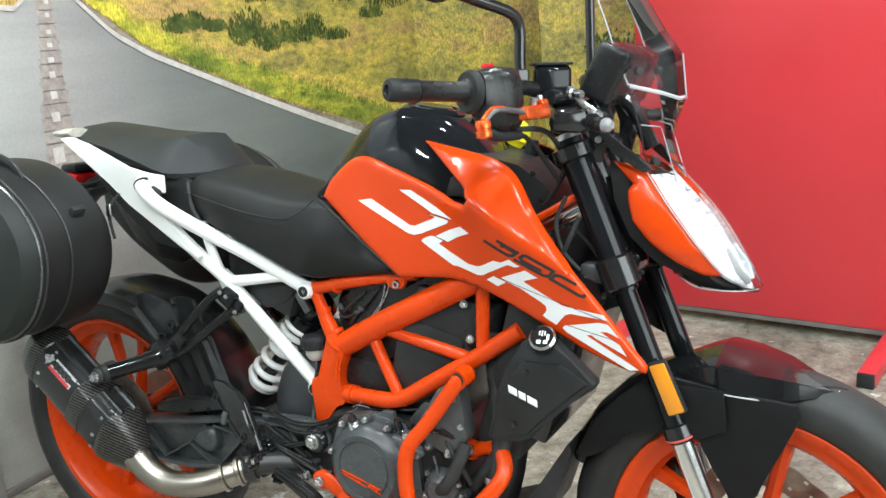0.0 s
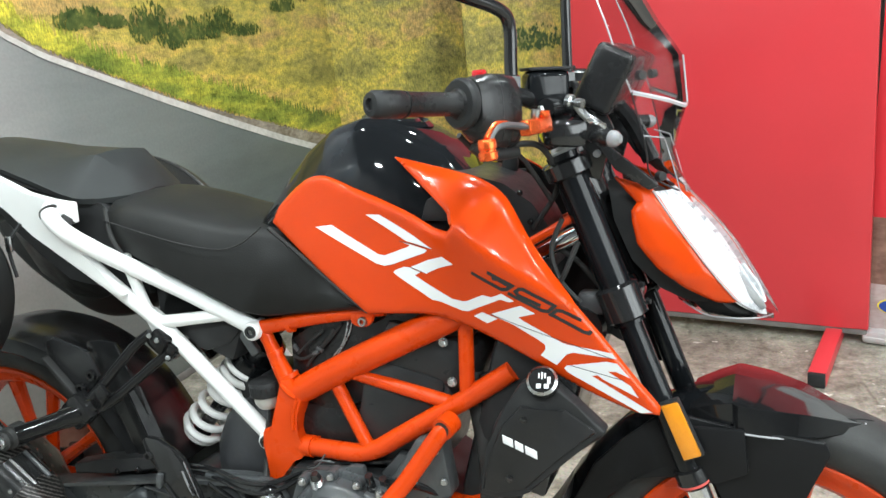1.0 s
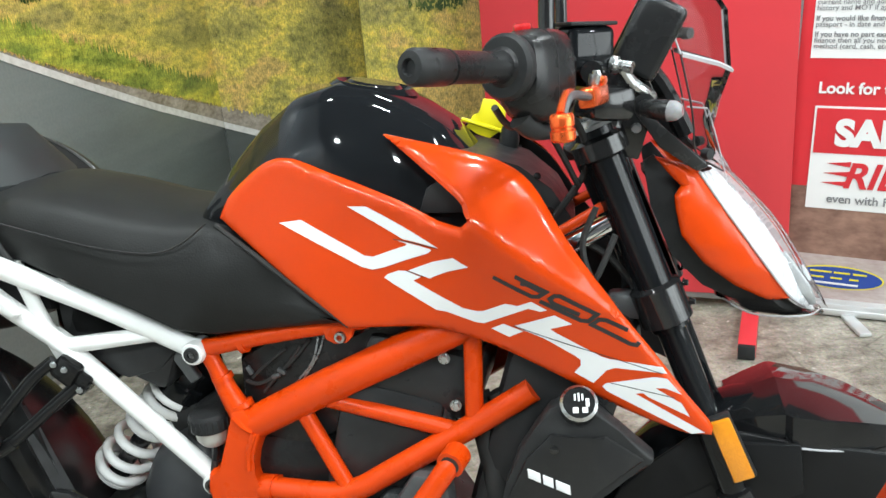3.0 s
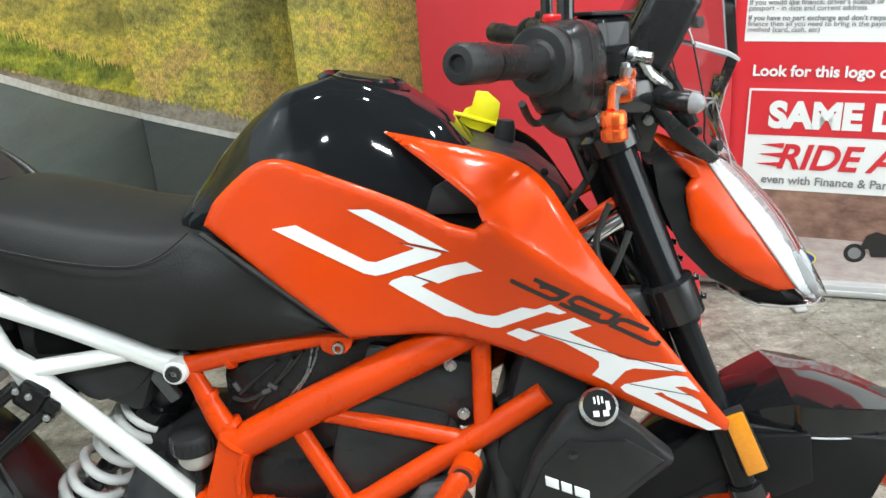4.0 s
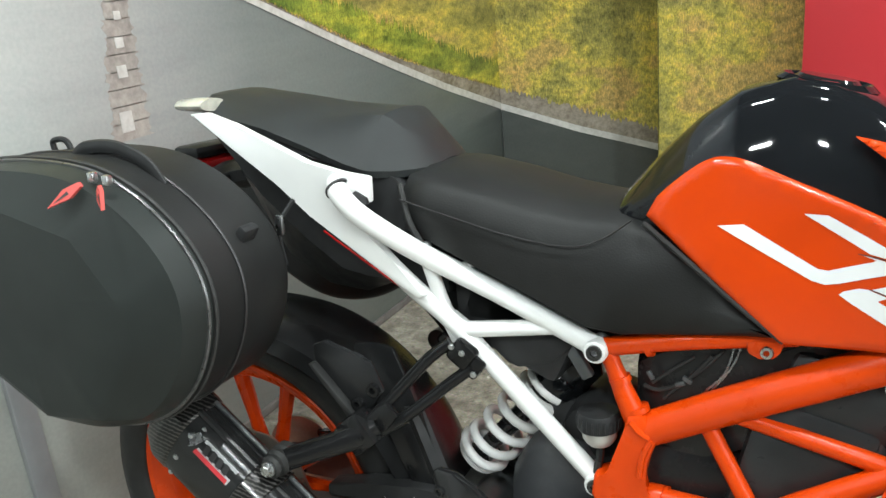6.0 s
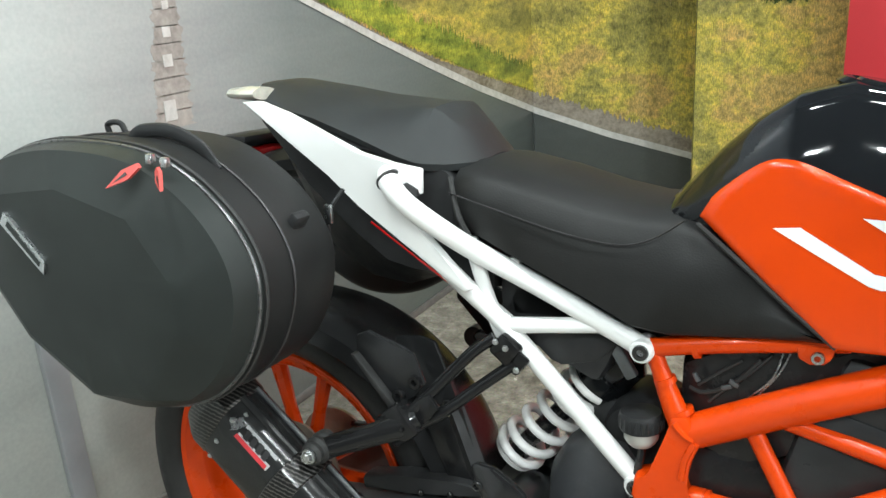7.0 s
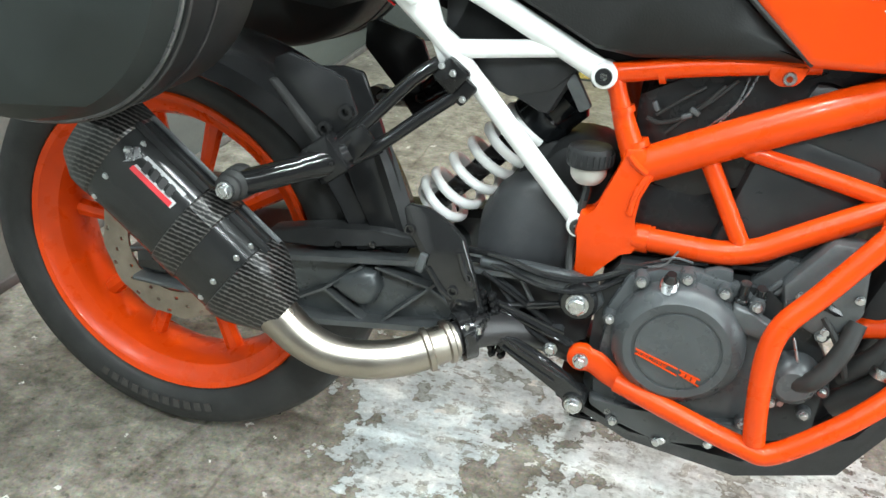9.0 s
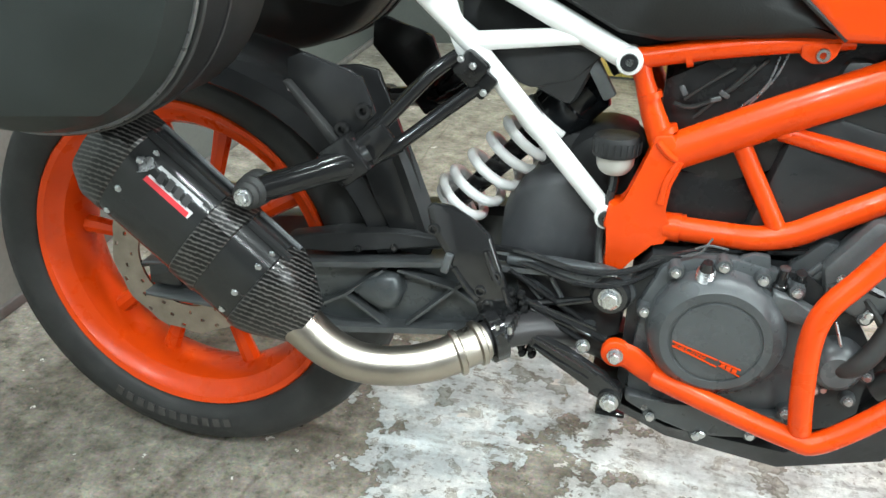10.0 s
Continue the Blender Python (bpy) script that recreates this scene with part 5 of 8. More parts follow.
part("seat_rear_lip", tube([(0.306, -0.1, 0.865), (0.325, -0.115, 0.82), (0.345, -0.113, 0.785)], 0.004, 8, 4), RUBBER, seat)


def pillion_ring(x, zt, ry, rz, ey, ez):
    half = [(0.0, zt), (ry * 0.6, zt + (rz - zt) * 0.42), (ry, rz), (ry + (ey - ry) * 0.5, rz + (ez - rz) * 0.42), (ey, ez + 0.001), (ey * 0.97, ez - 0.008), (ey * 0.85, ez - 0.011)]
    return [(x, y, z) for y, z in half] + [(x, -y, z) for y, z in half[::-1][:-1]]


pill = part("pillion_seat", loft([pillion_ring(*a) for a in ((-0.056, 0.971, 0.02, 0.97, 0.04, 0.957), (-0.046, 0.98, 0.035, 0.977, 0.06, 0.954), (0.0, 0.984, 0.05, 0.978, 0.09, 0.952), (0.1, 0.973, 0.06, 0.958, 0.11, 0.936),
                                                          (0.17, 0.962, 0.062, 0.946, 0.117, 0.915), (0.235, 0.955, 0.062, 0.947, 0.12, 0.892), (0.262, 0.953, 0.058, 0.948, 0.118, 0.884), (0.272, 0.948, 0.054, 0.943, 0.114, 0.882),
                                                          (0.298, 0.925, 0.046, 0.92, 0.098, 0.88), (0.318, 0.9, 0.034, 0.897, 0.074, 0.88), (0.33, 0.886, 0.02, 0.884, 0.04, 0.88))]), SEAT_TOP, bike, "black vinyl pillion seat with chamfered front", 22)
part("pillion_base", loft([seat_ring(x, z + 0.012, z - 0.004, w, 0.002) for x, z, w in ((-0.02, 0.942, 0.06), (0.1, 0.915, 0.108), (0.19, 0.894, 0.114), (0.262, 0.88, 0.092))]), PLASTIC, pill, "black plastic seat base")

# ---- tank ----
TANK = [(0.556, 0.828, 0.05, 0.80, 0.3), (0.585, 0.862, 0.076, 0.80, 0.4), (0.625, 0.907, 0.088, 0.79, 0.5), (0.664, 0.943, 0.095, 0.78, 0.55), (0.707, 0.972, 0.1, 0.77, 0.58), (0.76, 0.985, 0.102, 0.76, 0.6), (0.8, 0.978, 0.103, 0.75, 0.6),
        (0.838, 0.962, 0.103, 0.75, 0.58), (0.88, 0.934, 0.1, 0.75, 0.55), (0.915, 0.893, 0.09, 0.75, 0.5), (0.95, 0.84, 0.08, 0.75, 0.45)]


def tank_ring(x, zt, hw, zb, flat):
    drop = zt - zb
    half = [(0.0, zt), (hw * flat * 0.6, zt - 0.001), (hw * flat, zt - 0.006), (hw * flat + 0.012, zt - 0.02 * min(1, drop / 0.2)), (hw * 0.9, zt - drop * 0.3), (hw * 0.985, zt - drop * 0.42), (hw, zt - drop * 0.56), (hw * 0.98, zt - drop * 0.75), (hw * 0.9, zb)]
    return [(x, y, z) for y, z in half] + [(x, -y, z) for y, z in half[::-1][:-1]]


tank_rings = []
for a, b in zip(TANK, TANK[1:]):
    for k in range(3):
        t = k / 3
        tank_rings.append(tank_ring(*[p + (q - p) * t for p, q in zip(a, b)]))
tank_rings.append(tank_ring(*TANK[-1]))
tank = part("fuel_tank", loft(tank_rings), GLOSS_BLACK, bike, "gloss black fuel tank", 60)
cap_m = pose(0.79, 0, 0.977, 0, 12, 0)
for prof, mt, nm in (([(0, 0.004), (0.03, 0.004), (0.034, 0.0), (0.034, -0.012), (0, -0.012)], SATIN_BLACK, "filler_cap"), ([(0.038, -0.004), (0.046, 0.002), (0.054, -0.004), (0.046, -0.012)], GLOSS_BLACK, "filler_ring")):
    bm = lathe(prof, (0, 0, 0), 36, (0, 0, 1), nm == "filler_ring")
    bmesh.ops.transform(bm, matrix=cap_m, verts=bm.verts[:])
    part(nm, bm, mt, tank)
part("ignition_cover", loft([[(x, -w, zt), (x, w, zt), (x, w, zb), (x, -w, zb)] for x, w, zt, zb in ((0.885, 0.075, 0.906, 0.84), (0.92, 0.07, 0.899, 0.82), (0.965, 0.06, 0.884, 0.8), (1.0, 0.05, 0.855, 0.78), (1.02, 0.04, 0.82, 0.76))]), PLASTIC, tank, "black plastic ignition cover")
tag = part("price_tag", plate([(0.887, 0.916), (0.896, 0.93), (0.905, 0.932), (0.91, 0.95), (0.924, 0.948), (0.938, 0.934), (0.934, 0.912), (0.916, 0.9), (0.9, 0.906)], 0.06, 0.0625, 0.001), YELLOW, bike, "yellow plastic key tag")
part("tag_tie", tube([(0.882, 0.058, 0.926), (0.905, 0.059, 0.918), (0.935, 0.059, 0.908)], 0.0025, 6, 3), YELLOW, tag)
part("key_fob", tube([(0.94, 0.05, 0.886), (0.942, 0.05, 0.9), (0.944, 0.05, 0.915)], [0.012, 0.0125, 0.01], 12, 2), PLASTIC, tag)
for p in ((0.985, -0.052, 0.87), (0.997, -0.05, 0.83)):
    bolt(tank, p, 0.004, 0.004, SATIN_BLACK)

# ---- orange shroud ----
CREASE = [(0.905, 0.862, -0.156), (0.93, 0.841, -0.166), (0.97, 0.811, -0.168), (1.0, 0.789, -0.164), (1.03, 0.768, -0.157), (1.083, 0.733, -0.141), (1.12, 0.68, -0.13), (1.17, 0.602, -0.114)]
LOWER = [(0.62, 0.84, -0.104), (0.7, 0.905, -0.1), (0.767, 0.71, -0.113), (0.815, 0.767, -0.116), (0.777, 0.851, -0.112), (0.88, 0.713, -0.122), (0.916, 0.79, -0.146), (0.86, 0.84, -0.128), (0.7, 0.8, -0.112), (1.0, 0.72, -0.143), (1.063, 0.634, -0.124), (1.14, 0.592, -0.113)] + CREASE
UPPER = [(0.83, 0.925, -0.1), (0.87, 0.905, -0.122), (0.9, 0.9, -0.127), (0.94, 0.9, -0.122), (0.985, 0.872, -0.123), (1.022, 0.813, -0.138), (1.076, 0.745, -0.134)] + CREASE


def plate_spline(points, soft=2e-4):
    """A smooth sheet through scattered depths."""
    pt = np.array(points)
    n = len(pt)

    def phi(d2):
        return d2 * np.log(d2 + 1e-12)

    k = phi(((pt[:, None, :2] - pt[None, :, :2]) ** 2).sum(2)) + soft * np.eye(n)
    q = np.c_[np.ones(n), pt[:, :2]]
    sol = np.linalg.solve(np.block([[k, q], [q.T, np.zeros((3, 3))]]), np.r_[pt[:, 2], 0, 0, 0])

    def depth(x, z):
        d2 = (pt[:, 0] - x) ** 2 + (pt[:, 1] - z) ** 2
        return float(phi(d2) @ sol[:n] + sol[n] + sol[n + 1] * x + sol[n + 2] * z)

    return depth


low_y, up_y = plate_spline(LOWER), plate_spline(UPPER, 1e-3)


def shroud_y(x, z):
    """Two smooth faces meeting in the crease that runs down to the tip."""
    if x < 0.82:
        return low_y(x, z)
    edge_z = float(np.interp(x, [c[0] for c in CREASE], [c[1] for c in CREASE])) if x >= 0.905 else 0.862 + (0.905 - x) * 0.45
    t = min(1.0, max(0.0, 0.5 + (z - edge_z) / 0.012))
    t = t * t * (3 - 2 * t)
    return low_y(x, z) * (1 - t) + up_y(x, z) * t



SHROUD = [(0.618, 0.84), (0.63, 0.862), (0.659, 0.888), (0.683, 0.903), (0.705, 0.906), (0.728, 0.901), (0.777, 0.882), (0.842, 0.857), (0.887, 0.838), (0.912, 0.834), (0.922, 0.842), (0.917, 0.858), (0.901, 0.873), (0.868, 0.897),
          (0.822, 0.928), (0.868, 0.919), (0.914, 0.909), (0.952, 0.897), (0.985, 0.872), (1.022, 0.813), (1.076, 0.735), (1.112, 0.684), (1.144, 0.636), (1.171, 0.598), (1.17, 0.588), (1.144, 0.589), (1.077, 0.62), (1.0, 0.666), (0.949, 0.692), (0.914, 0.704),
          (0.867, 0.713), (0.817, 0.711), (0.764, 0.708), (0.71, 0.757)]
SHROUD_FINE = []
for k, q in enumerate(SHROUD):
    a, b, c, d = (SHROUD[(k + j) % len(SHROUD)] for j in (-1, 0, 1, 2))
    u, v, w = (Vector((e[0] - f[0], e[1] - f[1])).normalized() for e, f in ((b, a), (c, b), (d, c)))
    soft = u.dot(v) > 0.75 and v.dot(w) > 0.75
    SHROUD_FINE.append(b)
    if soft:
        for t in (0.25, 0.5, 0.75):
            SHROUD_FINE.append(tuple(0.5 * (2 * b[i] + (c[i] - a[i]) * t + (2 * a[i] - 5 * b[i] + 4 * c[i] - d[i]) * t * t + (3 * b[i] - a[i] - 3 * c[i] + d[i]) * t ** 3) for i in (0, 1)))
shroud = part("tank_shroud", skin(SHROUD_FINE, shroud_y, 0.007, 6, edge=0.006, cell=0.008), ORANGE, bike, "orange tank shroud with white and black graphics", 45)
bm = skin(SHROUD_FINE, shroud_y, 0.007, 6, edge=0.006, cell=0.008)
bmesh.ops.scale(bm, vec=(1, -1, 1), verts=bm.verts[:])
left_shroud = part("tank_shroud", bm, ORANGE, bike, "orange tank shroud", 45)
bm = skin(SHROUD, shroud_y, 0.003, 6, off=-0.012, cell=0.02)
bmesh.ops.scale(bm, vec=(1, -1, 1), verts=bm.verts[:])
part("inner_liner", bm, PLASTIC, left_shroud, "black inner liner")
# graphics: plain angular strokes in white, thin black ones
WHITES = [[(0.696, 0.835), (0.723, 0.838), (0.796, 0.797), (0.806, 0.796), (0.846, 0.81), (0.848, 0.812), (0.835, 0.8158), (0.875, 0.8085), (0.877, 0.807), (0.872, 0.803), (0.818, 0.784), (0.804, 0.781), (0.791, 0.784)],
          [(0.78, 0.853), (0.803, 0.853), (0.886, 0.81), (0.843, 0.8172)],
          [(0.817, 0.772), (0.821, 0.776), (0.835, 0.781), (0.843, 0.781), (0.861, 0.775), (0.852, 0.77), (0.875, 0.758), (0.908, 0.742), (0.924, 0.74), (0.931, 0.741), (0.956, 0.752), (0.982, 0.748), (0.942, 0.731), (0.931, 0.726), (0.922, 0.726), (0.888, 0.736), (0.876, 0.737), (0.829, 0.764)],
          [(0.8465, 0.7815), (0.877, 0.794), (0.902, 0.801), (0.919, 0.792), (0.893, 0.784), (0.871, 0.774), (0.866, 0.7758)],
          [(0.969, 0.75), (0.984, 0.756), (1.0, 0.746), (0.993, 0.744)],
          [(0.938, 0.72), (0.952, 0.727), (0.973, 0.719), (0.957, 0.711)],
          [(0.963, 0.725), (1.007, 0.74), (1.025, 0.729), (1.002, 0.723), (1.008, 0.718), (1.054, 0.689), (1.062, 0.686), (1.117, 0.676), (1.122, 0.668), (1.068, 0.675), (1.059, 0.672), (1.045, 0.656), (1.025, 0.669), (1.032, 0.678), (1.032, 0.685), (1.025, 0.691), (0.995, 0.711)],
          [(1.054, 0.652), (1.058, 0.656), (1.109, 0.664), (1.122, 0.662), (1.128, 0.654), (1.137, 0.642), (1.12, 0.65), (1.11, 0.65), (1.137, 0.631), (1.146, 0.614), (1.102, 0.639), (1.097, 0.644), (1.089, 0.643), (1.162, 0.594), (1.148, 0.592), (1.059, 0.646)]]
for poly in WHITES:
    part("white_graphic", skin(poly, shroud_y, 0, 5, 0.0008, cell=0.008), DECAL_WHITE, shroud, "white angular graphic")


def ribbon(line, half, lift):
    """A flat stroke of even width along a line on the shroud."""
    pts = []
    for a, b in zip(line, line[1:]):
        n = max(1, int(math.hypot(b[0] - a[0], b[1] - a[1]) / 0.006))
        pts += [Vector((a[0] + (b[0] - a[0]) * k / n, a[1] + (b[1] - a[1]) * k / n)) for k in range(n)]
    pts.append(Vector(line[-1]))
    rings = []
    for i, q in enumerate(pts):
        d0 = (q - pts[max(i - 1, 0)]).normalized() if i else (pts[1] - q).normalized()
        d1 = (pts[min(i + 1, len(pts) - 1)] - q).normalized() if i < len(pts) - 1 else d0
        d = (d0 + d1).normalized()
        w = half / max(0.5, d.dot(d0))
        a, b = q + Vector((-d.y, d.x)) * w, q - Vector((-d.y, d.x)) * w
        rings.append([(v.x, shroud_y(v.x, v.y) - lift, v.y) for v in (a, b)])
    return loft(rings, closed=False)


for line in ([(0.9456, 0.7834), (0.9848, 0.7623), (0.992, 0.7625), (1.0003, 0.768), (0.969, 0.7856)],
             [(0.9742, 0.7771), (0.9813, 0.7765), (0.9954, 0.7678)],
             [(0.993, 0.7572), (1.0341, 0.7336), (1.042, 0.7324), (1.0509, 0.7404), (1.014, 0.7632), (1.0085, 0.7634), (1.0035, 0.7596), (1.0063, 0.7548), (1.033, 0.7405)],
             [(1.0819, 0.7205), (1.0601, 0.7329), (1.0527, 0.7342), (1.0449, 0.7281), (1.0834, 0.7044), (1.0903, 0.7026), (1.0935, 0.7065)]):
    part("black_graphic", ribbon(line, 0.0024, 0.001), DECAL_BLACK, shroud, "thin black stroke graphic")
for a, b in (((0.832, 0.8165), (0.884, 0.8102)), ((0.844, 0.7815), (0.865, 0.7755)), ((0.963, 0.7255), (1.117, 0.668)), ((1.063, 0.6565), (1.13, 0.638))):
    part("cut_line", ribbon([a, b], 0.0005, 0.0012), DECAL_BLACK, shroud)
both("inner_duct", lambda: plate([(0.86, 0.842), (0.922, 0.842), (0.95, 0.86), (0.95, 0.885), (0.9, 0.885), (0.87, 0.87)], -0.108, -0.1, 0.002), PLASTIC, bike)

# ---- engine ----
HEAD_BLACK = surface("engine_black_paint", (0.022, 0.0235, 0.0248), 0.33, 0, 0.2, 18, 0.1, 500, dust=0.02, spec=0.3)
engine = part("engine", loft([[(x, -0.112, zt), (x, 0.112, zt), (x, 0.112, zb), (x, -0.112, zb)] for x, zt, zb in ((0.59, 0.41, 0.275), (0.61, 0.445, 0.245), (0.7, 0.45, 0.226), (0.78, 0.445, 0.23), (0.84, 0.4, 0.255), (0.865, 0.36, 0.28))]), HEAD_BLACK, bike, "dark grey single-cylinder engine")
cover = part("clutch_cover", lathe([(0, -0.1535), (0.0475, -0.1535), (0.0485, -0.1515), (0.0505, -0.1515), (0.0515, -0.1535), (0.061, -0.1535), (0.0725, -0.145), (0.077, -0.136), (0.08, -0.108), (0, -0.108)], (0.691, 0, 0.366), 72), ENGINE_GREY, engine, "round dark grey clutch cover")
part("cover_flange", plate([(0.606, 0.3), (0.604, 0.39), (0.622, 0.435), (0.655, 0.452), (0.7, 0.456), (0.745, 0.448), (0.775, 0.432), (0.782, 0.39), (0.788, 0.3), (0.785, 0.262), (0.755, 0.232), (0.69, 0.222), (0.635, 0.238), (0.6, 0.262)], -0.122, -0.1, 0.005), ENGINE_GREY, engine)
part("sump_edge", plate([(0.6, 0.27), (0.65, 0.262), (0.72, 0.262), (0.78, 0.275), (0.79, 0.255), (0.755, 0.232), (0.69, 0.222), (0.635, 0.238), (0.602, 0.255)], -0.132, -0.115, 0.005), ENGINE_GREY, engine)
for x, z in ((0.638, 0.435), (0.688, 0.449), (0.731, 0.44), (0.61, 0.38), (0.612, 0.31), (0.635, 0.24), (0.692, 0.224), (0.752, 0.238), (0.785, 0.276), (0.8, 0.33), (0.768, 0.431)):
    part("bolt_boss", lathe([(0, -0.008), (0.0085, -0.008), (0.0105, 0.01), (0, 0.01)], (x, -0.124, z), 12), ENGINE_GREY, engine)
    bolt(engine, (x, -0.132, z), 0.0052, 0.007)
zl = lambda x: 0.3605 - (x - 0.6455) * 0.3
for x0, x1 in ((0.6455, 0.697), (0.699, 0.724)):
    for d0, d1, e0, e1 in ((0.0, 0.0, 0.0012, 0.0012), (0.0058, 0.0086, 0.0068, 0.0097)):
        part("orange_edge", plate([(x0, zl(x0) - d0), (x1, zl(x1) - d1), (x1, zl(x1) - e1), (x0, zl(x0) - e0)], -0.156, -0.153, 0.0002), ORANGE, cover, "thin orange line")
for k in range(3):
    x0 = 0.7015 + 0.0066 * k
    part("orange_bar", plate([(x0, zl(x0) - 0.002), (x0 + 0.005, zl(x0 + 0.005) - 0.002), (x0 + 0.0043, zl(x0 + 0.005) - 0.0072), (x0 - 0.0007, zl(x0) - 0.0068)], -0.156, -0.153, 0.0002), ORANGE, cover, "plain orange bar")
cu = bpy.data.curves.new("racing_word", "FONT")
cu.body, cu.size, cu.offset, cu.extrude, cu.shear, cu.space_character = "RACING", 0.0088, 0.0004, 0.0004, 0.25, 1.22
cu.materials.append(ORANGE)
word = new("racing_word", cu)
word.parent = cover
word.matrix_local = pose(0.6468, -0.1545, 0.3538, 90, 0, 0) @ pose(0, 0, 0, 0, 0, -16.7)
tagged(word, "orange word RACING")
oil = part("oil_filler", lathe([(0, 0.022), (0.017, 0.022), (0.0145, 0.006), (0.0105, 0.003), (0.0105, 0.0), (0, 0.0)], (0.669, -0.137, 0.434), 22, (0, 0.35, -1)), ENGINE_GREY, engine, "oil filler with a bright ribbed neck")
part("neck", lathe([(0, -0.016), (0.0085, -0.016), (0.01, -0.014), (0.0085, -0.012), (0.0105, -0.01), (0.0085, -0.008), (0.0105, -0.006), (0.0085, -0.004), (0.0105, -0.002), (0.009, 0.001), (0, 0.001)], (0.669, -0.137, 0.434), 20, (0, 0.35, -1)), CHROME, oil)
part("oil_cap", lathe([(0, -0.026), (0.0055, -0.026), (0.007, -0.022), (0.0085, -0.016), (0, -0.016)], (0.669, -0.137, 0.434), 14, (0, 0.35, -1)), SATIN_BLACK, oil)
part("bracket_plate", plate([(0.697, 0.446), (0.706, 0.458), (0.72, 0.464), (0.736, 0.463), (0.741, 0.427), (0.725, 0.432), (0.7, 0.435)], -0.118, -0.106, 0.003), ENGINE_GREY, engine)
part("case_arm", plate([(0.742, 0.432), (0.765, 0.424), (0.796, 0.411), (0.8, 0.4), (0.785, 0.393), (0.76, 0.397), (0.742, 0.405)], -0.138, -0.118, 0.005), CAST_GREY, engine)
bolt(engine, (0.792, -0.139, 0.403), 0.005, 0.007)
for p, h in (((0.751, -0.122, 0.437), 0.022), ((0.77, -0.118, 0.44), 0.012)):
    part("stud", lathe([(0, -h), (0.006, -h), (0.0065, 0), (0.009, 0.002), (0.009, 0.008), (0, 0.008)], p, 12, (0, 0.4, -1)), SATIN_BLACK, engine)
for pts in ([(0.655, -0.12, 0.462), (0.67, -0.125, 0.47), (0.69, -0.12, 0.466)], [(0.642, -0.118, 0.45), (0.66, -0.122, 0.458), (0.672, -0.115, 0.475)]):
    part("spring_wire", tube(pts, 0.0014, 6, 4), CAST_GREY, engine)
panel = part("rib_panel", plate([(0.757, 0.448), (0.79, 0.484), (0.832, 0.48), (0.822, 0.446), (0.801, 0.419), (0.781, 0.427)], -0.104, -0.085, 0.004), ENGINE_GREY, engine)
for k in range(3):
    part("raised_bar", block((0.783 + 0.014 * k, -0.106, 0.447 + 0.006 * k), (0.007, 0.006, 0.03 + 0.004 * k), 0.002, pose(0, 0, 0, 0, 38, 0)), CAST_GREY, panel)
part("cylinder", block((0.785, 0, 0.53), (0.13, 0.18, 0.17), 0.012, pose(0, 0, 0, 0, 14, 0)), HEAD_BLACK, engine)
part("cylinder_head", block((0.835, 0, 0.625), (0.15, 0.17, 0.09), 0.02, pose(0, 0, 0, 0, 14, 0)), HEAD_BLACK, engine)
cap_out = [(0.752, 0.498), (0.756, 0.53), (0.762, 0.6), (0.768, 0.618), (0.78, 0.63), (0.795, 0.636), (0.825, 0.637), (0.862, 0.621), (0.874, 0.6), (0.872, 0.54), (0.85, 0.5)]
both("head_cover", lambda: plate(cap_out, -0.083, -0.055, 0.009), ENGINE_GREY, engine, "dark grey cam chain cover", 60)
for p in ((0.816, -0.09, 0.665), (0.87, -0.09, 0.655), (0.882, -0.098, 0.6)):
    bolt(engine, p, 0.0065, 0.008)
part("timing_panel", plate([(0.79, 0.46), (0.83, 0.52), (0.87, 0.52), (0.88, 0.44), (0.85, 0.4), (0.8, 0.42)], -0.125, -0.09, 0.006), CAST_GREY, engine)
for p in ((0.81, -0.126, 0.452), (0.845, -0.126, 0.415), (0.87, -0.126, 0.46), (0.86, -0.126, 0.505)):
    bolt(engine, p, 0.005, 0.006)
part("water_hose", tube([(0.9, -0.06, 0.6), (0.925, -0.09, 0.5), (0.93, -0.1, 0.44), (0.92, -0.115, 0.36), (0.88, -0.1, 0.31)], 0.016, 12, 5), RUBBER, engine, "black rubber hose")
part("hose_clip", lathe([(0.0175, -0.006), (0.0185, 0), (0.0175, 0.006)], (0.921, -0.116, 0.375), 18, (0.1, 0.05, 1)), CHROME, engine)
skid = part("belly_pan", loft([[(x, -w, zt), (x, w, zt), (x, w * 0.8, zb), (x, -w * 0.8, zb)] for x, w, zt, zb in ((0.56, 0.11, 0.262, 0.24), (0.66, 0.125, 0.235, 0.205), (0.8, 0.12, 0.225, 0.185), (0.92, 0.1, 0.28, 0.21), (0.985, 0.075, 0.37, 0.3), (1.03, 0.06, 0.44, 0.42))]), PLASTIC, bike, "black plastic belly pan")
for p in ((0.63, -0.126, 0.262), (0.7, -0.13, 0.238)):
    bolt(skid, p, 0.006, 0.006)
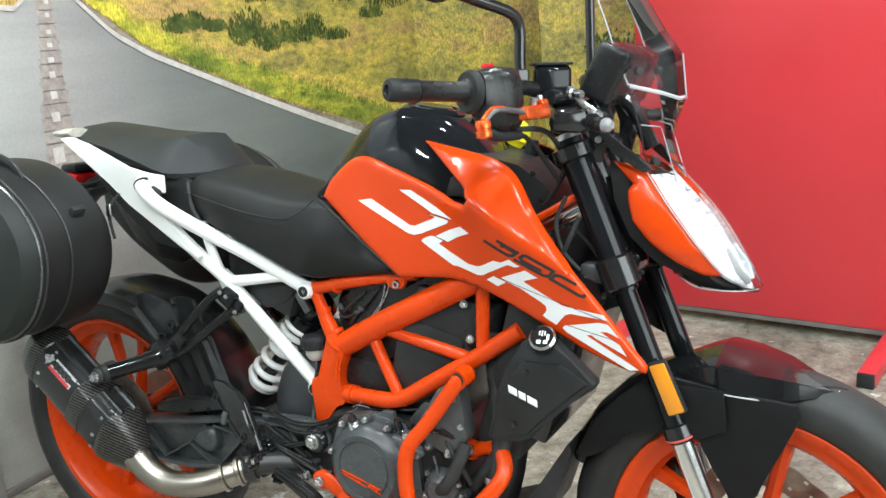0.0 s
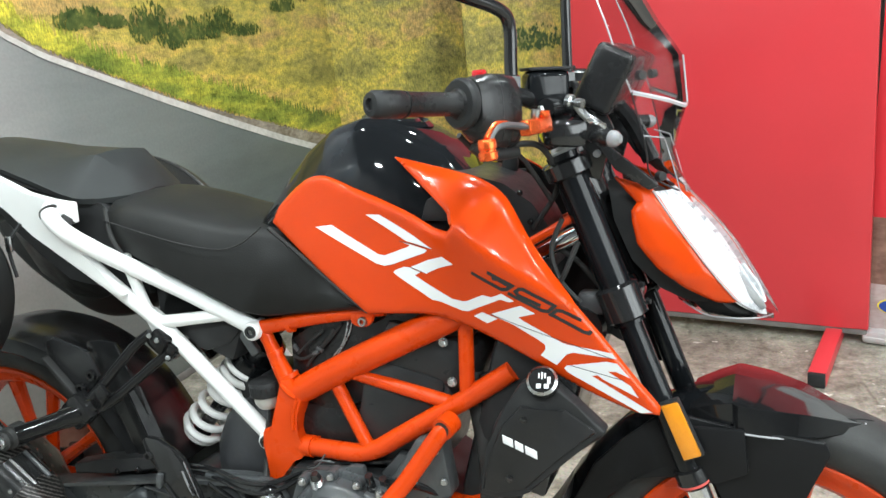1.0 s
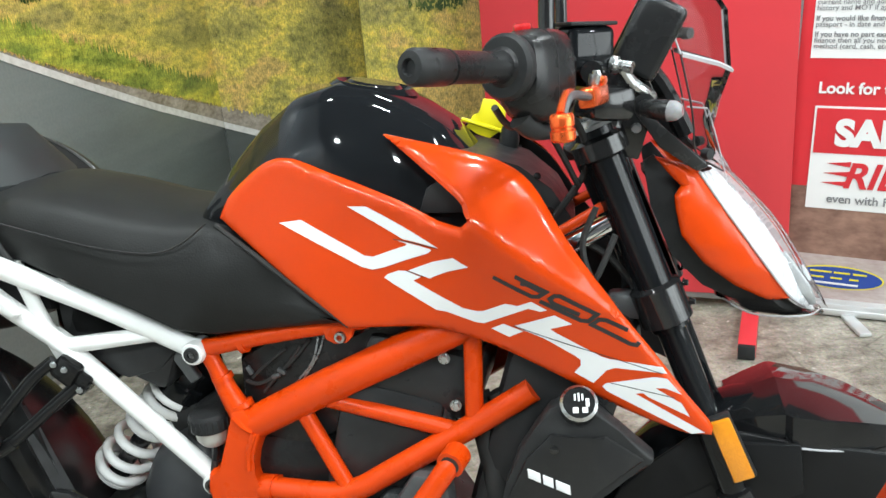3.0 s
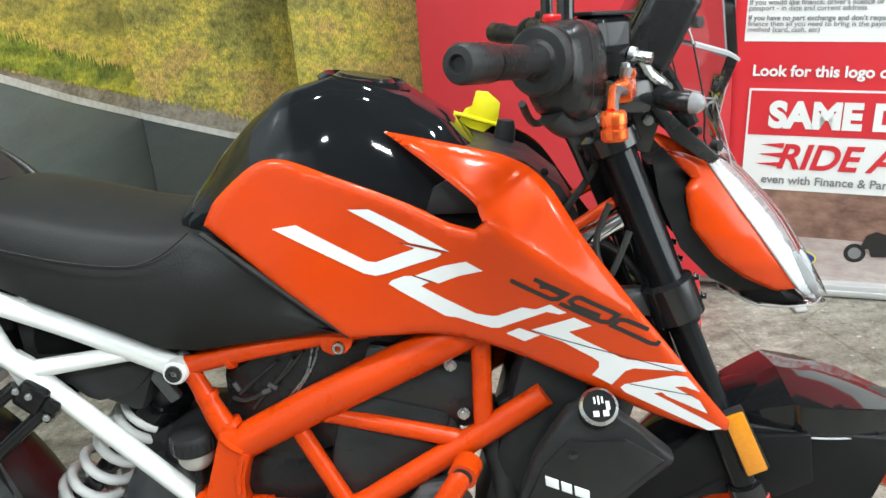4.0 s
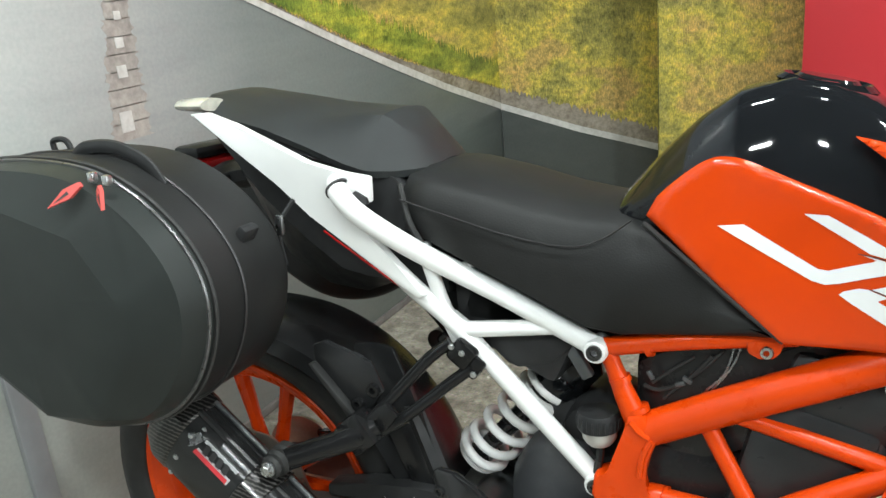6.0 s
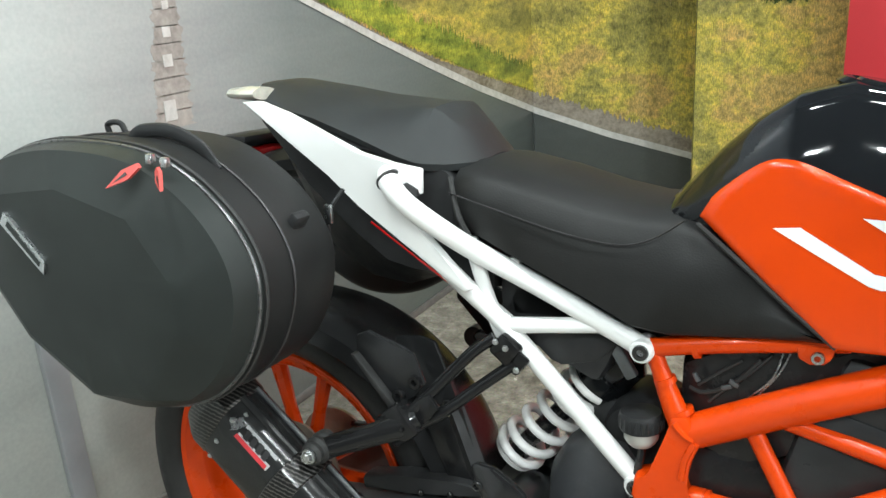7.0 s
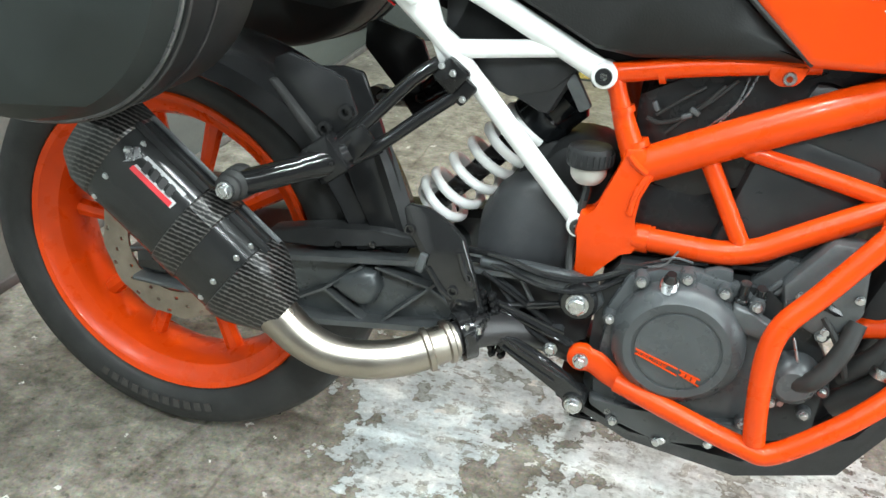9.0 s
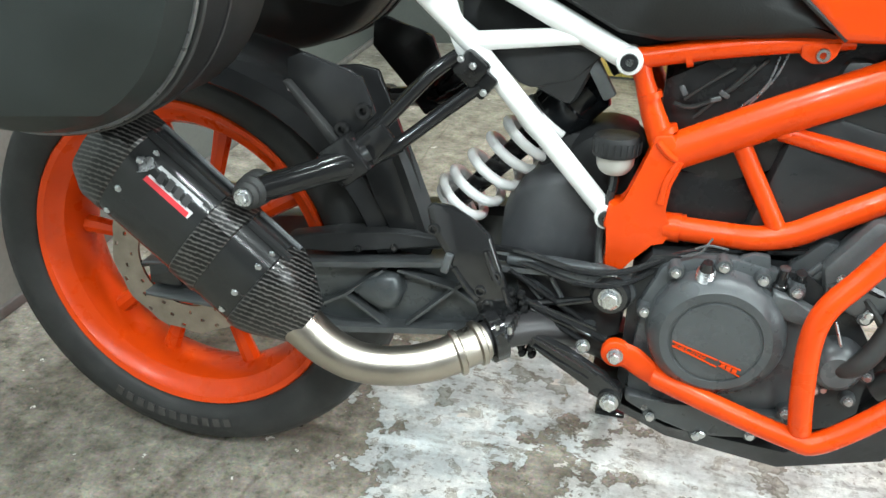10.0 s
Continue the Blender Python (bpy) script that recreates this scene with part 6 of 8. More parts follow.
for k, pts in enumerate(([(0.39, -0.1, 0.43), (0.46, -0.115, 0.438), (0.53, -0.128, 0.43), (0.585, -0.122, 0.434), (0.66, -0.1, 0.462), (0.76, -0.095, 0.474), (0.87, -0.09, 0.49)], [(0.39, -0.1, 0.42), (0.46, -0.115, 0.425), (0.53, -0.132, 0.416), (0.58, -0.128, 0.419), (0.62, -0.11, 0.437), (0.65, -0.095, 0.455)],
                         [(0.64, -0.07, 0.47), (0.66, -0.06, 0.53), (0.64, -0.05, 0.6), (0.7, -0.05, 0.68)], [(0.7, -0.06, 0.64), (0.75, -0.07, 0.68), (0.79, -0.07, 0.7)], [(0.72, -0.05, 0.62), (0.745, -0.06, 0.66), (0.775, -0.07, 0.7)])):
    part("cable", tube(pts, (0.0042, 0.0036, 0.003, 0.0025, 0.0025)[k], 7, 5), SATIN_BLACK, bike, "black cable")
for pts, r, mt in (([(0.722, -0.07, 0.69), (0.711, -0.074, 0.66), (0.69, -0.075, 0.63)], 0.0016, CHROME), ([(0.713, -0.072, 0.684), (0.704, -0.076, 0.653), (0.68, -0.076, 0.625)], 0.0014, CHROME), ([(0.702, -0.072, 0.68), (0.68, -0.076, 0.655), (0.655, -0.076, 0.632), (0.635, -0.074, 0.61)], 0.0022, RUBBER),
                   ([(0.69, -0.074, 0.672), (0.66, -0.077, 0.638), (0.63, -0.076, 0.622), (0.612, -0.074, 0.625)], 0.0026, RUBBER), ([(0.67, -0.073, 0.668), (0.645, -0.077, 0.65), (0.622, -0.076, 0.63)], 0.002, RUBBER)):
    part("wire", tube(pts, r, 6, 4), mt, bike)
for p, ang in (((0.663, -0.078, 0.64), 30), ((0.655, -0.078, 0.634), -20), ((0.62, -0.077, 0.64), 60)):
    part("connector", block(p, (0.012, 0.005, 0.006), 0.0015, pose(0, 0, 0, 0, ang, 0)), CAST_GREY, bike)
part("airbox", loft([seat_ring(*a) for a in ((0.6, 0.67, 0.5, 0.06), (0.65, 0.7, 0.52, 0.072), (0.74, 0.72, 0.56, 0.075), (0.86, 0.75, 0.62, 0.075), (0.95, 0.78, 0.7, 0.06))]), GUARD_DARK, bike, "black plastic airbox")
part("gearbox_top", block((0.66, 0.01, 0.475), (0.17, 0.17, 0.13), 0.02), GUARD_DARK, engine, "black gearbox top")
part("seat_tray", block((0.52, 0.01, 0.7), (0.26, 0.15, 0.05), 0.01, pose(0, 0, 0, 0, 6, 0)), PLASTIC, bike, "black plastic seat tray")
pump = part("water_pump", lathe([(0, -0.03), (0.018, -0.03), (0.026, -0.024), (0.031, -0.012), (0.034, 0.01), (0, 0.01)], (0.826, -0.112, 0.345), 30), ENGINE_GREY, engine, "dark grey water pump cover")
for a in (20, 140, 260):
    bolt(pump, (0.826 + 0.034 * math.cos(radians(a)), -0.122, 0.345 + 0.034 * math.sin(radians(a))), 0.0045, 0.006)
part("pump_elbow", tube([(0.826, -0.13, 0.345), (0.845, -0.142, 0.36), (0.865, -0.135, 0.395), (0.875, -0.12, 0.43)], 0.0115, 12, 4), RUBBER, pump)
for pts, r, mt in (([(0.815, -0.125, 0.4), (0.826, -0.13, 0.372)], 0.002, CHROME), ([(0.84, -0.122, 0.43), (0.862, -0.13, 0.402), (0.88, -0.12, 0.36)], 0.0045, RUBBER), ([(0.8, -0.12, 0.44), (0.83, -0.126, 0.448), (0.87, -0.115, 0.43)], 0.006, SATIN_BLACK)):
    part("pipe_run", tube(pts, r, 8, 4), mt, engine)
for p in ((0.806, -0.116, 0.415), (0.843, -0.116, 0.408), (0.862, -0.112, 0.335), (0.81, -0.116, 0.31), (0.85, -0.112, 0.3)):
    part("bolt_boss", lathe([(0, -0.01), (0.008, -0.01), (0.01, 0.01), (0, 0.01)], p, 12), ENGINE_GREY, engine)
    bolt(engine, (p[0], p[1] - 0.01, p[2]), 0.0048, 0.006)
part("battery_box", block((0.445, 0, 0.68), (0.16, 0.16, 0.09), 0.012, pose(0, 0, 0, 0, 24, 0)), PLASTIC, bike, "black battery box")
both("side_cover", lambda: plate([(0.398, 0.667), (0.44, 0.676), (0.487, 0.678), (0.53, 0.672), (0.5, 0.64), (0.452, 0.627), (0.437, 0.632)], -0.082, -0.074, 0.004), PLASTIC, bike, "black side cover")
both("side_cover", lambda: plate([(0.368, 0.69), (0.366, 0.735), (0.372, 0.752), (0.42, 0.73), (0.487, 0.695), (0.44, 0.69), (0.387, 0.685)], -0.08, -0.072, 0.004), PLASTIC, bike, "black side cover")

# ---- clutch-side crash bar ----
engine.location = (0.003, 0.0, 0.011)
crash = part("crash_bar", tube([(0.884, -0.137, 0.553), (0.873, -0.145, 0.539), (0.826, -0.158, 0.474), (0.795, -0.168, 0.435), (0.786, -0.172, 0.395), (0.79, -0.174, 0.33), (0.797, -0.172, 0.283)], 0.0128, 16, 5), ORANGE_FRAME, bike, "orange tubular crash bar")
crash.location = (0.002, 0.004, 0.007)
part("tube_mouth", lathe([(0.016, -0.012), (0.016, 0.012), (0.011, 0.012), (0.011, -0.012)], (0.884, -0.137, 0.553), 24, (0.25, 1, 0.15), True), ORANGE_FRAME, crash)
# black disc that stands in for the shade inside the tube
part("mouth_shade", lathe([(0, -0.0128), (0.0112, -0.0128), (0.0112, -0.01), (0, -0.01)], (0.884, -0.137, 0.553), 20, (0.25, 1, 0.15)), DECAL_BLACK, crash)
part("lower_rail", tube([(0.632, -0.14, 0.303), (0.7, -0.158, 0.29), (0.786, -0.172, 0.272), (0.82, -0.172, 0.272), (0.88, -0.165, 0.32), (0.93, -0.15, 0.37), (0.945, -0.13, 0.4), (0.93, -0.11, 0.425), (0.9, -0.098, 0.42), (0.875, -0.095, 0.41)], 0.0128, 16, 5), ORANGE_FRAME, crash)
part("rear_tab", join_bm(lathe([(0, -0.006), (0.0155, -0.006), (0.0172, -0.004), (0.0172, 0.006), (0, 0.006)], (0.585, -0.137, 0.325), 28), tube([(0.584, -0.137, 0.325), (0.603, -0.137, 0.3215), (0.618, -0.138, 0.312), (0.634, -0.139, 0.3045), (0.654, -0.143, 0.299)], [0.0165, 0.0165, 0.0155, 0.0145, 0.0135], 14, 4, 0.42)), ORANGE_FRAME, crash, "", 50)
bolt(crash, (0.585, -0.144, 0.325), 0.009, 0.012)
bolt(crash, (0.872, -0.107, 0.413), 0.0085, 0.011)
part("front_tab", lathe([(0, -0.004), (0.017, -0.004), (0.017, 0.006), (0, 0.006)], (0.872, -0.1, 0.413), 20), ORANGE_FRAME, crash)

# ---- radiator and its guard ----
GUARD_SATIN = surface("satin_black_plastic", (0.018, 0.0182, 0.0188), 0.34, 0, 0.2, 10, 0.05, 600, dust=0.03, spec=0.3)
radi = part("radiator_guard", plate([(0.93, 0.469), (0.946, 0.537), (0.962, 0.58), (0.98, 0.606), (0.997, 0.632), (1.018, 0.642), (1.045, 0.634), (1.07, 0.61), (1.109, 0.576), (1.104, 0.568), (1.043, 0.525), (1.004, 0.479), (0.985, 0.47), (0.957, 0.466)], -0.146, -0.12, 0.007), PLASTIC, bike, "matt black plastic radiator guard")
part("raised_panel", plate([(0.999, 0.604), (1.041, 0.598), (1.057, 0.603), (1.098, 0.576), (1.04, 0.533), (1.0, 0.486), (0.957, 0.475), (0.938, 0.478), (0.952, 0.53), (0.97, 0.572)], -0.1495, -0.144, 0.003), GUARD_SATIN, radi)
part("fan_shroud", block((0.955, 0.0, 0.545), (0.085, 0.2, 0.27), 0.02, pose(0, 0, 0, 0, 16, 0)), PLASTIC, bike, "black radiator fan shroud")
part("coolant_hose", tube([(0.93, -0.075, 0.62), (0.955, -0.08, 0.56), (0.95, -0.085, 0.48), (0.92, -0.108, 0.41), (0.88, -0.1, 0.36)], 0.013, 12, 5), RUBBER, bike, "black coolant hose")
part("radiator", block((1.03, 0.0, 0.56), (0.035, 0.24, 0.2), 0.005, pose(0, 0, 0, 0, 18, 0)), SATIN_BLACK, bike, "black radiator core")
for k, (a, b) in enumerate(((0.0, 0.3), (0.36, 0.6), (0.66, 1.0))):
    x0, z0, x1, z1 = 0.972, 0.562, 1.018, 0.543
    p, q = (x0 + (x1 - x0) * a, z0 + (z1 - z0) * a), (x0 + (x1 - x0) * b, z0 + (z1 - z0) * b)
    part("white_mark", plate([(p[0], p[1]), (q[0], q[1]), (q[0] + 0.0005, q[1] - 0.011), (p[0] + 0.0005, p[1] - 0.011)], -0.1512, -0.149, 0.0004), DECAL_WHITE, radi, "plain white mark")
capb = part("radiator_cap", lathe([(0, -0.02), (0.0165, -0.02), (0.0205, -0.016), (0.0205, -0.004), (0.0175, 0.004), (0.0175, 0.03), (0, 0.03)], (1.028, -0.135, 0.629), 28, (-0.1, 0.75, -0.66)), SATIN_BLACK, radi, "black radiator cap with white warning marks")
part("cap_ring", lathe([(0.017, -0.0212), (0.0203, -0.0182), (0.0197, -0.0165), (0.017, -0.0195)], (1.028, -0.135, 0.629), 28, (-0.1, 0.75, -0.66), True), CHROME, capb)
capm = Matrix.Translation((1.028, -0.135, 0.629)) @ Vector((0.1, -0.75, 0.66)).to_track_quat("Z", "X").to_matrix().to_4x4()
for x0, y0, sx, sy in ((-0.008, 0.004, 0.006, 0.006), (-0.008, -0.006, 0.006, 0.006), (0.006, 0.004, 0.007, 0.002), (0.006, 0.0, 0.009, 0.002), (0.006, -0.004, 0.007, 0.002), (0.0, -0.009, 0.009, 0.004)):
    bm = block((x0, y0, 0.0205), (sx, sy, 0.001), 0)
    bmesh.ops.transform(bm, matrix=capm, verts=bm.verts[:])
    part("warning_bar", bm, DECAL_WHITE, capb)
bolt(radi, (1.002, -0.15, 0.586), 0.005, 0.003, SATIN_BLACK)
bolt(radi, (0.978, -0.15, 0.5), 0.005, 0.003, SATIN_BLACK)

# ---- shock absorber ----
A, B = Vector((0.358, 0.0, 0.452)), Vector((0.472, 0.0, 0.5765))
ax = (B - A).normalized()
shock = part("shock_absorber", tube([A - ax * 0.03, A + ax * 0.02, B - ax * 0.06, B + ax * 0.045], [0.012, 0.013, 0.015, 0.03], 16, 2), SATIN_BLACK, bike, "monoshock with a white coil spring")
u = Vector((0, 1, 0))
w = ax.cross(u)
coil = []
L = (B - A).length
TURNS = 6.6
for k in range(int(TURNS * 20) + 1):
    t = k / (TURNS * 20)
    a = 2 * math.pi * TURNS * t
    f = 0.055 * min(1.0, t / 0.13) + 0.64 * max(0.0, min(1.0, (t - 0.13) / 0.48)) + 0.305 * max(0.0, (t - 0.61) / 0.39)
    coil.append(A + ax * (L * f) + 0.0345 * (math.cos(a) * u + math.sin(a) * w))
part("coil_spring", tube(coil, 0.0068, 10, 1), SPRING_WHITE, shock, "white coil spring", 60)
part("spring_seat", lathe([(0.02, -0.005), (0.034, -0.003), (0.036, 0.004), (0.02, 0.008)], A - ax * 0.008, 28, ax, True), SPRING_WHITE, shock)
part("preload_collar", lathe([(0.018, -0.006), (0.037, -0.006), (0.037, 0.012), (0.033, 0.016), (0.033, 0.03), (0.018, 0.032)], B + ax * 0.003, 28, ax, True), PLASTIC, shock, "black preload collar")
part("upper_mount", tube([B + ax * 0.006, B + ax * 0.03, B + ax * 0.033, B + ax * 0.062, B + ax * 0.072], [0.0385, 0.0385, 0.036, 0.036, 0.024], 26, 1), GLOSS_BLACK, shock, "black reservoir head")
cup = part("brake_fluid_cup", lathe([(0, -0.02), (0.014, -0.02), (0.018, -0.016), (0.0215, -0.01), (0.0225, 0.004), (0, 0.004)], (0.556, -0.075, 0.557), 24, (-0.05, 0, 1)), CUP_WHITE, bike, "white brake fluid cup with a black cap")
cap_ring = [(0, 0.002), (0.026, 0.002), (0.0275, 0.005), (0.0275, 0.02), (0.025, 0.025), (0, 0.026)]
cap_c = part("cup_cap", lathe(cap_ring, (0.556, -0.075, 0.557), 36, (-0.05, 0, 1)), PLASTIC, cup)
for q in range(24):
    a = 2 * math.pi * q / 24
    part("cap_rib", tube([(0.556 + 0.0277 * math.cos(a), -0.075 + 0.0277 * math.sin(a), 0.563), (0.556 + 0.0277 * math.cos(a), -0.075 + 0.0277 * math.sin(a), 0.577)], 0.0012, 5, 1), PLASTIC, cap_c)
part("cup_nipple", tube([(0.557, -0.075, 0.54), (0.558, -0.077, 0.528), (0.557, -0.08, 0.515)], 0.0055, 8, 3), SATIN_BLACK, cup)
part("cup_hose", tube([(0.557, -0.08, 0.517), (0.552, -0.085, 0.485), (0.55, -0.09, 0.45), (0.556, -0.11, 0.42)], 0.005, 8, 4), RUBBER, cup)
part("engine_dome", lathe([(0, -0.03), (0.03, -0.028), (0.045, -0.02), (0.054, 0.0), (0.054, 0.06), (0, 0.06)], (0.543, -0.02, 0.525), 36), PLASTIC, bike, "black sprocket housing dome")
part("housing", block((0.52, 0.03, 0.5), (0.12, 0.12, 0.14), 0.02), PLASTIC, bike, "black housing behind the cup")
inner = part("inner_mudguard", loft([seat_ring(*a) for a in ((0.425, 0.47, 0.38, 0.05), (0.45, 0.51, 0.37, 0.062), (0.49, 0.535, 0.37, 0.066), (0.53, 0.53, 0.38, 0.064), (0.555, 0.5, 0.39, 0.055))]), surface("grey_plastic", (0.05, 0.052, 0.056), 0.45, 0, 0.15, 12, 0.1, 600, dust=0.06), bike, "grey plastic sprocket side cover", 60)


# ---- rear mudguard over the tyre ----
def arc_shell(cx, cy, cz, a0, a1, prof, n=26, thick=0.003):
    """A mudguard: a cross-section (radius, y) swept from angle a0 to a1."""
    rings = []
    for k in range(n + 1):
        a = radians(a0 + (a1 - a0) * k / n)
        rr = [(cx + r * math.cos(a), cy + y, cz + r * math.sin(a)) for r, y in prof]
        rr += [(cx + (r - thick) * math.cos(a), cy + y * 0.97, cz + (r - thick) * math.sin(a)) for r, y in prof[::-1]]
        rings.append(rr)
    return loft(rings)


hug = part("rear_mudguard", arc_shell(-0.015, 0, 0.304, 118, 14, [(0.3, -0.088), (0.325, -0.084), (0.336, -0.06), (0.341, 0), (0.336, 0.06), (0.325, 0.084), (0.3, 0.088)]), DEEP_BLACK, bike, "black plastic rear mudguard")
part("side_wall", plate([(0.205, 0.632), (0.245, 0.638), (0.272, 0.634), (0.292, 0.585), (0.322, 0.51), (0.352, 0.43), (0.34, 0.4), (0.3, 0.405), (0.268, 0.47), (0.24, 0.55), (0.2, 0.6)], -0.092, -0.084, 0.004, lambda x, z: 0.05 * max(0.0, 0.32 - x - 0.1 * (z - 0.4))), DEEP_BLACK, hug, "black mudguard side wall")
part("mudguard_flare", loft([[(x - 0.014, y + 0.006, z - 0.004), (x, y - 0.004, z), (x + 0.012, y + 0.012, z + 0.004), (x, y + 0.014, z)] for x, y, z in ((0.293, -0.094, 0.552), (0.308, -0.097, 0.52), (0.326, -0.098, 0.475), (0.342, -0.096, 0.428))]), PLASTIC, hug, "faceted front edge", 20)
bolt(hug, (0.18, -0.125, 0.614), 0.009, 0.01)
part("mount_peg", tube([(0.18, -0.085, 0.612), (0.18, -0.126, 0.614)], 0.006, 8, 1), SATIN_BLACK, hug)

# ---- luggage brackets ----
for s in (-1, 1):
    br = part("pannier_bracket", tube([(0.178, s * 0.235, 0.52), (0.22, s * 0.205, 0.531), (0.264, s * 0.178, 0.543)], 0.0155, 14, 3), TUBE_BLACK, bike, "black tubular pannier bracket")
    part("arm", tube([(0.255, s * 0.176, 0.542), (0.3, s * 0.15, 0.59), (0.345, s * 0.125, 0.642), (0.372, s * 0.112, 0.663)], 0.0082, 14, 3), TUBE_BLACK, br)
    part("arm", tube([(0.268, s * 0.17, 0.535), (0.312, s * 0.146, 0.561), (0.36, s * 0.122, 0.6), (0.398, s * 0.108, 0.63)], 0.0082, 14, 3), TUBE_BLACK, br)
    part("sleeve", tube([(0.3, s * 0.152, 0.554), (0.316, s * 0.144, 0.5635)], 0.0098, 14, 1), TUBE_BLACK, br)
    part("clamp", join_bm(block((0.388, s * 0.106, 0.65), (0.034, 0.03, 0.034), 0.006, pose(0, 0, 0, 0, 38, 0)), block((0.402, s * 0.1, 0.632), (0.022, 0.028, 0.03), 0.004, pose(0, 0, 0, 0, 38, 0))), TUBE_BLACK, br)
    for cp in ((0.378, s * 0.122, 0.662), (0.392, s * 0.122, 0.655), (0.404, s * 0.116, 0.625)):
        bolt(br, cp, 0.004, 0.004, None, Matrix.Identity(4) if s < 0 else pose(0, 0, 0, 0, 0, 180))
    part("joint_block", block((0.262, s * 0.172, 0.547), (0.044, 0.03, 0.05), 0.006, pose(0, 0, 0, 0, -38, 0)), TUBE_BLACK, br)
    part("joint_web", plate([(0.268, 0.568), (0.3, 0.591), (0.316, 0.574), (0.298, 0.55), (0.275, 0.535)], s * 0.166, s * 0.156, 0.003), TUBE_BLACK, br)
    for cp in ((0.25, 0.552), (0.262, 0.537), (0.274, 0.547)):
        bolt(br, (cp[0], s * 0.188, cp[1]), 0.0036, 0.004, TUBE_BLACK if cp[0] > 0.27 else None, Matrix.Identity(4) if s < 0 else pose(0, 0, 0, 0, 0, 180))
    part("knuckle", tube([(0.238, s * 0.192, 0.537), (0.262, s * 0.176, 0.543), (0.285, s * 0.163, 0.556)], [0.0165, 0.0185, 0.013], 14, 2), TUBE_BLACK, br)
    part("bush", lathe([(0, -0.02), (0.012, -0.02), (0.016, -0.016), (0.014, -0.008), (0.019, -0.004), (0.017, 0.004), (0.02, 0.008), (0.02, 0.02), (0, 0.02)], (0.176, s * 0.238, 0.52), 20, (0, -s, 0)), RUBBER, br)
    bolt(br, (0.176, s * 0.258, 0.52), 0.0095, 0.01, None, Matrix.Identity(4) if s < 0 else pose(0, 0, 0, 0, 0, 180))
    pad = part("backing_plate", plate([(0.183, 0.651), (0.203, 0.66), (0.256, 0.64), (0.272, 0.638), (0.289, 0.598), (0.273, 0.577), (0.239, 0.556), (0.182, 0.616)], s * 0.152, s * 0.144, 0.003), DEEP_BLACK, br, "black backing plate")
    part("strip", plate([(0.181, 0.628), (0.188, 0.628), (0.247, 0.566), (0.239, 0.559)], s * 0.165, s * 0.15, 0.002), RUBBER, pad)
    for p in ((0.276, 0.6), (0.25, 0.576)):
        part("socket_screw", lathe([(0, 0.0), (0.004, 0.001), (0.0045, -0.004), (0.009, -0.004), (0.01, 0.002), (0, 0.002)], (p[0], s * 0.154, p[1]), 16, (0, -s, 0)), TUBE_BLACK, pad)

# ---- exhaust ----
E0, E1 = Vector((-0.034, -0.206, 0.562)), Vector((0.223, -0.206, 0.359))
ed = (E1 - E0).normalized()
en = Vector((-ed.z, 0, ed.x))


SECTION = [(-0.0625, -0.228), (-0.06, -0.24), (-0.045, -0.258), (-0.032, -0.267), (-0.018, -0.2725), (0.0, -0.276), (0.02, -0.2778), (0.04, -0.2768), (0.055, -0.272), (0.064, -0.263), (0.069, -0.25), (0.07, -0.238), (0.068, -0.212), (0.06, -0.201), (0.03, -0.195), (-0.03, -0.195), (-0.056, -0.203), (-0.0625, -0.211)]


def muff(t, ky=1.0, kn=1.0):
    """Six-sided section of the silencer, with soft edges, at a share of its length."""
    c = E0.lerp(E1, t)
    return [Vector((c.x, -0.224 + (y + 0.224) * ky, c.z)) + en * (n * kn) for n, y in SECTION]


def on_muff(t, n, lift=0.0):
    """A point on the silencer's outer face, n from its axis."""
    y = float(np.interp(n, [-0.06, -0.045, -0.032, -0.018, 0.0, 0.02, 0.04, 0.055, 0.064, 0.069], [-0.24, -0.258, -0.267, -0.2725, -0.276, -0.2778, -0.2768, -0.272, -0.263, -0.25]))
    c = E0.lerp(E1, t) + en * n
    return Vector((c.x, y - lift, c.z))


def face_patch(corners, lift, thick):
    return loft([[on_muff(t, n, l) for t, n in corners] for l in (lift + thick, lift)])


exh = part("exhaust_silencer", loft([muff(0.12), muff(0.3), muff(0.6), muff(0.84)]), MUFFLER, bike, "black silencer with carbon trim and steel pipe", 50)
part("end_cap", loft([muff(0.04, 0.6, 0.66), muff(0.05, 0.76, 0.8), muff(0.12, 1.0, 1.0), muff(0.135, 1.03, 1.03), muff(0.2, 1.03, 1.03), muff(0.21, 1.0, 1.0)]), CARBON, exh, "carbon end cap", 25)
part("carbon_strap", loft([muff(0.53, 1.01, 1.01), muff(0.535, 1.035, 1.035), muff(0.635, 1.035, 1.035), muff(0.64, 1.01, 1.01)]), CARBON, exh, "carbon mounting strap", 25)
part("front_cone", loft([muff(0.8, 1.0, 1.0), muff(0.805, 1.035, 1.03), muff(0.84, 1.03, 1.02), muff(0.88, 0.97, 0.94), muff(0.93, 0.82, 0.8), muff(0.98, 0.64, 0.63), muff(1.02, 0.5, 0.5)]), CARBON, exh, "carbon front cone", 50)
for t0, t1 in ((0.2, 0.53), (0.645, 0.83)):
    side_ = E0.lerp(E1, t0) + en * 0.0695 + Vector((0, -0.042, 0))
    part("edge_rail", tube([side_, side_ + ed * (0.327 * (t1 - t0))], 0.0058, 8, 1), MUFFLER, exh)
    low_ = E0.lerp(E1, t0) + en * 0.0715 + Vector((0, -0.014, 0))
    part("edge_rail", tube([low_, low_ + ed * (0.327 * (t1 - t0))], 0.0035, 8, 1), CAST_GREY, exh)
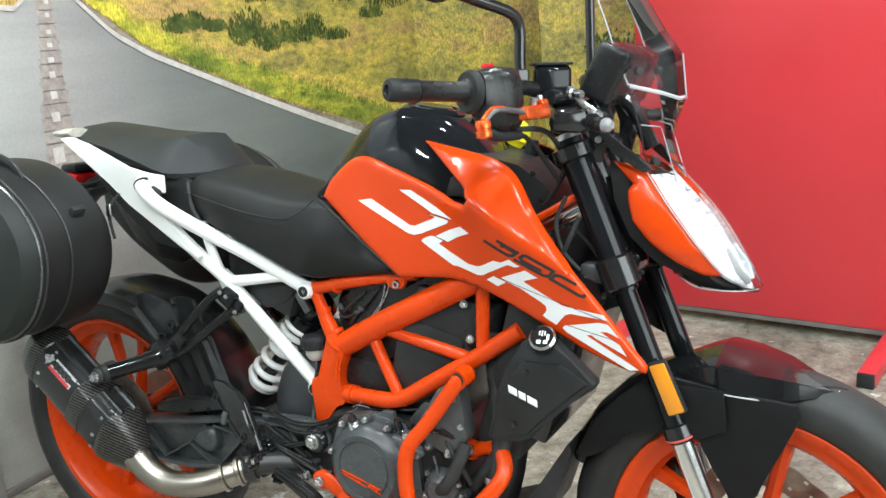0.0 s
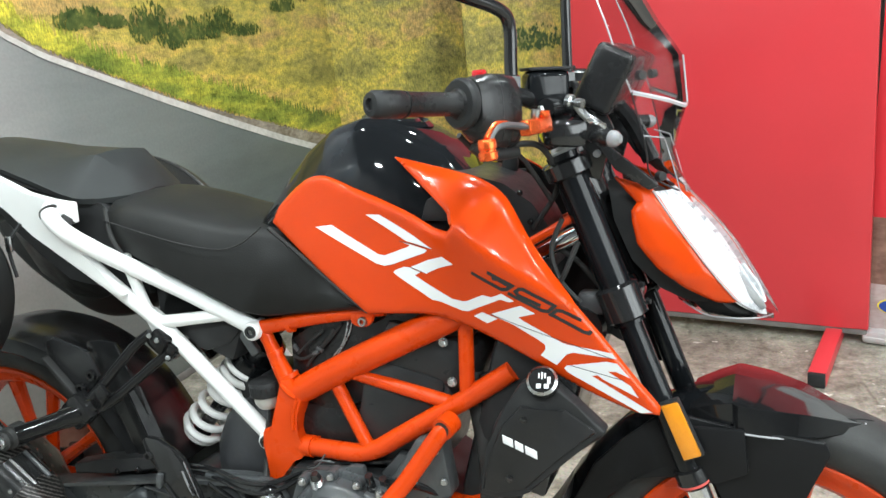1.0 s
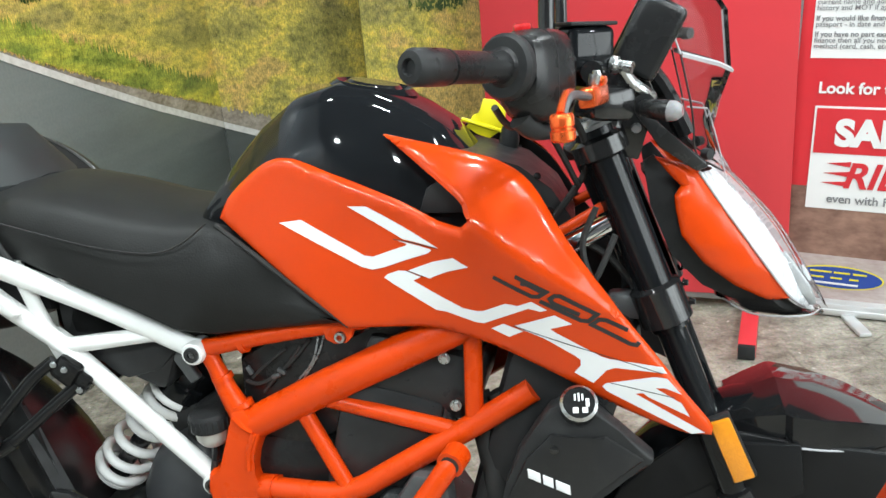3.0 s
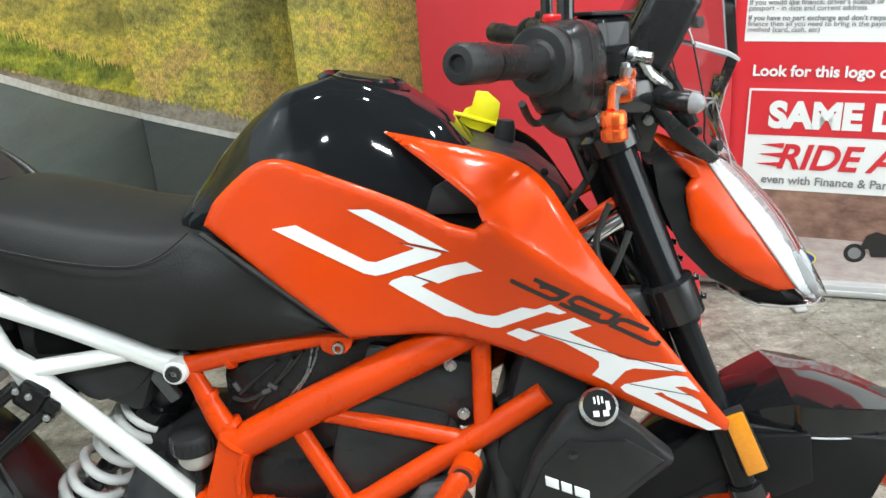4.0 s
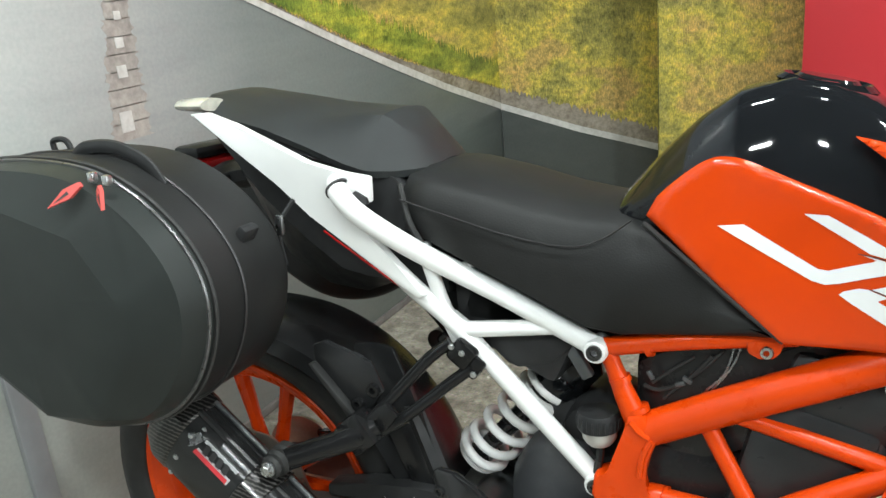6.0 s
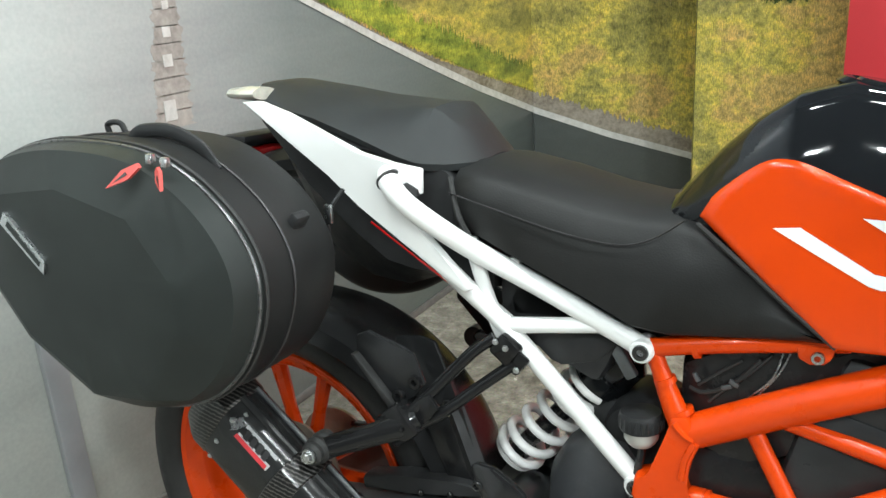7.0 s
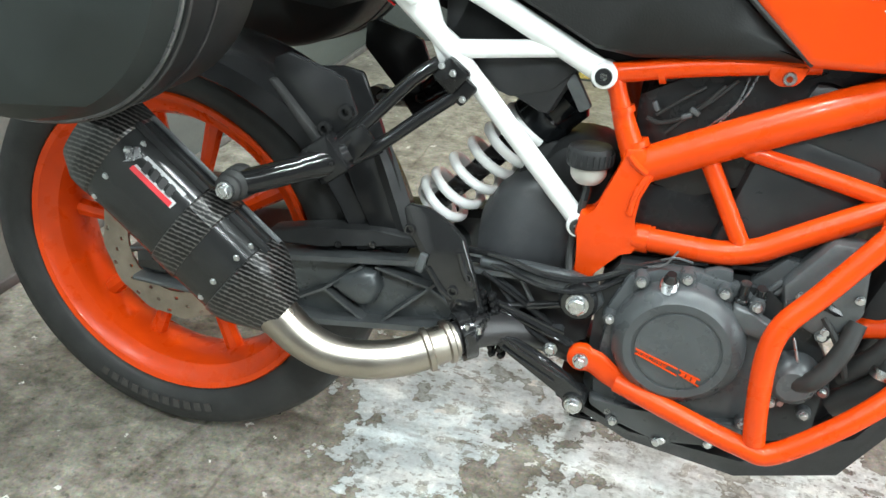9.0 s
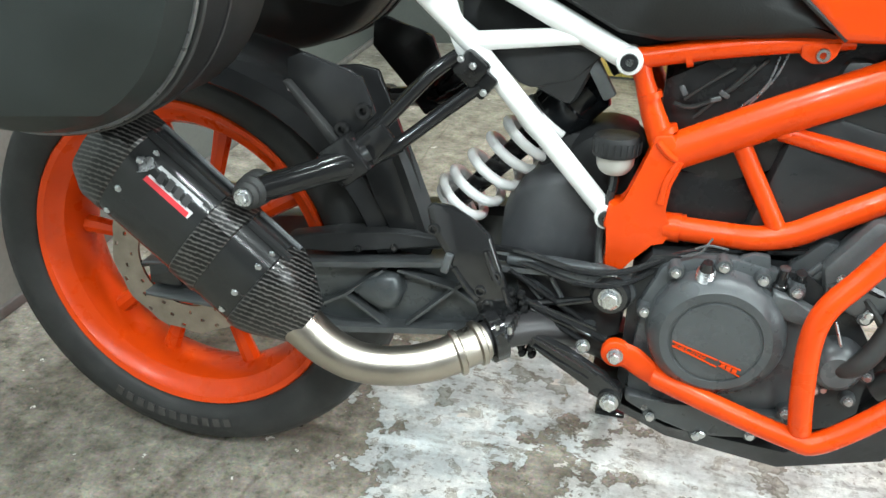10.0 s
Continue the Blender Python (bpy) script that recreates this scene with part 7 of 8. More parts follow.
for t, n in ((0.245, -0.034), (0.246, 0.008), (0.25, 0.052), (0.27, 0.065), (0.767, -0.03), (0.766, 0.007), (0.77, 0.052), (0.774, 0.066)):
    bolt(exh, tuple(on_muff(t, n, 0.0)), 0.0038, 0.0025)
lab = part("maker_plate", face_patch(((0.3, 0.0405), (0.49, 0.0405), (0.495, 0.0615), (0.31, 0.0615)), 0.0005, 0.0012), SILVER, exh, "small silver plate with red band")
part("red_band", face_patch(((0.298, 0.0407), (0.484, 0.0407), (0.482, 0.0465), (0.3, 0.0465)), 0.0016, 0.0005), RED_BOARD, lab)
for t in (0.33, 0.368, 0.405, 0.44):
    part("dark_bar", face_patch(((t, 0.0485), (t + 0.024, 0.0485), (t + 0.018, 0.0595), (t - 0.006, 0.0595)), 0.0016, 0.0005), DECAL_BLACK, lab)
part("badge", loft([[on_muff(0.27, 0.05 + 0.012 * math.sin(a) * (1.0 if math.cos(a) > 0 else 0.55), l) + ed * (0.007 * math.cos(a) + 0.006 * math.sin(2 * a)) for a in [k * math.pi / 4 for k in range(8)]] for l in (0.0025, 0.0)]), CHROME, exh, "small bright badge")
pipe = part("link_pipe", tube([(0.205, -0.226, 0.374), (0.232, -0.228, 0.351), (0.26, -0.229, 0.331), (0.297, -0.227, 0.3175), (0.343, -0.219, 0.3165), (0.383, -0.203, 0.3225), (0.411, -0.184, 0.3315), (0.432, -0.166, 0.338)], [0.029, 0.0262, 0.0245, 0.0238, 0.0238, 0.0238, 0.0238, 0.0238], 26, 6), STEEL, exh, "brushed stainless link pipe", 60)
for p, d in (((0.406, -0.188, 0.3295), (0.8, 0.5, 0.27)), ((0.426, -0.171, 0.3362), (0.8, 0.6, 0.25))):
    part("pipe_bead", lathe([(0.0245, -0.005), (0.028, -0.003), (0.028, 0.003), (0.0245, 0.005)], p, 28, d, True), STEEL, pipe)
part("clamp_ring", lathe([(0.024, -0.009), (0.031, -0.008), (0.031, 0.008), (0.024, 0.009)], (0.442, -0.157, 0.341), 24, (0.8, 0.6, 0.2), True), SATIN_BLACK, pipe, "black pipe clamp")
part("header_pipe", tube([(0.43, -0.168, 0.338), (0.466, -0.14, 0.346), (0.52, -0.1, 0.335), (0.6, -0.07, 0.3), (0.72, -0.04, 0.25), (0.88, -0.03, 0.27), (0.93, -0.02, 0.45)], 0.021, 14, 4), DECAL_BLACK, exh)

# ---- footrest hanger and pedals ----
hang = part("footrest_hanger", plate([(0.445, 0.424), (0.5, 0.424), (0.56, 0.427), (0.592, 0.42), (0.604, 0.395), (0.59, 0.37), (0.566, 0.368), (0.552, 0.384), (0.548, 0.404), (0.5, 0.41), (0.445, 0.411)], -0.138, -0.124, 0.004), ENGINE_GREY, bike, "black footrest hanger with brake pedal")
hang.location = (-0.001, 0.02, 0.007)
part("boss", lathe([(0, -0.012), (0.02, -0.012), (0.024, -0.006), (0.0225, -0.002), (0.025, 0.002), (0.025, 0.016), (0, 0.016)], (0.573, -0.138, 0.394), 26), SATIN_BLACK, hang)
bolt(hang, (0.573, -0.15, 0.394), 0.013, 0.012)
part("hanger_web", plate([(0.448, 0.415), (0.55, 0.408), (0.592, 0.37), (0.588, 0.33), (0.55, 0.312), (0.47, 0.338)], -0.118, -0.112, 0.003), DECAL_BLACK, hang, "dark recessed web")
for a, b, r in (((0.466, -0.14, 0.372), (0.574, -0.146, 0.336), 0.0048), ((0.45, -0.134, 0.405), (0.545, -0.136, 0.352), 0.0042), ((0.472, -0.134, 0.362), (0.56, -0.136, 0.385), 0.0042), ((0.49, -0.14, 0.355), (0.556, -0.144, 0.324), 0.004)):
    part("strut", tube([a, b], r, 8, 1), SATIN_BLACK, hang)
for a, b in (((0.5, -0.128, 0.4), (0.53, -0.13, 0.352)), ((0.46, -0.128, 0.4), (0.5, -0.13, 0.36))):
    part("fine_rib", tube([a, b], 0.003, 6, 1), CAST_GREY, hang)
bolt(hang, (0.5885, -0.17, 0.266), 0.0105, 0.011)
bolt(hang, (0.548, -0.145, 0.323), 0.0085, 0.01)
bolt(hang, (0.444, -0.145, 0.312), 0.006, 0.008, SATIN_BLACK)
part("low_boss", lathe([(0, -0.008), (0.014, -0.008), (0.016, 0.02), (0, 0.02)], (0.5885, -0.162, 0.266), 18), SATIN_BLACK, hang)
arm = part("brake_pedal_arm", plate([(0.474, 0.348), (0.53, 0.323), (0.578, 0.299), (0.597, 0.282), (0.6, 0.263), (0.59, 0.252), (0.577, 0.257), (0.566, 0.279), (0.5, 0.314), (0.474, 0.327)], -0.166, -0.152, 0.004), SATIN_BLACK, hang, "black brake pedal arm")
for a, b in (((0.485, 0.337), (0.57, 0.296)), ((0.49, 0.323), (0.56, 0.29))):
    part("arm_rib", tube([(a[0], -0.167, a[1]), (b[0], -0.167, b[1])], 0.0022, 6, 1), SATIN_BLACK, arm)
for a, b in (((0.478, 0.37), (0.562, 0.347)), ((0.48, 0.36), (0.556, 0.337)), ((0.513, 0.372), (0.553, 0.384))):
    part("web_rib", tube([(a[0], -0.143, a[1]), (b[0], -0.143, b[1])], 0.0026, 6, 1), SATIN_BLACK, hang)
peg = part("footpeg", tube([(0.467, -0.132, 0.345), (0.464, -0.165, 0.345), (0.458, -0.205, 0.345)], 0.008, 10, 2), SATIN_BLACK, hang, "toothed black footpeg")
for k in range(6):
    for dx in (-0.0075, 0.0075):
        part("tooth", lathe([(0, -0.006), (0.0035, -0.005), (0.004, 0.004), (0, 0.004)], (0.463 + dx - k * 0.001, -0.148 - k * 0.0095, 0.356), 8, (0, 0, -1)), CHROME if k == 5 else SATIN_BLACK, peg)
for k in range(10):
    for dx in (-0.006, 0.006):
        part("link", lathe([(0, -0.007), (0.003, -0.0065), (0.0054, -0.002), (0.0058, 0.004), (0, 0.004)], (0.462 + dx + 0.0022 * k, -0.15, 0.381 - 0.0088 * k), 10), TUBE_BLACK, hang)
rearpeg = part("pillion_peg_plate", plate([(0.349, 0.489), (0.357, 0.496), (0.381, 0.494), (0.41, 0.478), (0.428, 0.462), (0.447, 0.409), (0.461, 0.37), (0.469, 0.323), (0.456, 0.314), (0.444, 0.318), (0.428, 0.347), (0.41, 0.391), (0.383, 0.417), (0.356, 0.461)], -0.144, -0.132, 0.004), SATIN_BLACK, bike, "black folding pillion footrest plate")
for pts, r in (([(0.386, -0.145, 0.418), (0.405, -0.146, 0.392), (0.419, -0.146, 0.382)], 0.0035), ([(0.424, -0.145, 0.445), (0.433, -0.146, 0.42), (0.442, -0.146, 0.404)], 0.0035), ([(0.448, -0.145, 0.4), (0.458, -0.146, 0.372)], 0.003), ([(0.43, -0.145, 0.35), (0.446, -0.146, 0.32)], 0.003)):
    part("ridge", tube(pts, r, 6, 2), SATIN_BLACK, rearpeg)
part("stop_block", block((0.378, -0.147, 0.424), (0.01, 0.008, 0.026), 0.002, pose(0, 0, 0, 0, 15, 0)), CAST_GREY, rearpeg)
for p in ((0.36, -0.145, 0.464), (0.437, -0.145, 0.414), (0.42, -0.145, 0.392), (0.445, -0.145, 0.345), (0.43, -0.145, 0.374)):
    part("socket_screw", lathe([(0, 0.0), (0.004, 0.001), (0.0045, -0.003), (0.0065, -0.003), (0.0075, 0.002), (0, 0.002)], p, 16), SATIN_BLACK, rearpeg)
part("side_stand", tube([(0.62, 0.1, 0.26), (0.6, 0.17, 0.14), (0.59, 0.2185, 0.024)], 0.011, 10, 2), SATIN_BLACK, bike, "black side stand")
part("stand_foot", block((0.59, 0.219, 0.02), (0.05, 0.04, 0.008), 0.003, pose(0, 0, 0, 4.5, 0, 0)), SATIN_BLACK, bike)


# ---- fork ----
FT, FB = Vector((1.047, 0, 0.9216)), Vector((1.279, 0, 0.2796))
fd = (FB - FT).normalized()


def on_fork(z, y):
    t = (z - 0.0134 - FT.z) / (FB.z - FT.z)
    p = FT.lerp(FB, t)
    return Vector((p.x, y, p.z))


fork = part("front_fork", tube([(1.03, 0.015, 0.96), (1.11, 0.015, 0.745)], 0.02, 16, 1), SATIN_BLACK, bike, "black upside-down front fork")
for s, y in ((-1, -0.061), (1, 0.091)):
    leg = part("fork_leg", join_bm(tube([on_fork(0.935, y), on_fork(0.71, y)], 0.0215, 22, 1), tube([on_fork(0.715, y), on_fork(0.5, y)], 0.0165, 22, 1)), GLOSS_BLACK, fork, "black anodised fork leg")
    part("stanchion", tube([on_fork(0.505, y), on_fork(0.31, y)], 0.0165, 22, 1), STANCHION, leg, "polished stanchion")
    part("dust_seal", lathe([(0.0165, -0.016), (0.0215, -0.014), (0.0225, 0.006), (0.0185, 0.012)], on_fork(0.498, y), 24, fd, True), SATIN_BLACK, leg)
    part("seal_mark", lathe([(0.021, 0.005), (0.0232, 0.005), (0.0232, 0.008), (0.021, 0.008)], on_fork(0.499, y), 24, fd, True), RED_PULL, leg, "red band on the seal")
    part("fork_cap", lathe([(0, -0.009), (0.012, -0.009), (0.0125, -0.005), (0.019, -0.004), (0.0205, 0.0), (0, 0.0)], on_fork(0.935, y), 24, fd), SILVER, leg, "silver fork cap")
    part("axle_clamp", block(on_fork(0.3, y), (0.05, 0.04, 0.07), 0.01, pose(0, 0, 0, 0, -20, 0)), SATIN_BLACK, leg)
    for z, h, r in ((0.915, 0.026, 0.03), (0.738, 0.05, 0.029)):
        part("clamp_collar", lathe([(0.0215, -h / 2), (r, -h / 2 + 0.004), (r, h / 2 - 0.004), (0.0215, h / 2)], on_fork(z, y), 26, fd, True), SATIN_BLACK, fork)
    for z in (0.728, 0.75):
        bolt(fork, on_fork(z, y) + Vector((0.028, -0.006 * s, 0.01)), 0.0045, 0.006, SATIN_BLACK, pose(0, 0, 0, 0, 0, 75))
for z, h in ((0.915, 0.022), (0.738, 0.04)):
    p, q = on_fork(z, -0.061), on_fork(z, 0.091)
    part("triple_clamp", block(((p.x + q.x) / 2 - 0.012, 0.015, (p.z + q.z) / 2), (0.06, 0.12, h), 0.008, pose(0, 0, 0, 0, -20, 0)), SATIN_BLACK, fork)
part("steering_stop", block((1.085, -0.05, 0.72), (0.05, 0.03, 0.03), 0.006), CAST_GREY, fork)
refl = part("side_reflector", plate([(1.169, 0.592), (1.19, 0.5995), (1.219, 0.529), (1.197, 0.52)], -0.09, -0.081, 0.002), AMBER, fork, "amber side reflector")
part("reflector_frame", plate([(1.166, 0.594), (1.19, 0.6035), (1.2225, 0.528), (1.197, 0.516)], -0.085, -0.074, 0.002), PLASTIC, refl)
for k, pts in enumerate(([(1.02, -0.07, 0.74), (1.05, -0.085, 0.69), (1.075, -0.08, 0.66)], [(1.0, -0.06, 0.8), (1.04, -0.075, 0.72), (1.07, -0.07, 0.7)], [(1.02, -0.05, 0.8), (1.06, -0.06, 0.78), (1.09, -0.05, 0.74)], [(0.98, -0.06, 0.72), (1.03, -0.07, 0.68), (1.06, -0.06, 0.64)])):
    part("cable", tube(pts, 0.004, 7, 4), RUBBER, bike, "black cable")
part("horn", lathe([(0, -0.015), (0.03, -0.015), (0.036, -0.006), (0.034, 0.01), (0, 0.012)], (1.06, -0.055, 0.685), 28, (-0.2, 1, 0)), SATIN_BLACK, bike, "round black horn")
part("connector", block((1.035, -0.088, 0.705), (0.03, 0.014, 0.014), 0.003, pose(0, 0, 0, 0, 30, 0)), CHROME, bike, "bright wiring connector")
part("steel_rail", tube([(0.97, -0.07, 0.77), (1.072, -0.058, 0.82)], 0.0115, 14, 1), STANCHION, bike, "bright frame rail")
for pts in ([(1.05, -0.085, 0.84), (1.035, -0.09, 0.8), (1.045, -0.092, 0.76), (1.07, -0.09, 0.73)], [(1.07, -0.088, 0.81), (1.055, -0.093, 0.775), (1.04, -0.092, 0.74), (1.05, -0.09, 0.7)], [(1.01, -0.08, 0.76), (1.03, -0.088, 0.735), (1.06, -0.088, 0.725)]):
    part("cable", tube(pts, 0.0035, 8, 5), RUBBER, bike, "black cable")

# ---- front mudguard ----
MG = (1.3, 0.018, 0.29)


def guard(a, k):
    """Cross-section of the mudguard at an angle: crest, shoulders, skirt."""
    ra = radians(a)
    w = 0.064 * k
    prof = [(0.28, -w), (0.29, -w * 0.97), (0.301, -w * 0.72), (0.309, -w * 0.3), (0.311, 0), (0.309, w * 0.3), (0.301, w * 0.72), (0.29, w * 0.97), (0.28, w)]
    ring = [(MG[0] + r * math.cos(ra), MG[1] + y, MG[2] + r * math.sin(ra)) for r, y in prof]
    return ring + [(MG[0] + (r - 0.003) * math.cos(ra), MG[1] + y * 0.96, MG[2] + (r - 0.003) * math.sin(ra)) for r, y in prof[::-1]]


fender = part("front_mudguard", loft([guard(a, k) for a, k in ((157, 0.86), (150, 0.95), (140, 1.0), (128, 1.0), (118, 0.98), (108, 0.94), (100, 0.88))]), GLOSS_BLACK, bike, "gloss black front mudguard", 40)
# pointed beak with raised centre
SKIRT_BLACK = surface("mudguard_matt_plastic", (0.0105, 0.0108, 0.0115), 0.38, 0, 0.2, 10, 0.04, 600, spec=0.14)
BEAK_BLACK = surface("mudguard_black_plastic", (0.0095, 0.0098, 0.0105), 0.07, 0, 0.2, 8, 0.01, 500, coat=0.12, spec=0.42)
# stations: x, crest z, crest y, ridge half width and z, lower half width and z
BEAK = ((1.2, 0.58, 0.02, 0.058, 0.572, 0.06, 0.55), (1.228, 0.5925, 0.022, 0.068, 0.5825, 0.07, 0.553), (1.255, 0.6025, 0.024, 0.078, 0.5895, 0.079, 0.562), (1.262, 0.601, 0.024, 0.083, 0.5885, 0.086, 0.554),
        (1.3, 0.594, 0.021, 0.078, 0.584, 0.081, 0.551), (1.345, 0.581, 0.015, 0.06, 0.576, 0.065, 0.5475), (1.385, 0.5655, 0.007, 0.032, 0.564, 0.036, 0.5485), (1.412, 0.5545, 0.0, 0.004, 0.5542, 0.005, 0.551))


def beak_ring(x, zc, yc, wr, zr, wl, zl):
    half = [(0.0, zc), (0.3 * wr, zc - 0.27 * (zc - zr)), (wr * 0.97, zr + 0.0008), (wr, zr), (wl, zl)]
    out = [(x, yc - w, z) for w, z in half[::-1]] + [(x, yc + w, z) for w, z in half[1:]]
    return out + [(a, yc + (b - yc) * 0.93, c - 0.004) for a, b, c in out[::-1]]


part("beak", loft([beak_ring(*b) for b in BEAK]), BEAK_BLACK, fender, "pointed gloss black beak", 14)
for s in (-1, 1):
    part("beak_edge", tube([(1.266, 0.024 + s * 0.087, 0.553), (1.3, 0.021 + s * 0.082, 0.55), (1.345, 0.015 + s * 0.066, 0.5465)], 0.0014, 6, 3), EDGE_CLEAR, fender, "bright lower edge")
part("beak_nose", tube([(1.4125, -0.001, 0.5525), (1.4155, -0.0015, 0.5525)], 0.003, 8, 1), EDGE_CLEAR, fender)
part("skirt", plate([(1.152, 0.562), (1.112, 0.527), (1.071, 0.487), (1.036, 0.419), (1.06, 0.418), (1.088, 0.433), (1.125, 0.472), (1.145, 0.4775), (1.172, 0.476), (1.205, 0.482), (1.234, 0.478), (1.252, 0.432), (1.2745, 0.389), (1.29, 0.385), (1.314, 0.399), (1.325, 0.437), (1.347, 0.475), (1.372, 0.53), (1.366, 0.548), (1.274, 0.556), (1.2, 0.57)], -0.056, -0.05, 0.003, lambda x, z: 0.05 * max(0.0, 1.13 - x) - 0.06 * max(0.0, z - 0.5) + 0.04 * max(0.0, 0.45 - z)), SKIRT_BLACK, fender)
part("bracket", plate([(1.19, 0.56), (1.27, 0.56), (1.275, 0.5), (1.236, 0.482), (1.205, 0.486)], -0.07, -0.062, 0.003), SKIRT_BLACK, fender)
part("front_caliper", block((1.19, 0.09, 0.34), (0.06, 0.06, 0.11), 0.012, pose(0, 0, 0, 0, -20, 0)), SATIN_BLACK, bike, "black front brake caliper")

# ---- headlamp ----
POD_GREY = surface("led_pod_grey", (0.5, 0.51, 0.52), 0.25, 0.4, 0.1, 40, 0.0)
HY = 0.022
# rows from brow to chin: edge x, z; centre x, z; half width
LAMP = [(1.16, 0.868, 1.184, 0.865, 0.064), (1.187, 0.827, 1.217, 0.83, 0.07), (1.212, 0.791, 1.245, 0.795, 0.071), (1.235, 0.757, 1.268, 0.757, 0.065), (1.262, 0.719, 1.29, 0.716, 0.047), (1.284, 0.698, 1.3015, 0.692, 0.016)]


def lamp_rows(back=0.0, shrink=1.0, groove=0.0, n=15):
    """Splined cross rows of the lamp's bowed face, set back by some millimetres."""
    rows = []
    upper = spline([(r[0], r[1], r[4]) for r in LAMP], 6)
    middle = spline([(r[2], r[3], 0) for r in LAMP], 6)
    for e, c in zip(upper, middle):
        row = []
        for k in range(n):
            u = -1 + 2 * k / (n - 1)
            f = abs(u) ** 1.9
            row.append((c.x + (e.x - c.x) * f - back - groove * math.exp(-(u / 0.16) ** 2), HY + u * e.z * shrink, c.y + (e.y - c.y) * f - back * 0.5))
        rows.append(row)
    return rows


lamp = part("headlamp", loft([r + [(r[-1][0] - 0.045, HY + 0.03, r[-1][2] + 0.005), (r[0][0] - 0.045, HY - 0.03, r[0][2] + 0.005)] for r in lamp_rows(0.016, 0.95)]), PLASTIC, bike, "split LED headlamp in an orange mask")
part("reflector", loft(lamp_rows(0.004, 0.985, 0.006), closed=False), LENS_INNER, lamp, "bright white reflector", 40)
part("lens", loft([[(x + 0.009 * (1 - ((k - 7) / 7) ** 4), y, z) for k, (x, y, z) in enumerate(r)] for r in lamp_rows()], closed=False), LENS, lamp, "clear lens", 60).visible_shadow = False
for s in (-1, 1):
    edge = [Vector(r[0 if s < 0 else -1]) for r in lamp_rows()][::2]
    part("lens_rim", tube([p + Vector((-0.001, 0, 0)) for p in edge], 0.0013, 8, 2), EDGE_CLEAR, lamp, "pale lens rim")
    pocket = [(x, HY + s * (0.012 + 0.1 * w), z) for (x, z), w in zip(((1.262, 0.752), (1.28, 0.722), (1.2915, 0.7015)), (0.1, 0.12, 0.02))]
    part("pocket", tube(pocket, [0.0045, 0.007, 0.004], 8, 3, 0.5), POD_GREY, lamp, "grey recess of the lower lamp")


for k, (x, z, w) in enumerate(((1.206, 0.835, 0.03), (1.22, 0.817, 0.034), (1.234, 0.798, 0.034), (1.247, 0.778, 0.032), (1.259, 0.757, 0.028))):
    pod = part("led_pod", block((x - 0.0085, HY, z), (0.008, w * 0.9, 0.012), 0.003, pose(0, 0, 0, 0, 33, 0)), POD_GREY, lamp, "grey LED unit")
    for s in (-1, 1):
        part("led_lens", lathe([(0, -0.002), (0.003, -0.0015), (0.0042, 0.001), (0, 0.001)], (x - 0.0042, HY + s * w * 0.27, z + 0.0025), 12, (-0.84, 0, -0.54)), LENS_GREY, pod)


def lamp_w(z):
    zs = [r[1] for r in LAMP][::-1]
    return float(np.interp(z, zs, [r[4] for r in LAMP][::-1]))


CHEEK = [(1.112, 0.887), (1.13, 0.882), (1.158, 0.869)] + [(p.x, p.y) for p in spline([(r[0], r[1], 0) for r in LAMP[:5]], 3)][1:] + [(1.266, 0.7155), (1.25, 0.715), (1.235, 0.718), (1.198, 0.739), (1.164, 0.768), (1.14, 0.801), (1.134, 0.83), (1.133, 0.844), (1.14, 0.854), (1.127, 0.868)]
for s in (-1, 1):
    def side(x, z):
        front = float(np.interp(z, [0.7, 0.72, 0.757, 0.79, 0.826, 0.868], [1.278, 1.262, 1.235, 1.212, 1.187, 1.16]))
        return -lamp_w(z) - 0.012 * math.sin(min(1.0, max(0.0, (front - x) / 0.05)) * 1.6)
    bm = skin(CHEEK, side, 0.006, 5, edge=0.004, cell=0.007)
    under_b = skin([(1.112, 0.887), (1.127, 0.868), (1.14, 0.854), (1.134, 0.83), (1.14, 0.801), (1.164, 0.768), (1.198, 0.739), (1.235, 0.718), (1.25, 0.712), (1.2, 0.716), (1.165, 0.735), (1.13, 0.775), (1.108, 0.83), (1.1, 0.88)], lambda x, z: 0.8 * side(x, z) + 0.004, 0.006, 4)
    for q in (bm, under_b):
        if s > 0:
            bmesh.ops.scale(q, vec=(1, -1, 1), verts=q.verts[:])
        for v in q.verts:
            v.co.y += HY
    part("mask", bm, ORANGE, lamp, "orange headlamp mask", 45)
    part("lamp_side", under_b, PLASTIC, lamp)
part("chin", loft([[(x, HY - w, z), (x, HY + w, z), (x, HY + w * 0.8, z - 0.004), (x, HY - w * 0.8, z - 0.004)] for x, z, w in ((1.183, 0.716, 0.02), (1.219, 0.7, 0.036), (1.254, 0.696, 0.04), (1.285, 0.694, 0.03), (1.304, 0.691, 0.012))]), SCREEN, lamp, "clear chin edge")
part("chin_edge", tube([(1.19, HY - 0.024, 0.711), (1.219, HY - 0.036, 0.697), (1.254, HY - 0.04, 0.694), (1.285, HY - 0.028, 0.692), (1.303, HY, 0.69)], 0.0011, 6, 4), EDGE_CLEAR, lamp)

# ---- flyscreen ----
ROWS_S = [(0.858, 1.2, 1.188, 0.03), (0.882, 1.186, 1.157, 0.058), (0.912, 1.178, 1.153, 0.066), (0.94, 1.184, 1.149, 0.074), (0.972, 1.195, 1.138, 0.08), (1.036, 1.19, 1.122, 0.083), (1.08, 1.161, 1.108, 0.081), (1.14, 1.128, 1.085, 0.074), (1.18, 1.108, 1.069, 0.062), (1.215, 1.088, 1.056, 0.045)]


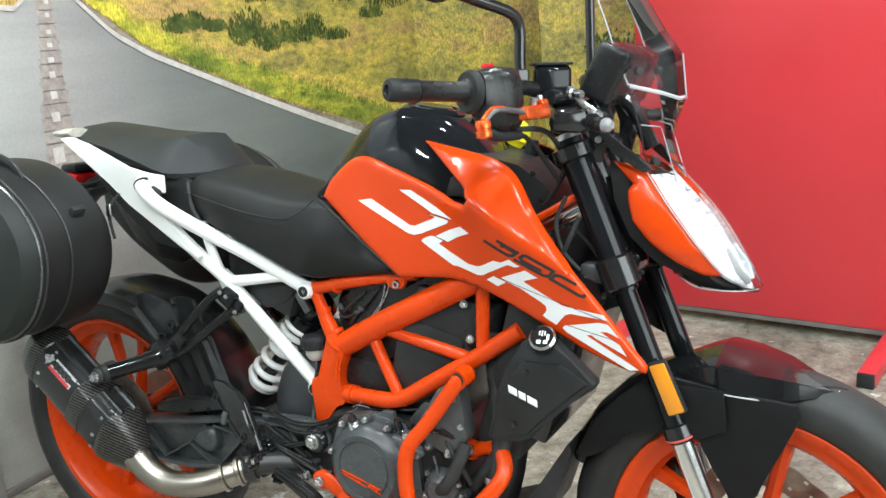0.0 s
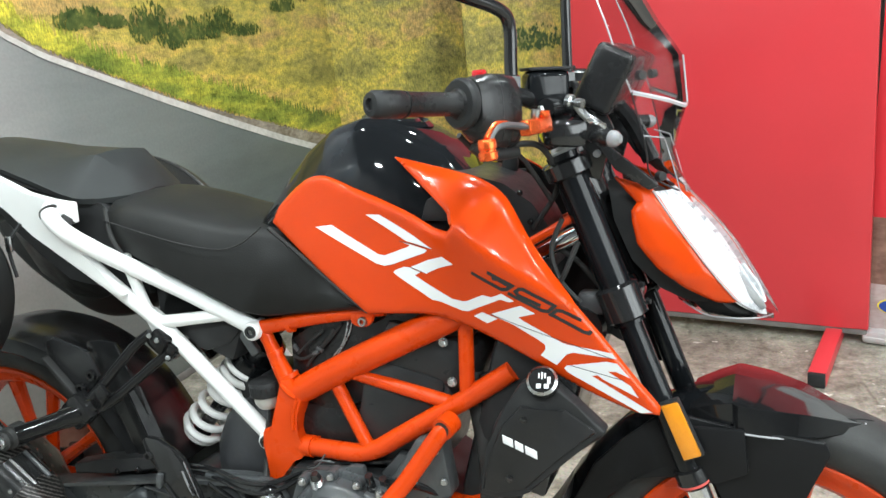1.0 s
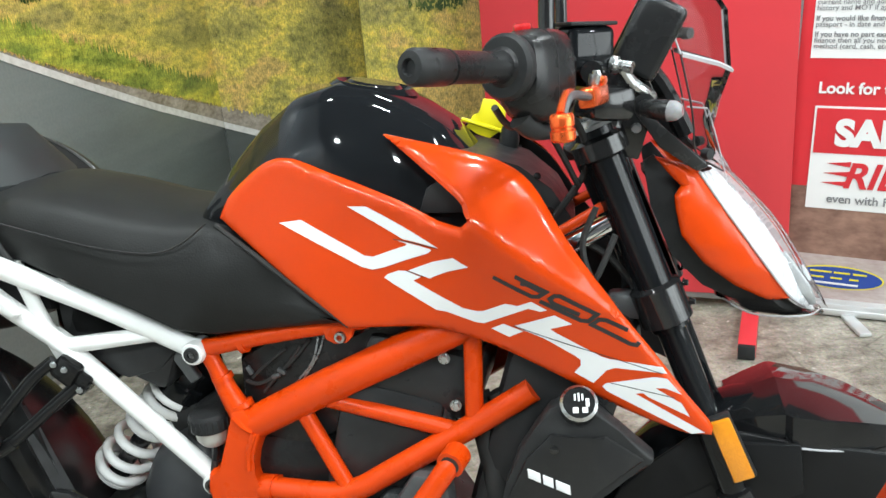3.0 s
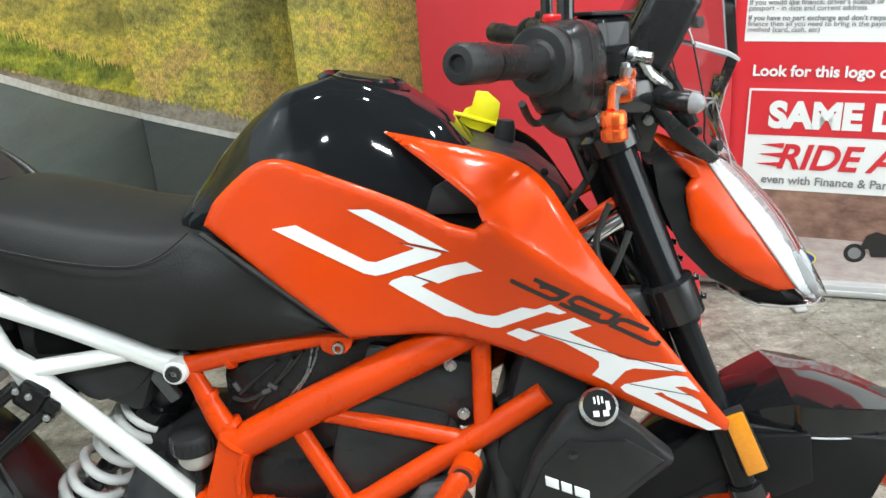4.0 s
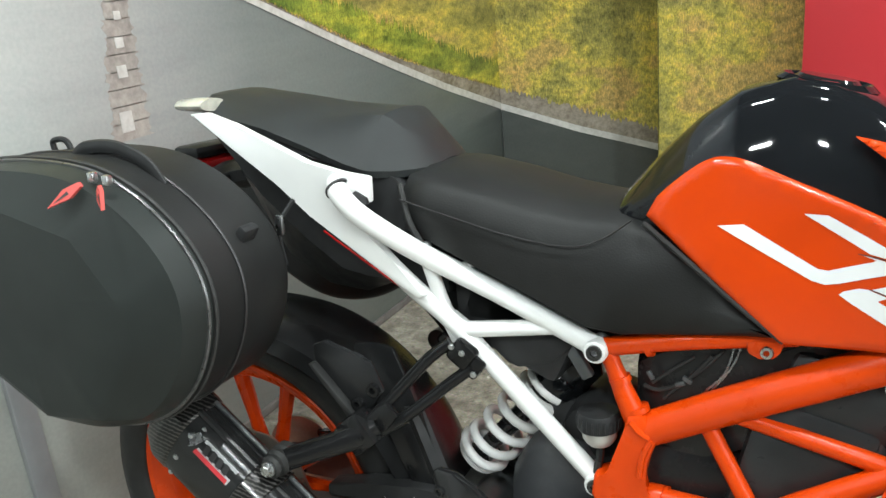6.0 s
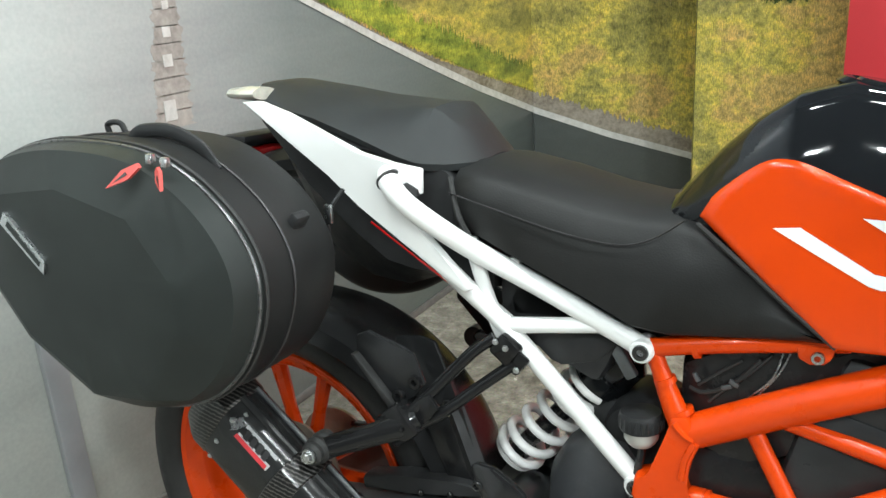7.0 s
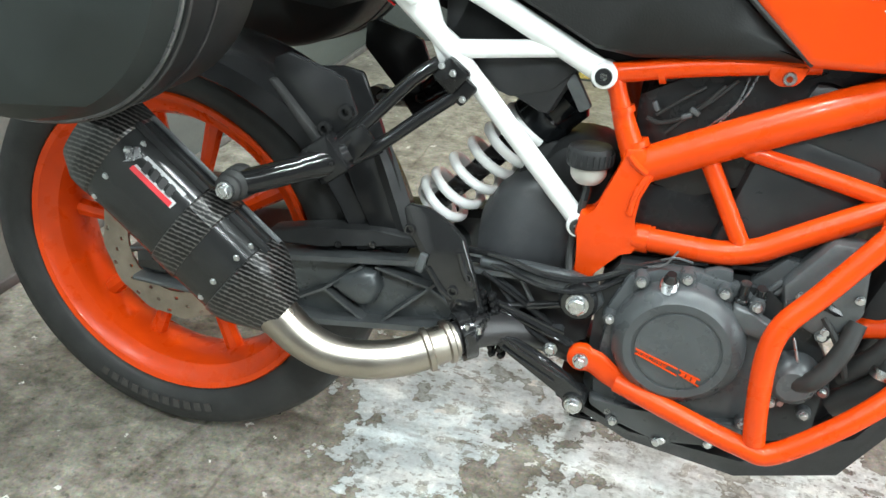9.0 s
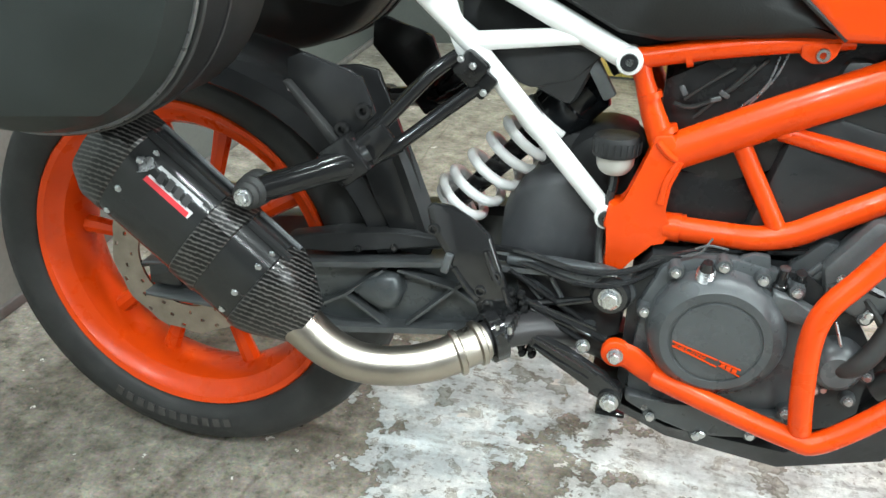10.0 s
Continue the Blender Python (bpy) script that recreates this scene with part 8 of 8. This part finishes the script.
def screen_row(z, xc, xs, w, push=0.0):
    dz = 0.022 if 0.95 < z < 1.0 else 0.004
    return [(xs + push, HY - w, z + dz), (xc - (xc - xs) * 0.3 + push, HY - w * 0.62, z + dz * 0.4), (xc + push, HY - w * 0.32, z), (xc + push, HY + w * 0.32, z), (xc - (xc - xs) * 0.3 + push, HY + w * 0.62, z + dz * 0.4), (xs + push, HY + w, z + dz)]


screen = part("flyscreen", loft([screen_row(*r) for r in ROWS_S], closed=False), SCREEN, bike, "smoked clear acrylic flyscreen", 25)
screen.visible_shadow = False
for k in (0, 5):
    part("polished_edge", tube([screen_row(*r)[k] for r in ROWS_S[4:]], 0.0012, 8, 3), EDGE_CLEAR, screen, "bright polished edge")
    part("dark_edge", tube([screen_row(*r)[k] for r in ROWS_S[:5]], 0.0012, 6, 3), DECAL_BLACK, screen, "dark lower edge")
part("crease", tube([screen_row(*r)[3] for r in ROWS_S[4:6]], 0.0012, 6, 2), EDGE_CLEAR, screen, "bright crease")
# the lamps' reflection on the fold, put in as a pale solid band
fold = screen_row(*ROWS_S[4], 0.0015)
part("fold_glint", loft([[(x - 0.001, y, z + 0.003), (x + 0.0012, y, z), (x, y, z - 0.003)] for x, y, z in fold], closed=False), EDGE_CLEAR, screen, "pale band painted as the lamp reflection on the screen's fold", 40)
for s in (-1, 1):
    part("side_stay", plate([(1.092, 0.936), (1.102, 0.94), (1.125, 0.916), (1.166, 0.88), (1.168, 0.874), (1.156, 0.87), (1.116, 0.9)], HY + s * 0.088 - 0.004, HY + s * 0.088 + 0.004, 0.002, lambda x, z: -s * 0.4 * max(0.0, x - 1.12)), GUARD_DARK, screen, "black flat screen stay")
    part("brow_edge", tube([(1.147, HY + s * 0.052, 0.937), (1.17, HY + s * 0.03, 0.932)], 0.0011, 6, 1), EDGE_CLEAR, screen)
    part("brow_edge", tube([(1.171, HY + s * 0.03, 0.931), (1.18, HY + s * 0.03, 0.9), (1.192, HY + s * 0.03, 0.852)], 0.0008, 6, 1), EDGE_CLEAR, screen)
    for z, x in ((1.014, 1.146), (0.885, 1.168)):
        part("screw", lathe([(0, -0.006), (0.006, -0.005), (0.0065, 0.004), (0, 0.004)], (x, HY + s * 0.054, z), 14, (-0.7, -s * 0.7, 0)), PLASTIC, screen)
dash = part("dash_display", block((1.106, HY + 0.006, 1.013), (0.05, 0.2, 0.082), 0.008, pose(0, 0, 0, 0, 28, 0), 3), GUARD_DARK, bike, "black dash display housing")
part("dash_glass", block((1.084, HY + 0.006, 1.025), (0.004, 0.17, 0.06), 0.0015, pose(0, 0, 0, 0, 28, 0)), GLOSS_BLACK, dash, "dark display glass")
part("dash_bracket", tube([(1.06, 0, 0.95), (1.09, 0.01, 0.985), (1.12, HY, 0.96), (1.15, HY, 0.9)], 0.012, 10, 3), SATIN_BLACK, dash)
for s in (-1, 1):
    fi = part("front_indicator", tube([(1.085, HY + s * 0.075, 0.955), (1.1, HY + s * 0.125, 0.948)], [0.009, 0.012], 10, 1), GUARD_DARK, bike, "black front indicator")
    part("indicator_body", tube([(1.096, HY + s * 0.12, 0.945), (1.112, HY + s * 0.138, 0.944), (1.124, HY + s * 0.146, 0.943)], [0.008, 0.0105, 0.0108], 14, 3), GUARD_DARK, fi)
    part("indicator_lens", tube([(1.124, HY + s * 0.145, 0.943), (1.13, HY + s * 0.149, 0.943), (1.136, HY + s * 0.151, 0.943)], [0.0105, 0.0098, 0.005], 16, 3), LENS_GREY, fi, "clear indicator lens")
    part("lamp_bracket", plate([(1.065, 0.975), (1.1, 0.985), (1.115, 0.95), (1.095, 0.885), (1.075, 0.89), (1.08, 0.94)], HY + s * 0.075 - 0.004, HY + s * 0.075 + 0.004, 0.002), SATIN_BLACK, fi)
    bolt(fi, (1.093, HY + s * 0.082, 0.92), 0.005, 0.006)

# ---- handlebar and controls ----
G0, G1 = (0.9265, 0.345, 1.0065), (0.984, 0.238, 0.998)
half_bar = [G0, G1, (1.02, 0.15, 1.0), (1.035, 0.07, 0.98)]
bars = part("handlebar", tube([(x, -y, z) for x, y, z in half_bar] + [(1.038, 0.015, 0.975)] + [(x, y + 0.03, z) for x, y, z in half_bar[::-1]], 0.011, 14, 5), SATIN_BLACK, bike, "black tapered handlebar")
for s, oy in ((-1, 0.0), (1, 0.03)):
    e = lambda t: Vector((G0[0], s * G0[1] + oy, G0[2])).lerp(Vector((G1[0], s * G1[1] + oy, G1[2])), t)
    d = (e(1) - e(0)).normalized()
    gl = (e(1) - e(0)).length
    g = part("grip", lathe([(0, 0.04 * gl), (0.0144, 0.04 * gl), (0.0150, 0.06 * gl), (0.0150, 0.25 * gl), (0.0144, 0.262 * gl), (0.0129, 0.268 * gl), (0.0129, 0.285 * gl), (0.0144, 0.29 * gl), (0.0144, 0.3 * gl), (0.0135, 0.315 * gl), (0.0132, 0.8 * gl), (0.0144, 0.88 * gl), (0.0196, 0.915 * gl), (0.0209, 0.93 * gl), (0.0209, 0.96 * gl), (0.0174, 0.98 * gl), (0.0174, 1.05 * gl), (0, 1.05 * gl)], e(0), 30, d), GRIP_RUBBER, bars, "black rubber grip", 28)
    for k in range(12):
        part("grip_rib", block(e(0.4 + 0.033 * k) + Vector((0.0052, -0.0112, 0.0035)), (0.0028, 0.0028, 0.006), 0.0006), GRIP_RUBBER, g)
    part("bar_end", lathe([(0, -0.010), (0.0055, -0.010), (0.007, -0.014), (0.0125, -0.013), (0.0148, -0.009), (0.0148, 0.006), (0, 0.006)], e(0.04), 24, d), PLASTIC, g, "black bar end weight")
    shell = []
    for t, rz, rx, dz in ((0.98, 0.02, 0.018, 0.0), (0.995, 0.029, 0.023, -0.002), (1.06, 0.035, 0.026, -0.006), (1.12, 0.04, 0.027, -0.008), (1.3, 0.043, 0.028, -0.009), (1.44, 0.042, 0.028, -0.009), (1.49, 0.037, 0.024, -0.009)):
        c = e(t) + Vector((0.004, 0, dz))
        flat = Vector((d.x, d.y, 0)).normalized()
        across = Vector((-flat.y, flat.x, 0))
        shell.append([c + across * (rx * math.copysign(abs(math.cos(a)) ** 0.62, math.cos(a))) + Vector((0, 0, rz * math.copysign(abs(math.sin(a)) ** 0.62, math.sin(a)))) for a in (2 * math.pi * q / 28 for q in range(28))])
    sw = part("switch_housing", loft(shell), GUARD_DARK, bars, "black switch housing", 40)
    part("housing_seam", loft([[p + (p - e(t) - Vector((0.004, 0, -0.009))) * 0.012 for p in r] for t, r in ((1.3, [q.lerp(w, 0.55) for q, w in zip(shell[3], shell[4])]), (1.32, [q.lerp(w, 0.6) for q, w in zip(shell[3], shell[4])]))]), DECAL_BLACK, sw)
    part("grip_flange", lathe([(0.017, -0.006), (0.026, -0.006), (0.029, -0.002), (0.029, 0.004), (0.017, 0.006)], e(0.95), 28, d, True), PLASTIC, sw)
    part("cable_guide", tube([e(1.1) + Vector((0, 0, -0.044)), e(1.2) + Vector((0.006, 0, -0.056)), e(1.5) + Vector((0.012, 0, -0.056))], [0.012, 0.01, 0.007], 12, 3), PLASTIC, sw)
    part("button", block(e(1.26) + Vector((-0.006, 0, 0.034)), (0.016, 0.012, 0.01), 0.003), RED_LENS if s < 0 else PLASTIC, sw, "red engine button" if s < 0 else "")
    b0 = Vector((1.008, -0.136, 1.0) if s < 0 else (1.0, 0.19, 1.0))
    up = 0.0 if s < 0 else 0.07
    m = part("mirror", tube([b0, b0 + Vector((0.0, 0, 0.04)), b0 + Vector((0.001, 0, 0.082 + up)), b0 + Vector((-0.005, s * 0.016, 0.102 + up)), b0 + Vector((-0.034, s * 0.064, 0.119 + up)), b0 + Vector((-0.06, s * 0.1, 0.135 + up))], 0.0082, 14, 5), SATIN_BLACK, bars, "black mirror on a curved stem")
    part("mirror_shell", loft([[(b0.x - 0.06 + q, b0.y + s * 0.14 + w * math.cos(a), 1.15 + up + 0.038 * k * math.sin(a)) for a in [i * math.pi / 8 for i in range(16)]] for q, w, k in ((0.0, 0.062, 0.9), (0.006, 0.066, 1.0), (0.024, 0.05, 0.7), (0.032, 0.02, 0.3))]), PLASTIC, m)
    part("stem_base", lathe([(0.0085, -0.012), (0.0125, -0.01), (0.0125, 0.012), (0.0085, 0.014)], b0 + Vector((0, 0, 0.012)), 6, (0, 0, 1), True), SATIN_BLACK, m)
    arm_ = [(1.0535, 0.199, 0.9675), (1.047, 0.23, 0.9695), (1.0405, 0.262, 0.9735), (1.0365, 0.285, 0.9735), (1.034, 0.3, 0.967), (1.0328, 0.309, 0.9595)]
    side_y = lambda pts, dx, dz: [(x + dx, s * y + oy, z + dz) for x, y, z in pts]
    lv = part("lever", tube(side_y(arm_, 0, 0), [0.004, 0.0042, 0.0038, 0.003, 0.0024, 0.003], 10, 4, 1.5), CAST_GREY if s < 0 else SATIN_BLACK, bars, "folding brake lever" if s < 0 else "black clutch lever")
    part("lever_blade", tube(side_y(arm_[2:], -0.002, 0.0035), [0.0018, 0.0028, 0.003, 0.0034], 8, 4), ORANGE_ANOD if s < 0 else SATIN_BLACK, lv, "orange folding blade" if s < 0 else "")
    part("lever_tip", lathe([(0, -0.0115), (0.0085, -0.0115), (0.0098, -0.009), (0.0098, -0.002), (0.0088, -0.001), (0.0088, 0.001), (0.0102, 0.002), (0.0102, 0.0085), (0.0085, 0.0105), (0, 0.0105)], (1.0326, s * 0.3125 + oy, 0.952), 20, (0.05, 0, -1)), ORANGE_ANOD if s < 0 else SATIN_BLACK, lv, "orange lever tip" if s < 0 else "")
    perch_b = block((1.0535, s * 0.2 + oy, 0.967), (0.016, 0.056, 0.018), 0.0035, pose(0, 0, 0, 0, -6, s * 12))
    part("lever_perch", join_bm(perch_b, block((1.058, s * 0.186 + oy, 0.979), (0.014, 0.016, 0.009), 0.003, pose(0, 0, 0, 0, -6, s * 12))), ORANGE_ANOD if s < 0 else SATIN_BLACK, lv, "orange anodised lever perch" if s < 0 else "")
    part("adjuster", lathe([(0, -0.006), (0.004, -0.006), (0.0052, -0.003), (0.0052, 0.004), (0, 0.004)], (1.0545, s * 0.203 + oy, 0.982), 14, (0.2, 0, 1)), CHROME, lv)
    bolt(lv, (1.056, s * 0.186 + oy, 0.984), 0.0045, 0.005, None, pose(0, 0, 0, -90, 0, 0))
    part("pivot_ring", lathe([(0.0025, -0.002), (0.0055, -0.002), (0.0055, 0.002), (0.0025, 0.002)], (1.045, s * 0.214 + oy, 0.967), 16, (0.9, 0.4 * s, 0), True), CAST_GREY, lv)
RES = pose(1.042, -0.108, 1.0055, 0, 2, 36)
res_b = block((0, 0, 0), (0.053, 0.036, 0.046), 0.008, None, 3)
bmesh.ops.transform(res_b, matrix=RES, verts=res_b.verts[:])
res = part("brake_reservoir", res_b, GLOSS_BLACK, bars, "black brake fluid reservoir")
lid_b = block((0, 0, 0.025), (0.0545, 0.0375, 0.004), 0.0015)
bmesh.ops.transform(lid_b, matrix=RES, verts=lid_b.verts[:])
part("reservoir_lid", lid_b, PLASTIC, res)
part("sight_glass", lathe([(0, -0.003), (0.006, -0.003), (0.007, 0.002), (0, 0.002)], (1.018, -0.142, 1.0), 16, (0.3, 1, 0)), CHROME, res)
part("banjo_bolt", lathe([(0, -0.012), (0.006, -0.012), (0.006, 0.002), (0.009, 0.004), (0.009, 0.01), (0, 0.01)], (1.078, -0.11, 0.988), 12, (-1, 0.4, 0.2)), CHROME, res)
part("hose", tube([(1.08, -0.11, 0.985), (1.088, -0.105, 0.972), (1.1, -0.1, 0.962), (1.108, -0.09, 0.955)], 0.0055, 8, 4), CHROME, res, "bright hose end")
part("master_cylinder", tube([(1.05, -0.14, 0.985), (1.06, -0.08, 0.982)], 0.011, 12, 1), SATIN_BLACK, res)
part("bar_clamp", block((1.036, 0.015, 0.952), (0.05, 0.13, 0.055), 0.008), SATIN_BLACK, bars)
part("cylinder_body", block((1.058, -0.095, 0.952), (0.05, 0.06, 0.036), 0.01, pose(0, 0, 0, 0, 6, 30)), SATIN_BLACK, bars, "black master cylinder body")
part("throttle_cable", tube([(0.985, -0.2, 0.965), (1.0, -0.16, 0.945), (1.03, -0.1, 0.935), (1.04, -0.06, 0.88), (1.0, -0.05, 0.82)], 0.004, 8, 5), RUBBER, bars)
part("throttle_cable", tube([(0.965, -0.215, 0.962), (0.975, -0.18, 0.94), (1.0, -0.11, 0.93), (1.03, -0.06, 0.86)], 0.0035, 8, 5), RUBBER, bars)
part("clutch_cable", tube([(1.04, 0.16, 0.975), (1.06, 0.1, 0.98), (1.08, 0.05, 0.95), (1.05, 0.03, 0.87)], 0.0035, 8, 5), RUBBER, bars)


# ---- panniers ----
BAG = [(-0.3, 0.79), (-0.285, 0.852), (-0.225, 0.9), (-0.12, 0.926), (0.01, 0.924), (0.09, 0.9), (0.155, 0.853), (0.19, 0.797), (0.19, 0.735), (0.16, 0.67), (0.105, 0.622), (0.03, 0.598), (-0.05, 0.602), (-0.14, 0.648), (-0.235, 0.712)]
BC = (-0.045, 0.775)


def bag_outline(k, dx=0.0, dz=0.0, n=60):
    pts = [Vector((x, z, 0)) for x, z in BAG]
    loop = pts[-2:] + pts + pts[:3]
    dense = spline(loop, 6)
    dense = dense[12:12 + 6 * len(pts)]
    return [((p.x - BC[0]) * k + BC[0] + dx, (p.y - BC[1]) * k + BC[1] + dz) for p in dense]


def bag_ring(y, k, dx=0.0, dz=0.0):
    return [(x, y, z) for x, z in bag_outline(k, dx, dz)]


def face_ring(y, k):
    """The flat outer panel: an angular outline."""
    pts = [(-0.24, 0.785), (-0.2, 0.868), (-0.06, 0.886), (0.065, 0.857), (0.128, 0.782), (0.125, 0.72), (0.06, 0.632), (-0.04, 0.622), (-0.15, 0.68)]
    n = len(bag_outline(1))
    seg = []
    m = len(pts)
    for i in range(n):
        f = i / n * m
        a, b = pts[int(f) % m], pts[(int(f) + 1) % m]
        t = f - int(f)
        seg.append(((a[0] + (b[0] - a[0]) * t - BC[0]) * k + BC[0], y, (a[1] + (b[1] - a[1]) * t - BC[1]) * k + BC[1]))
    return seg


def pannier(sign):
    bag = new("pannier_bag")
    tagged(bag, "black hard-shell pannier with fabric sides hung beside the rear wheel", "pannier")
    bag.matrix_world = pose(0, 0, 0, -4.5, 0, 0) @ pose(0, 0, 0 if sign < 0 else -0.012)

    def piece(name, bm, material, parent=None, label="", sharp=32):
        if sign > 0:
            bmesh.ops.scale(bm, vec=(1, -1, 1), verts=bm.verts[:])
        return part(name, bm, material, parent or bag, label, sharp)

    piece("body", loft([bag_ring(-0.185, 0.9), bag_ring(-0.19, 0.96), bag_ring(-0.2, 0.99), bag_ring(-0.27, 1.0), bag_ring(-0.335, 1.0)]), BAG_FABRIC, None, "black fabric side walls", 50)
    shell = piece("shell", loft([bag_ring(-0.335, 1.0), bag_ring(-0.352, 0.985), bag_ring(-0.375, 0.945), face_ring(-0.398, 1.0), face_ring(-0.402, 0.93), face_ring(-0.404, 0.5)]), BAG_SHELL, None, "black moulded hard shell", 20)
    piece("zip", tube([Vector(p) for p in bag_ring(-0.336, 1.006)][::2] + [Vector(bag_ring(-0.336, 1.006)[0])], 0.0032, 6, 2), RUBBER, None, "black zip line")
    piece("piping", tube([Vector(p) for p in bag_ring(-0.345, 0.995)][::2] + [Vector(bag_ring(-0.345, 0.995)[0])], 0.0026, 6, 2), surface("reflective_piping", (0.1, 0.1, 0.1), 0.3, 0.5, 0.3, 40, 0.0), None, "grey piping")
    piece("expander_zip", tube([Vector(p) for p in bag_ring(-0.285, 1.004)][::2] + [Vector(bag_ring(-0.285, 1.004)[0])], 0.0022, 6, 2), DECAL_BLACK)
    if sign < 0:
        piece("handle", tube([(-0.05, -0.29, 0.922), (-0.03, -0.288, 0.934), (0.02, -0.285, 0.935), (0.07, -0.288, 0.917), (0.098, -0.292, 0.892)], [0.006, 0.009, 0.009, 0.009, 0.006], 10, 5, 0.5), PLASTIC, None, "black carry handle")
    if sign < 0:
        piece("loop", tube([(-0.13, -0.25, 0.918), (-0.135, -0.25, 0.936), (-0.11, -0.25, 0.938), (-0.1, -0.25, 0.92)], 0.004, 8, 5), PLASTIC, None, "black webbing loop")
    if sign > 0:
        return bag
    piece("d_ring", join_bm(block((0.174, -0.25, 0.825), (0.014, 0.028, 0.034), 0.005, pose(0, 0, 0, 0, 35, 0))), PLASTIC, None, "black strap buckle")
    for x, z, x1, z1 in ((0.068, 0.912, 0.038, 0.886), (0.09, 0.909, 0.122, 0.888)):
        d = Vector((x1 - x, -0.026, z1 - z))
        nrm = Vector((-(z1 - z), 0, x1 - x)).normalized()
        c = Vector((x, -0.378, z))
        pull = piece("zip_pull", loft([[c + d * t + nrm * w + Vector((0, y, 0)) for t, w in ((0.1, 0.003), (0.45, 0.0065), (1.0, 0.0), (0.45, -0.0065), (0.1, -0.003))] for y in (-0.003, 0.002)]), RED_PULL, None, "red rubber zip pull")
        piece("slot", loft([[c + d * t + nrm * w + Vector((0, y, 0)) for t, w in ((0.4, 0.002), (0.8, 0.0), (0.4, -0.002))] for y in (-0.0036, -0.002)]), DECAL_BLACK, pull)
        piece("slider", block((x, -0.366, z + 0.003), (0.01, 0.01, 0.012), 0.003), CHROME, pull)
    badge = piece("badge", loft([[(x, y, z) for x, z in ((-0.16, 0.83), (-0.15, 0.845), (-0.085, 0.79), (-0.09, 0.772))] for y in (-0.408, -0.403)]), CHROME, shell, "bright slanted badge")
    piece("badge_core", loft([[(x, y, z) for x, z in ((-0.148, 0.828), (-0.144, 0.834), (-0.094, 0.788), (-0.096, 0.782))] for y in (-0.409, -0.404)]), BAG_SHELL, shell)
    return bag


pannier(-1)
pannier(1)
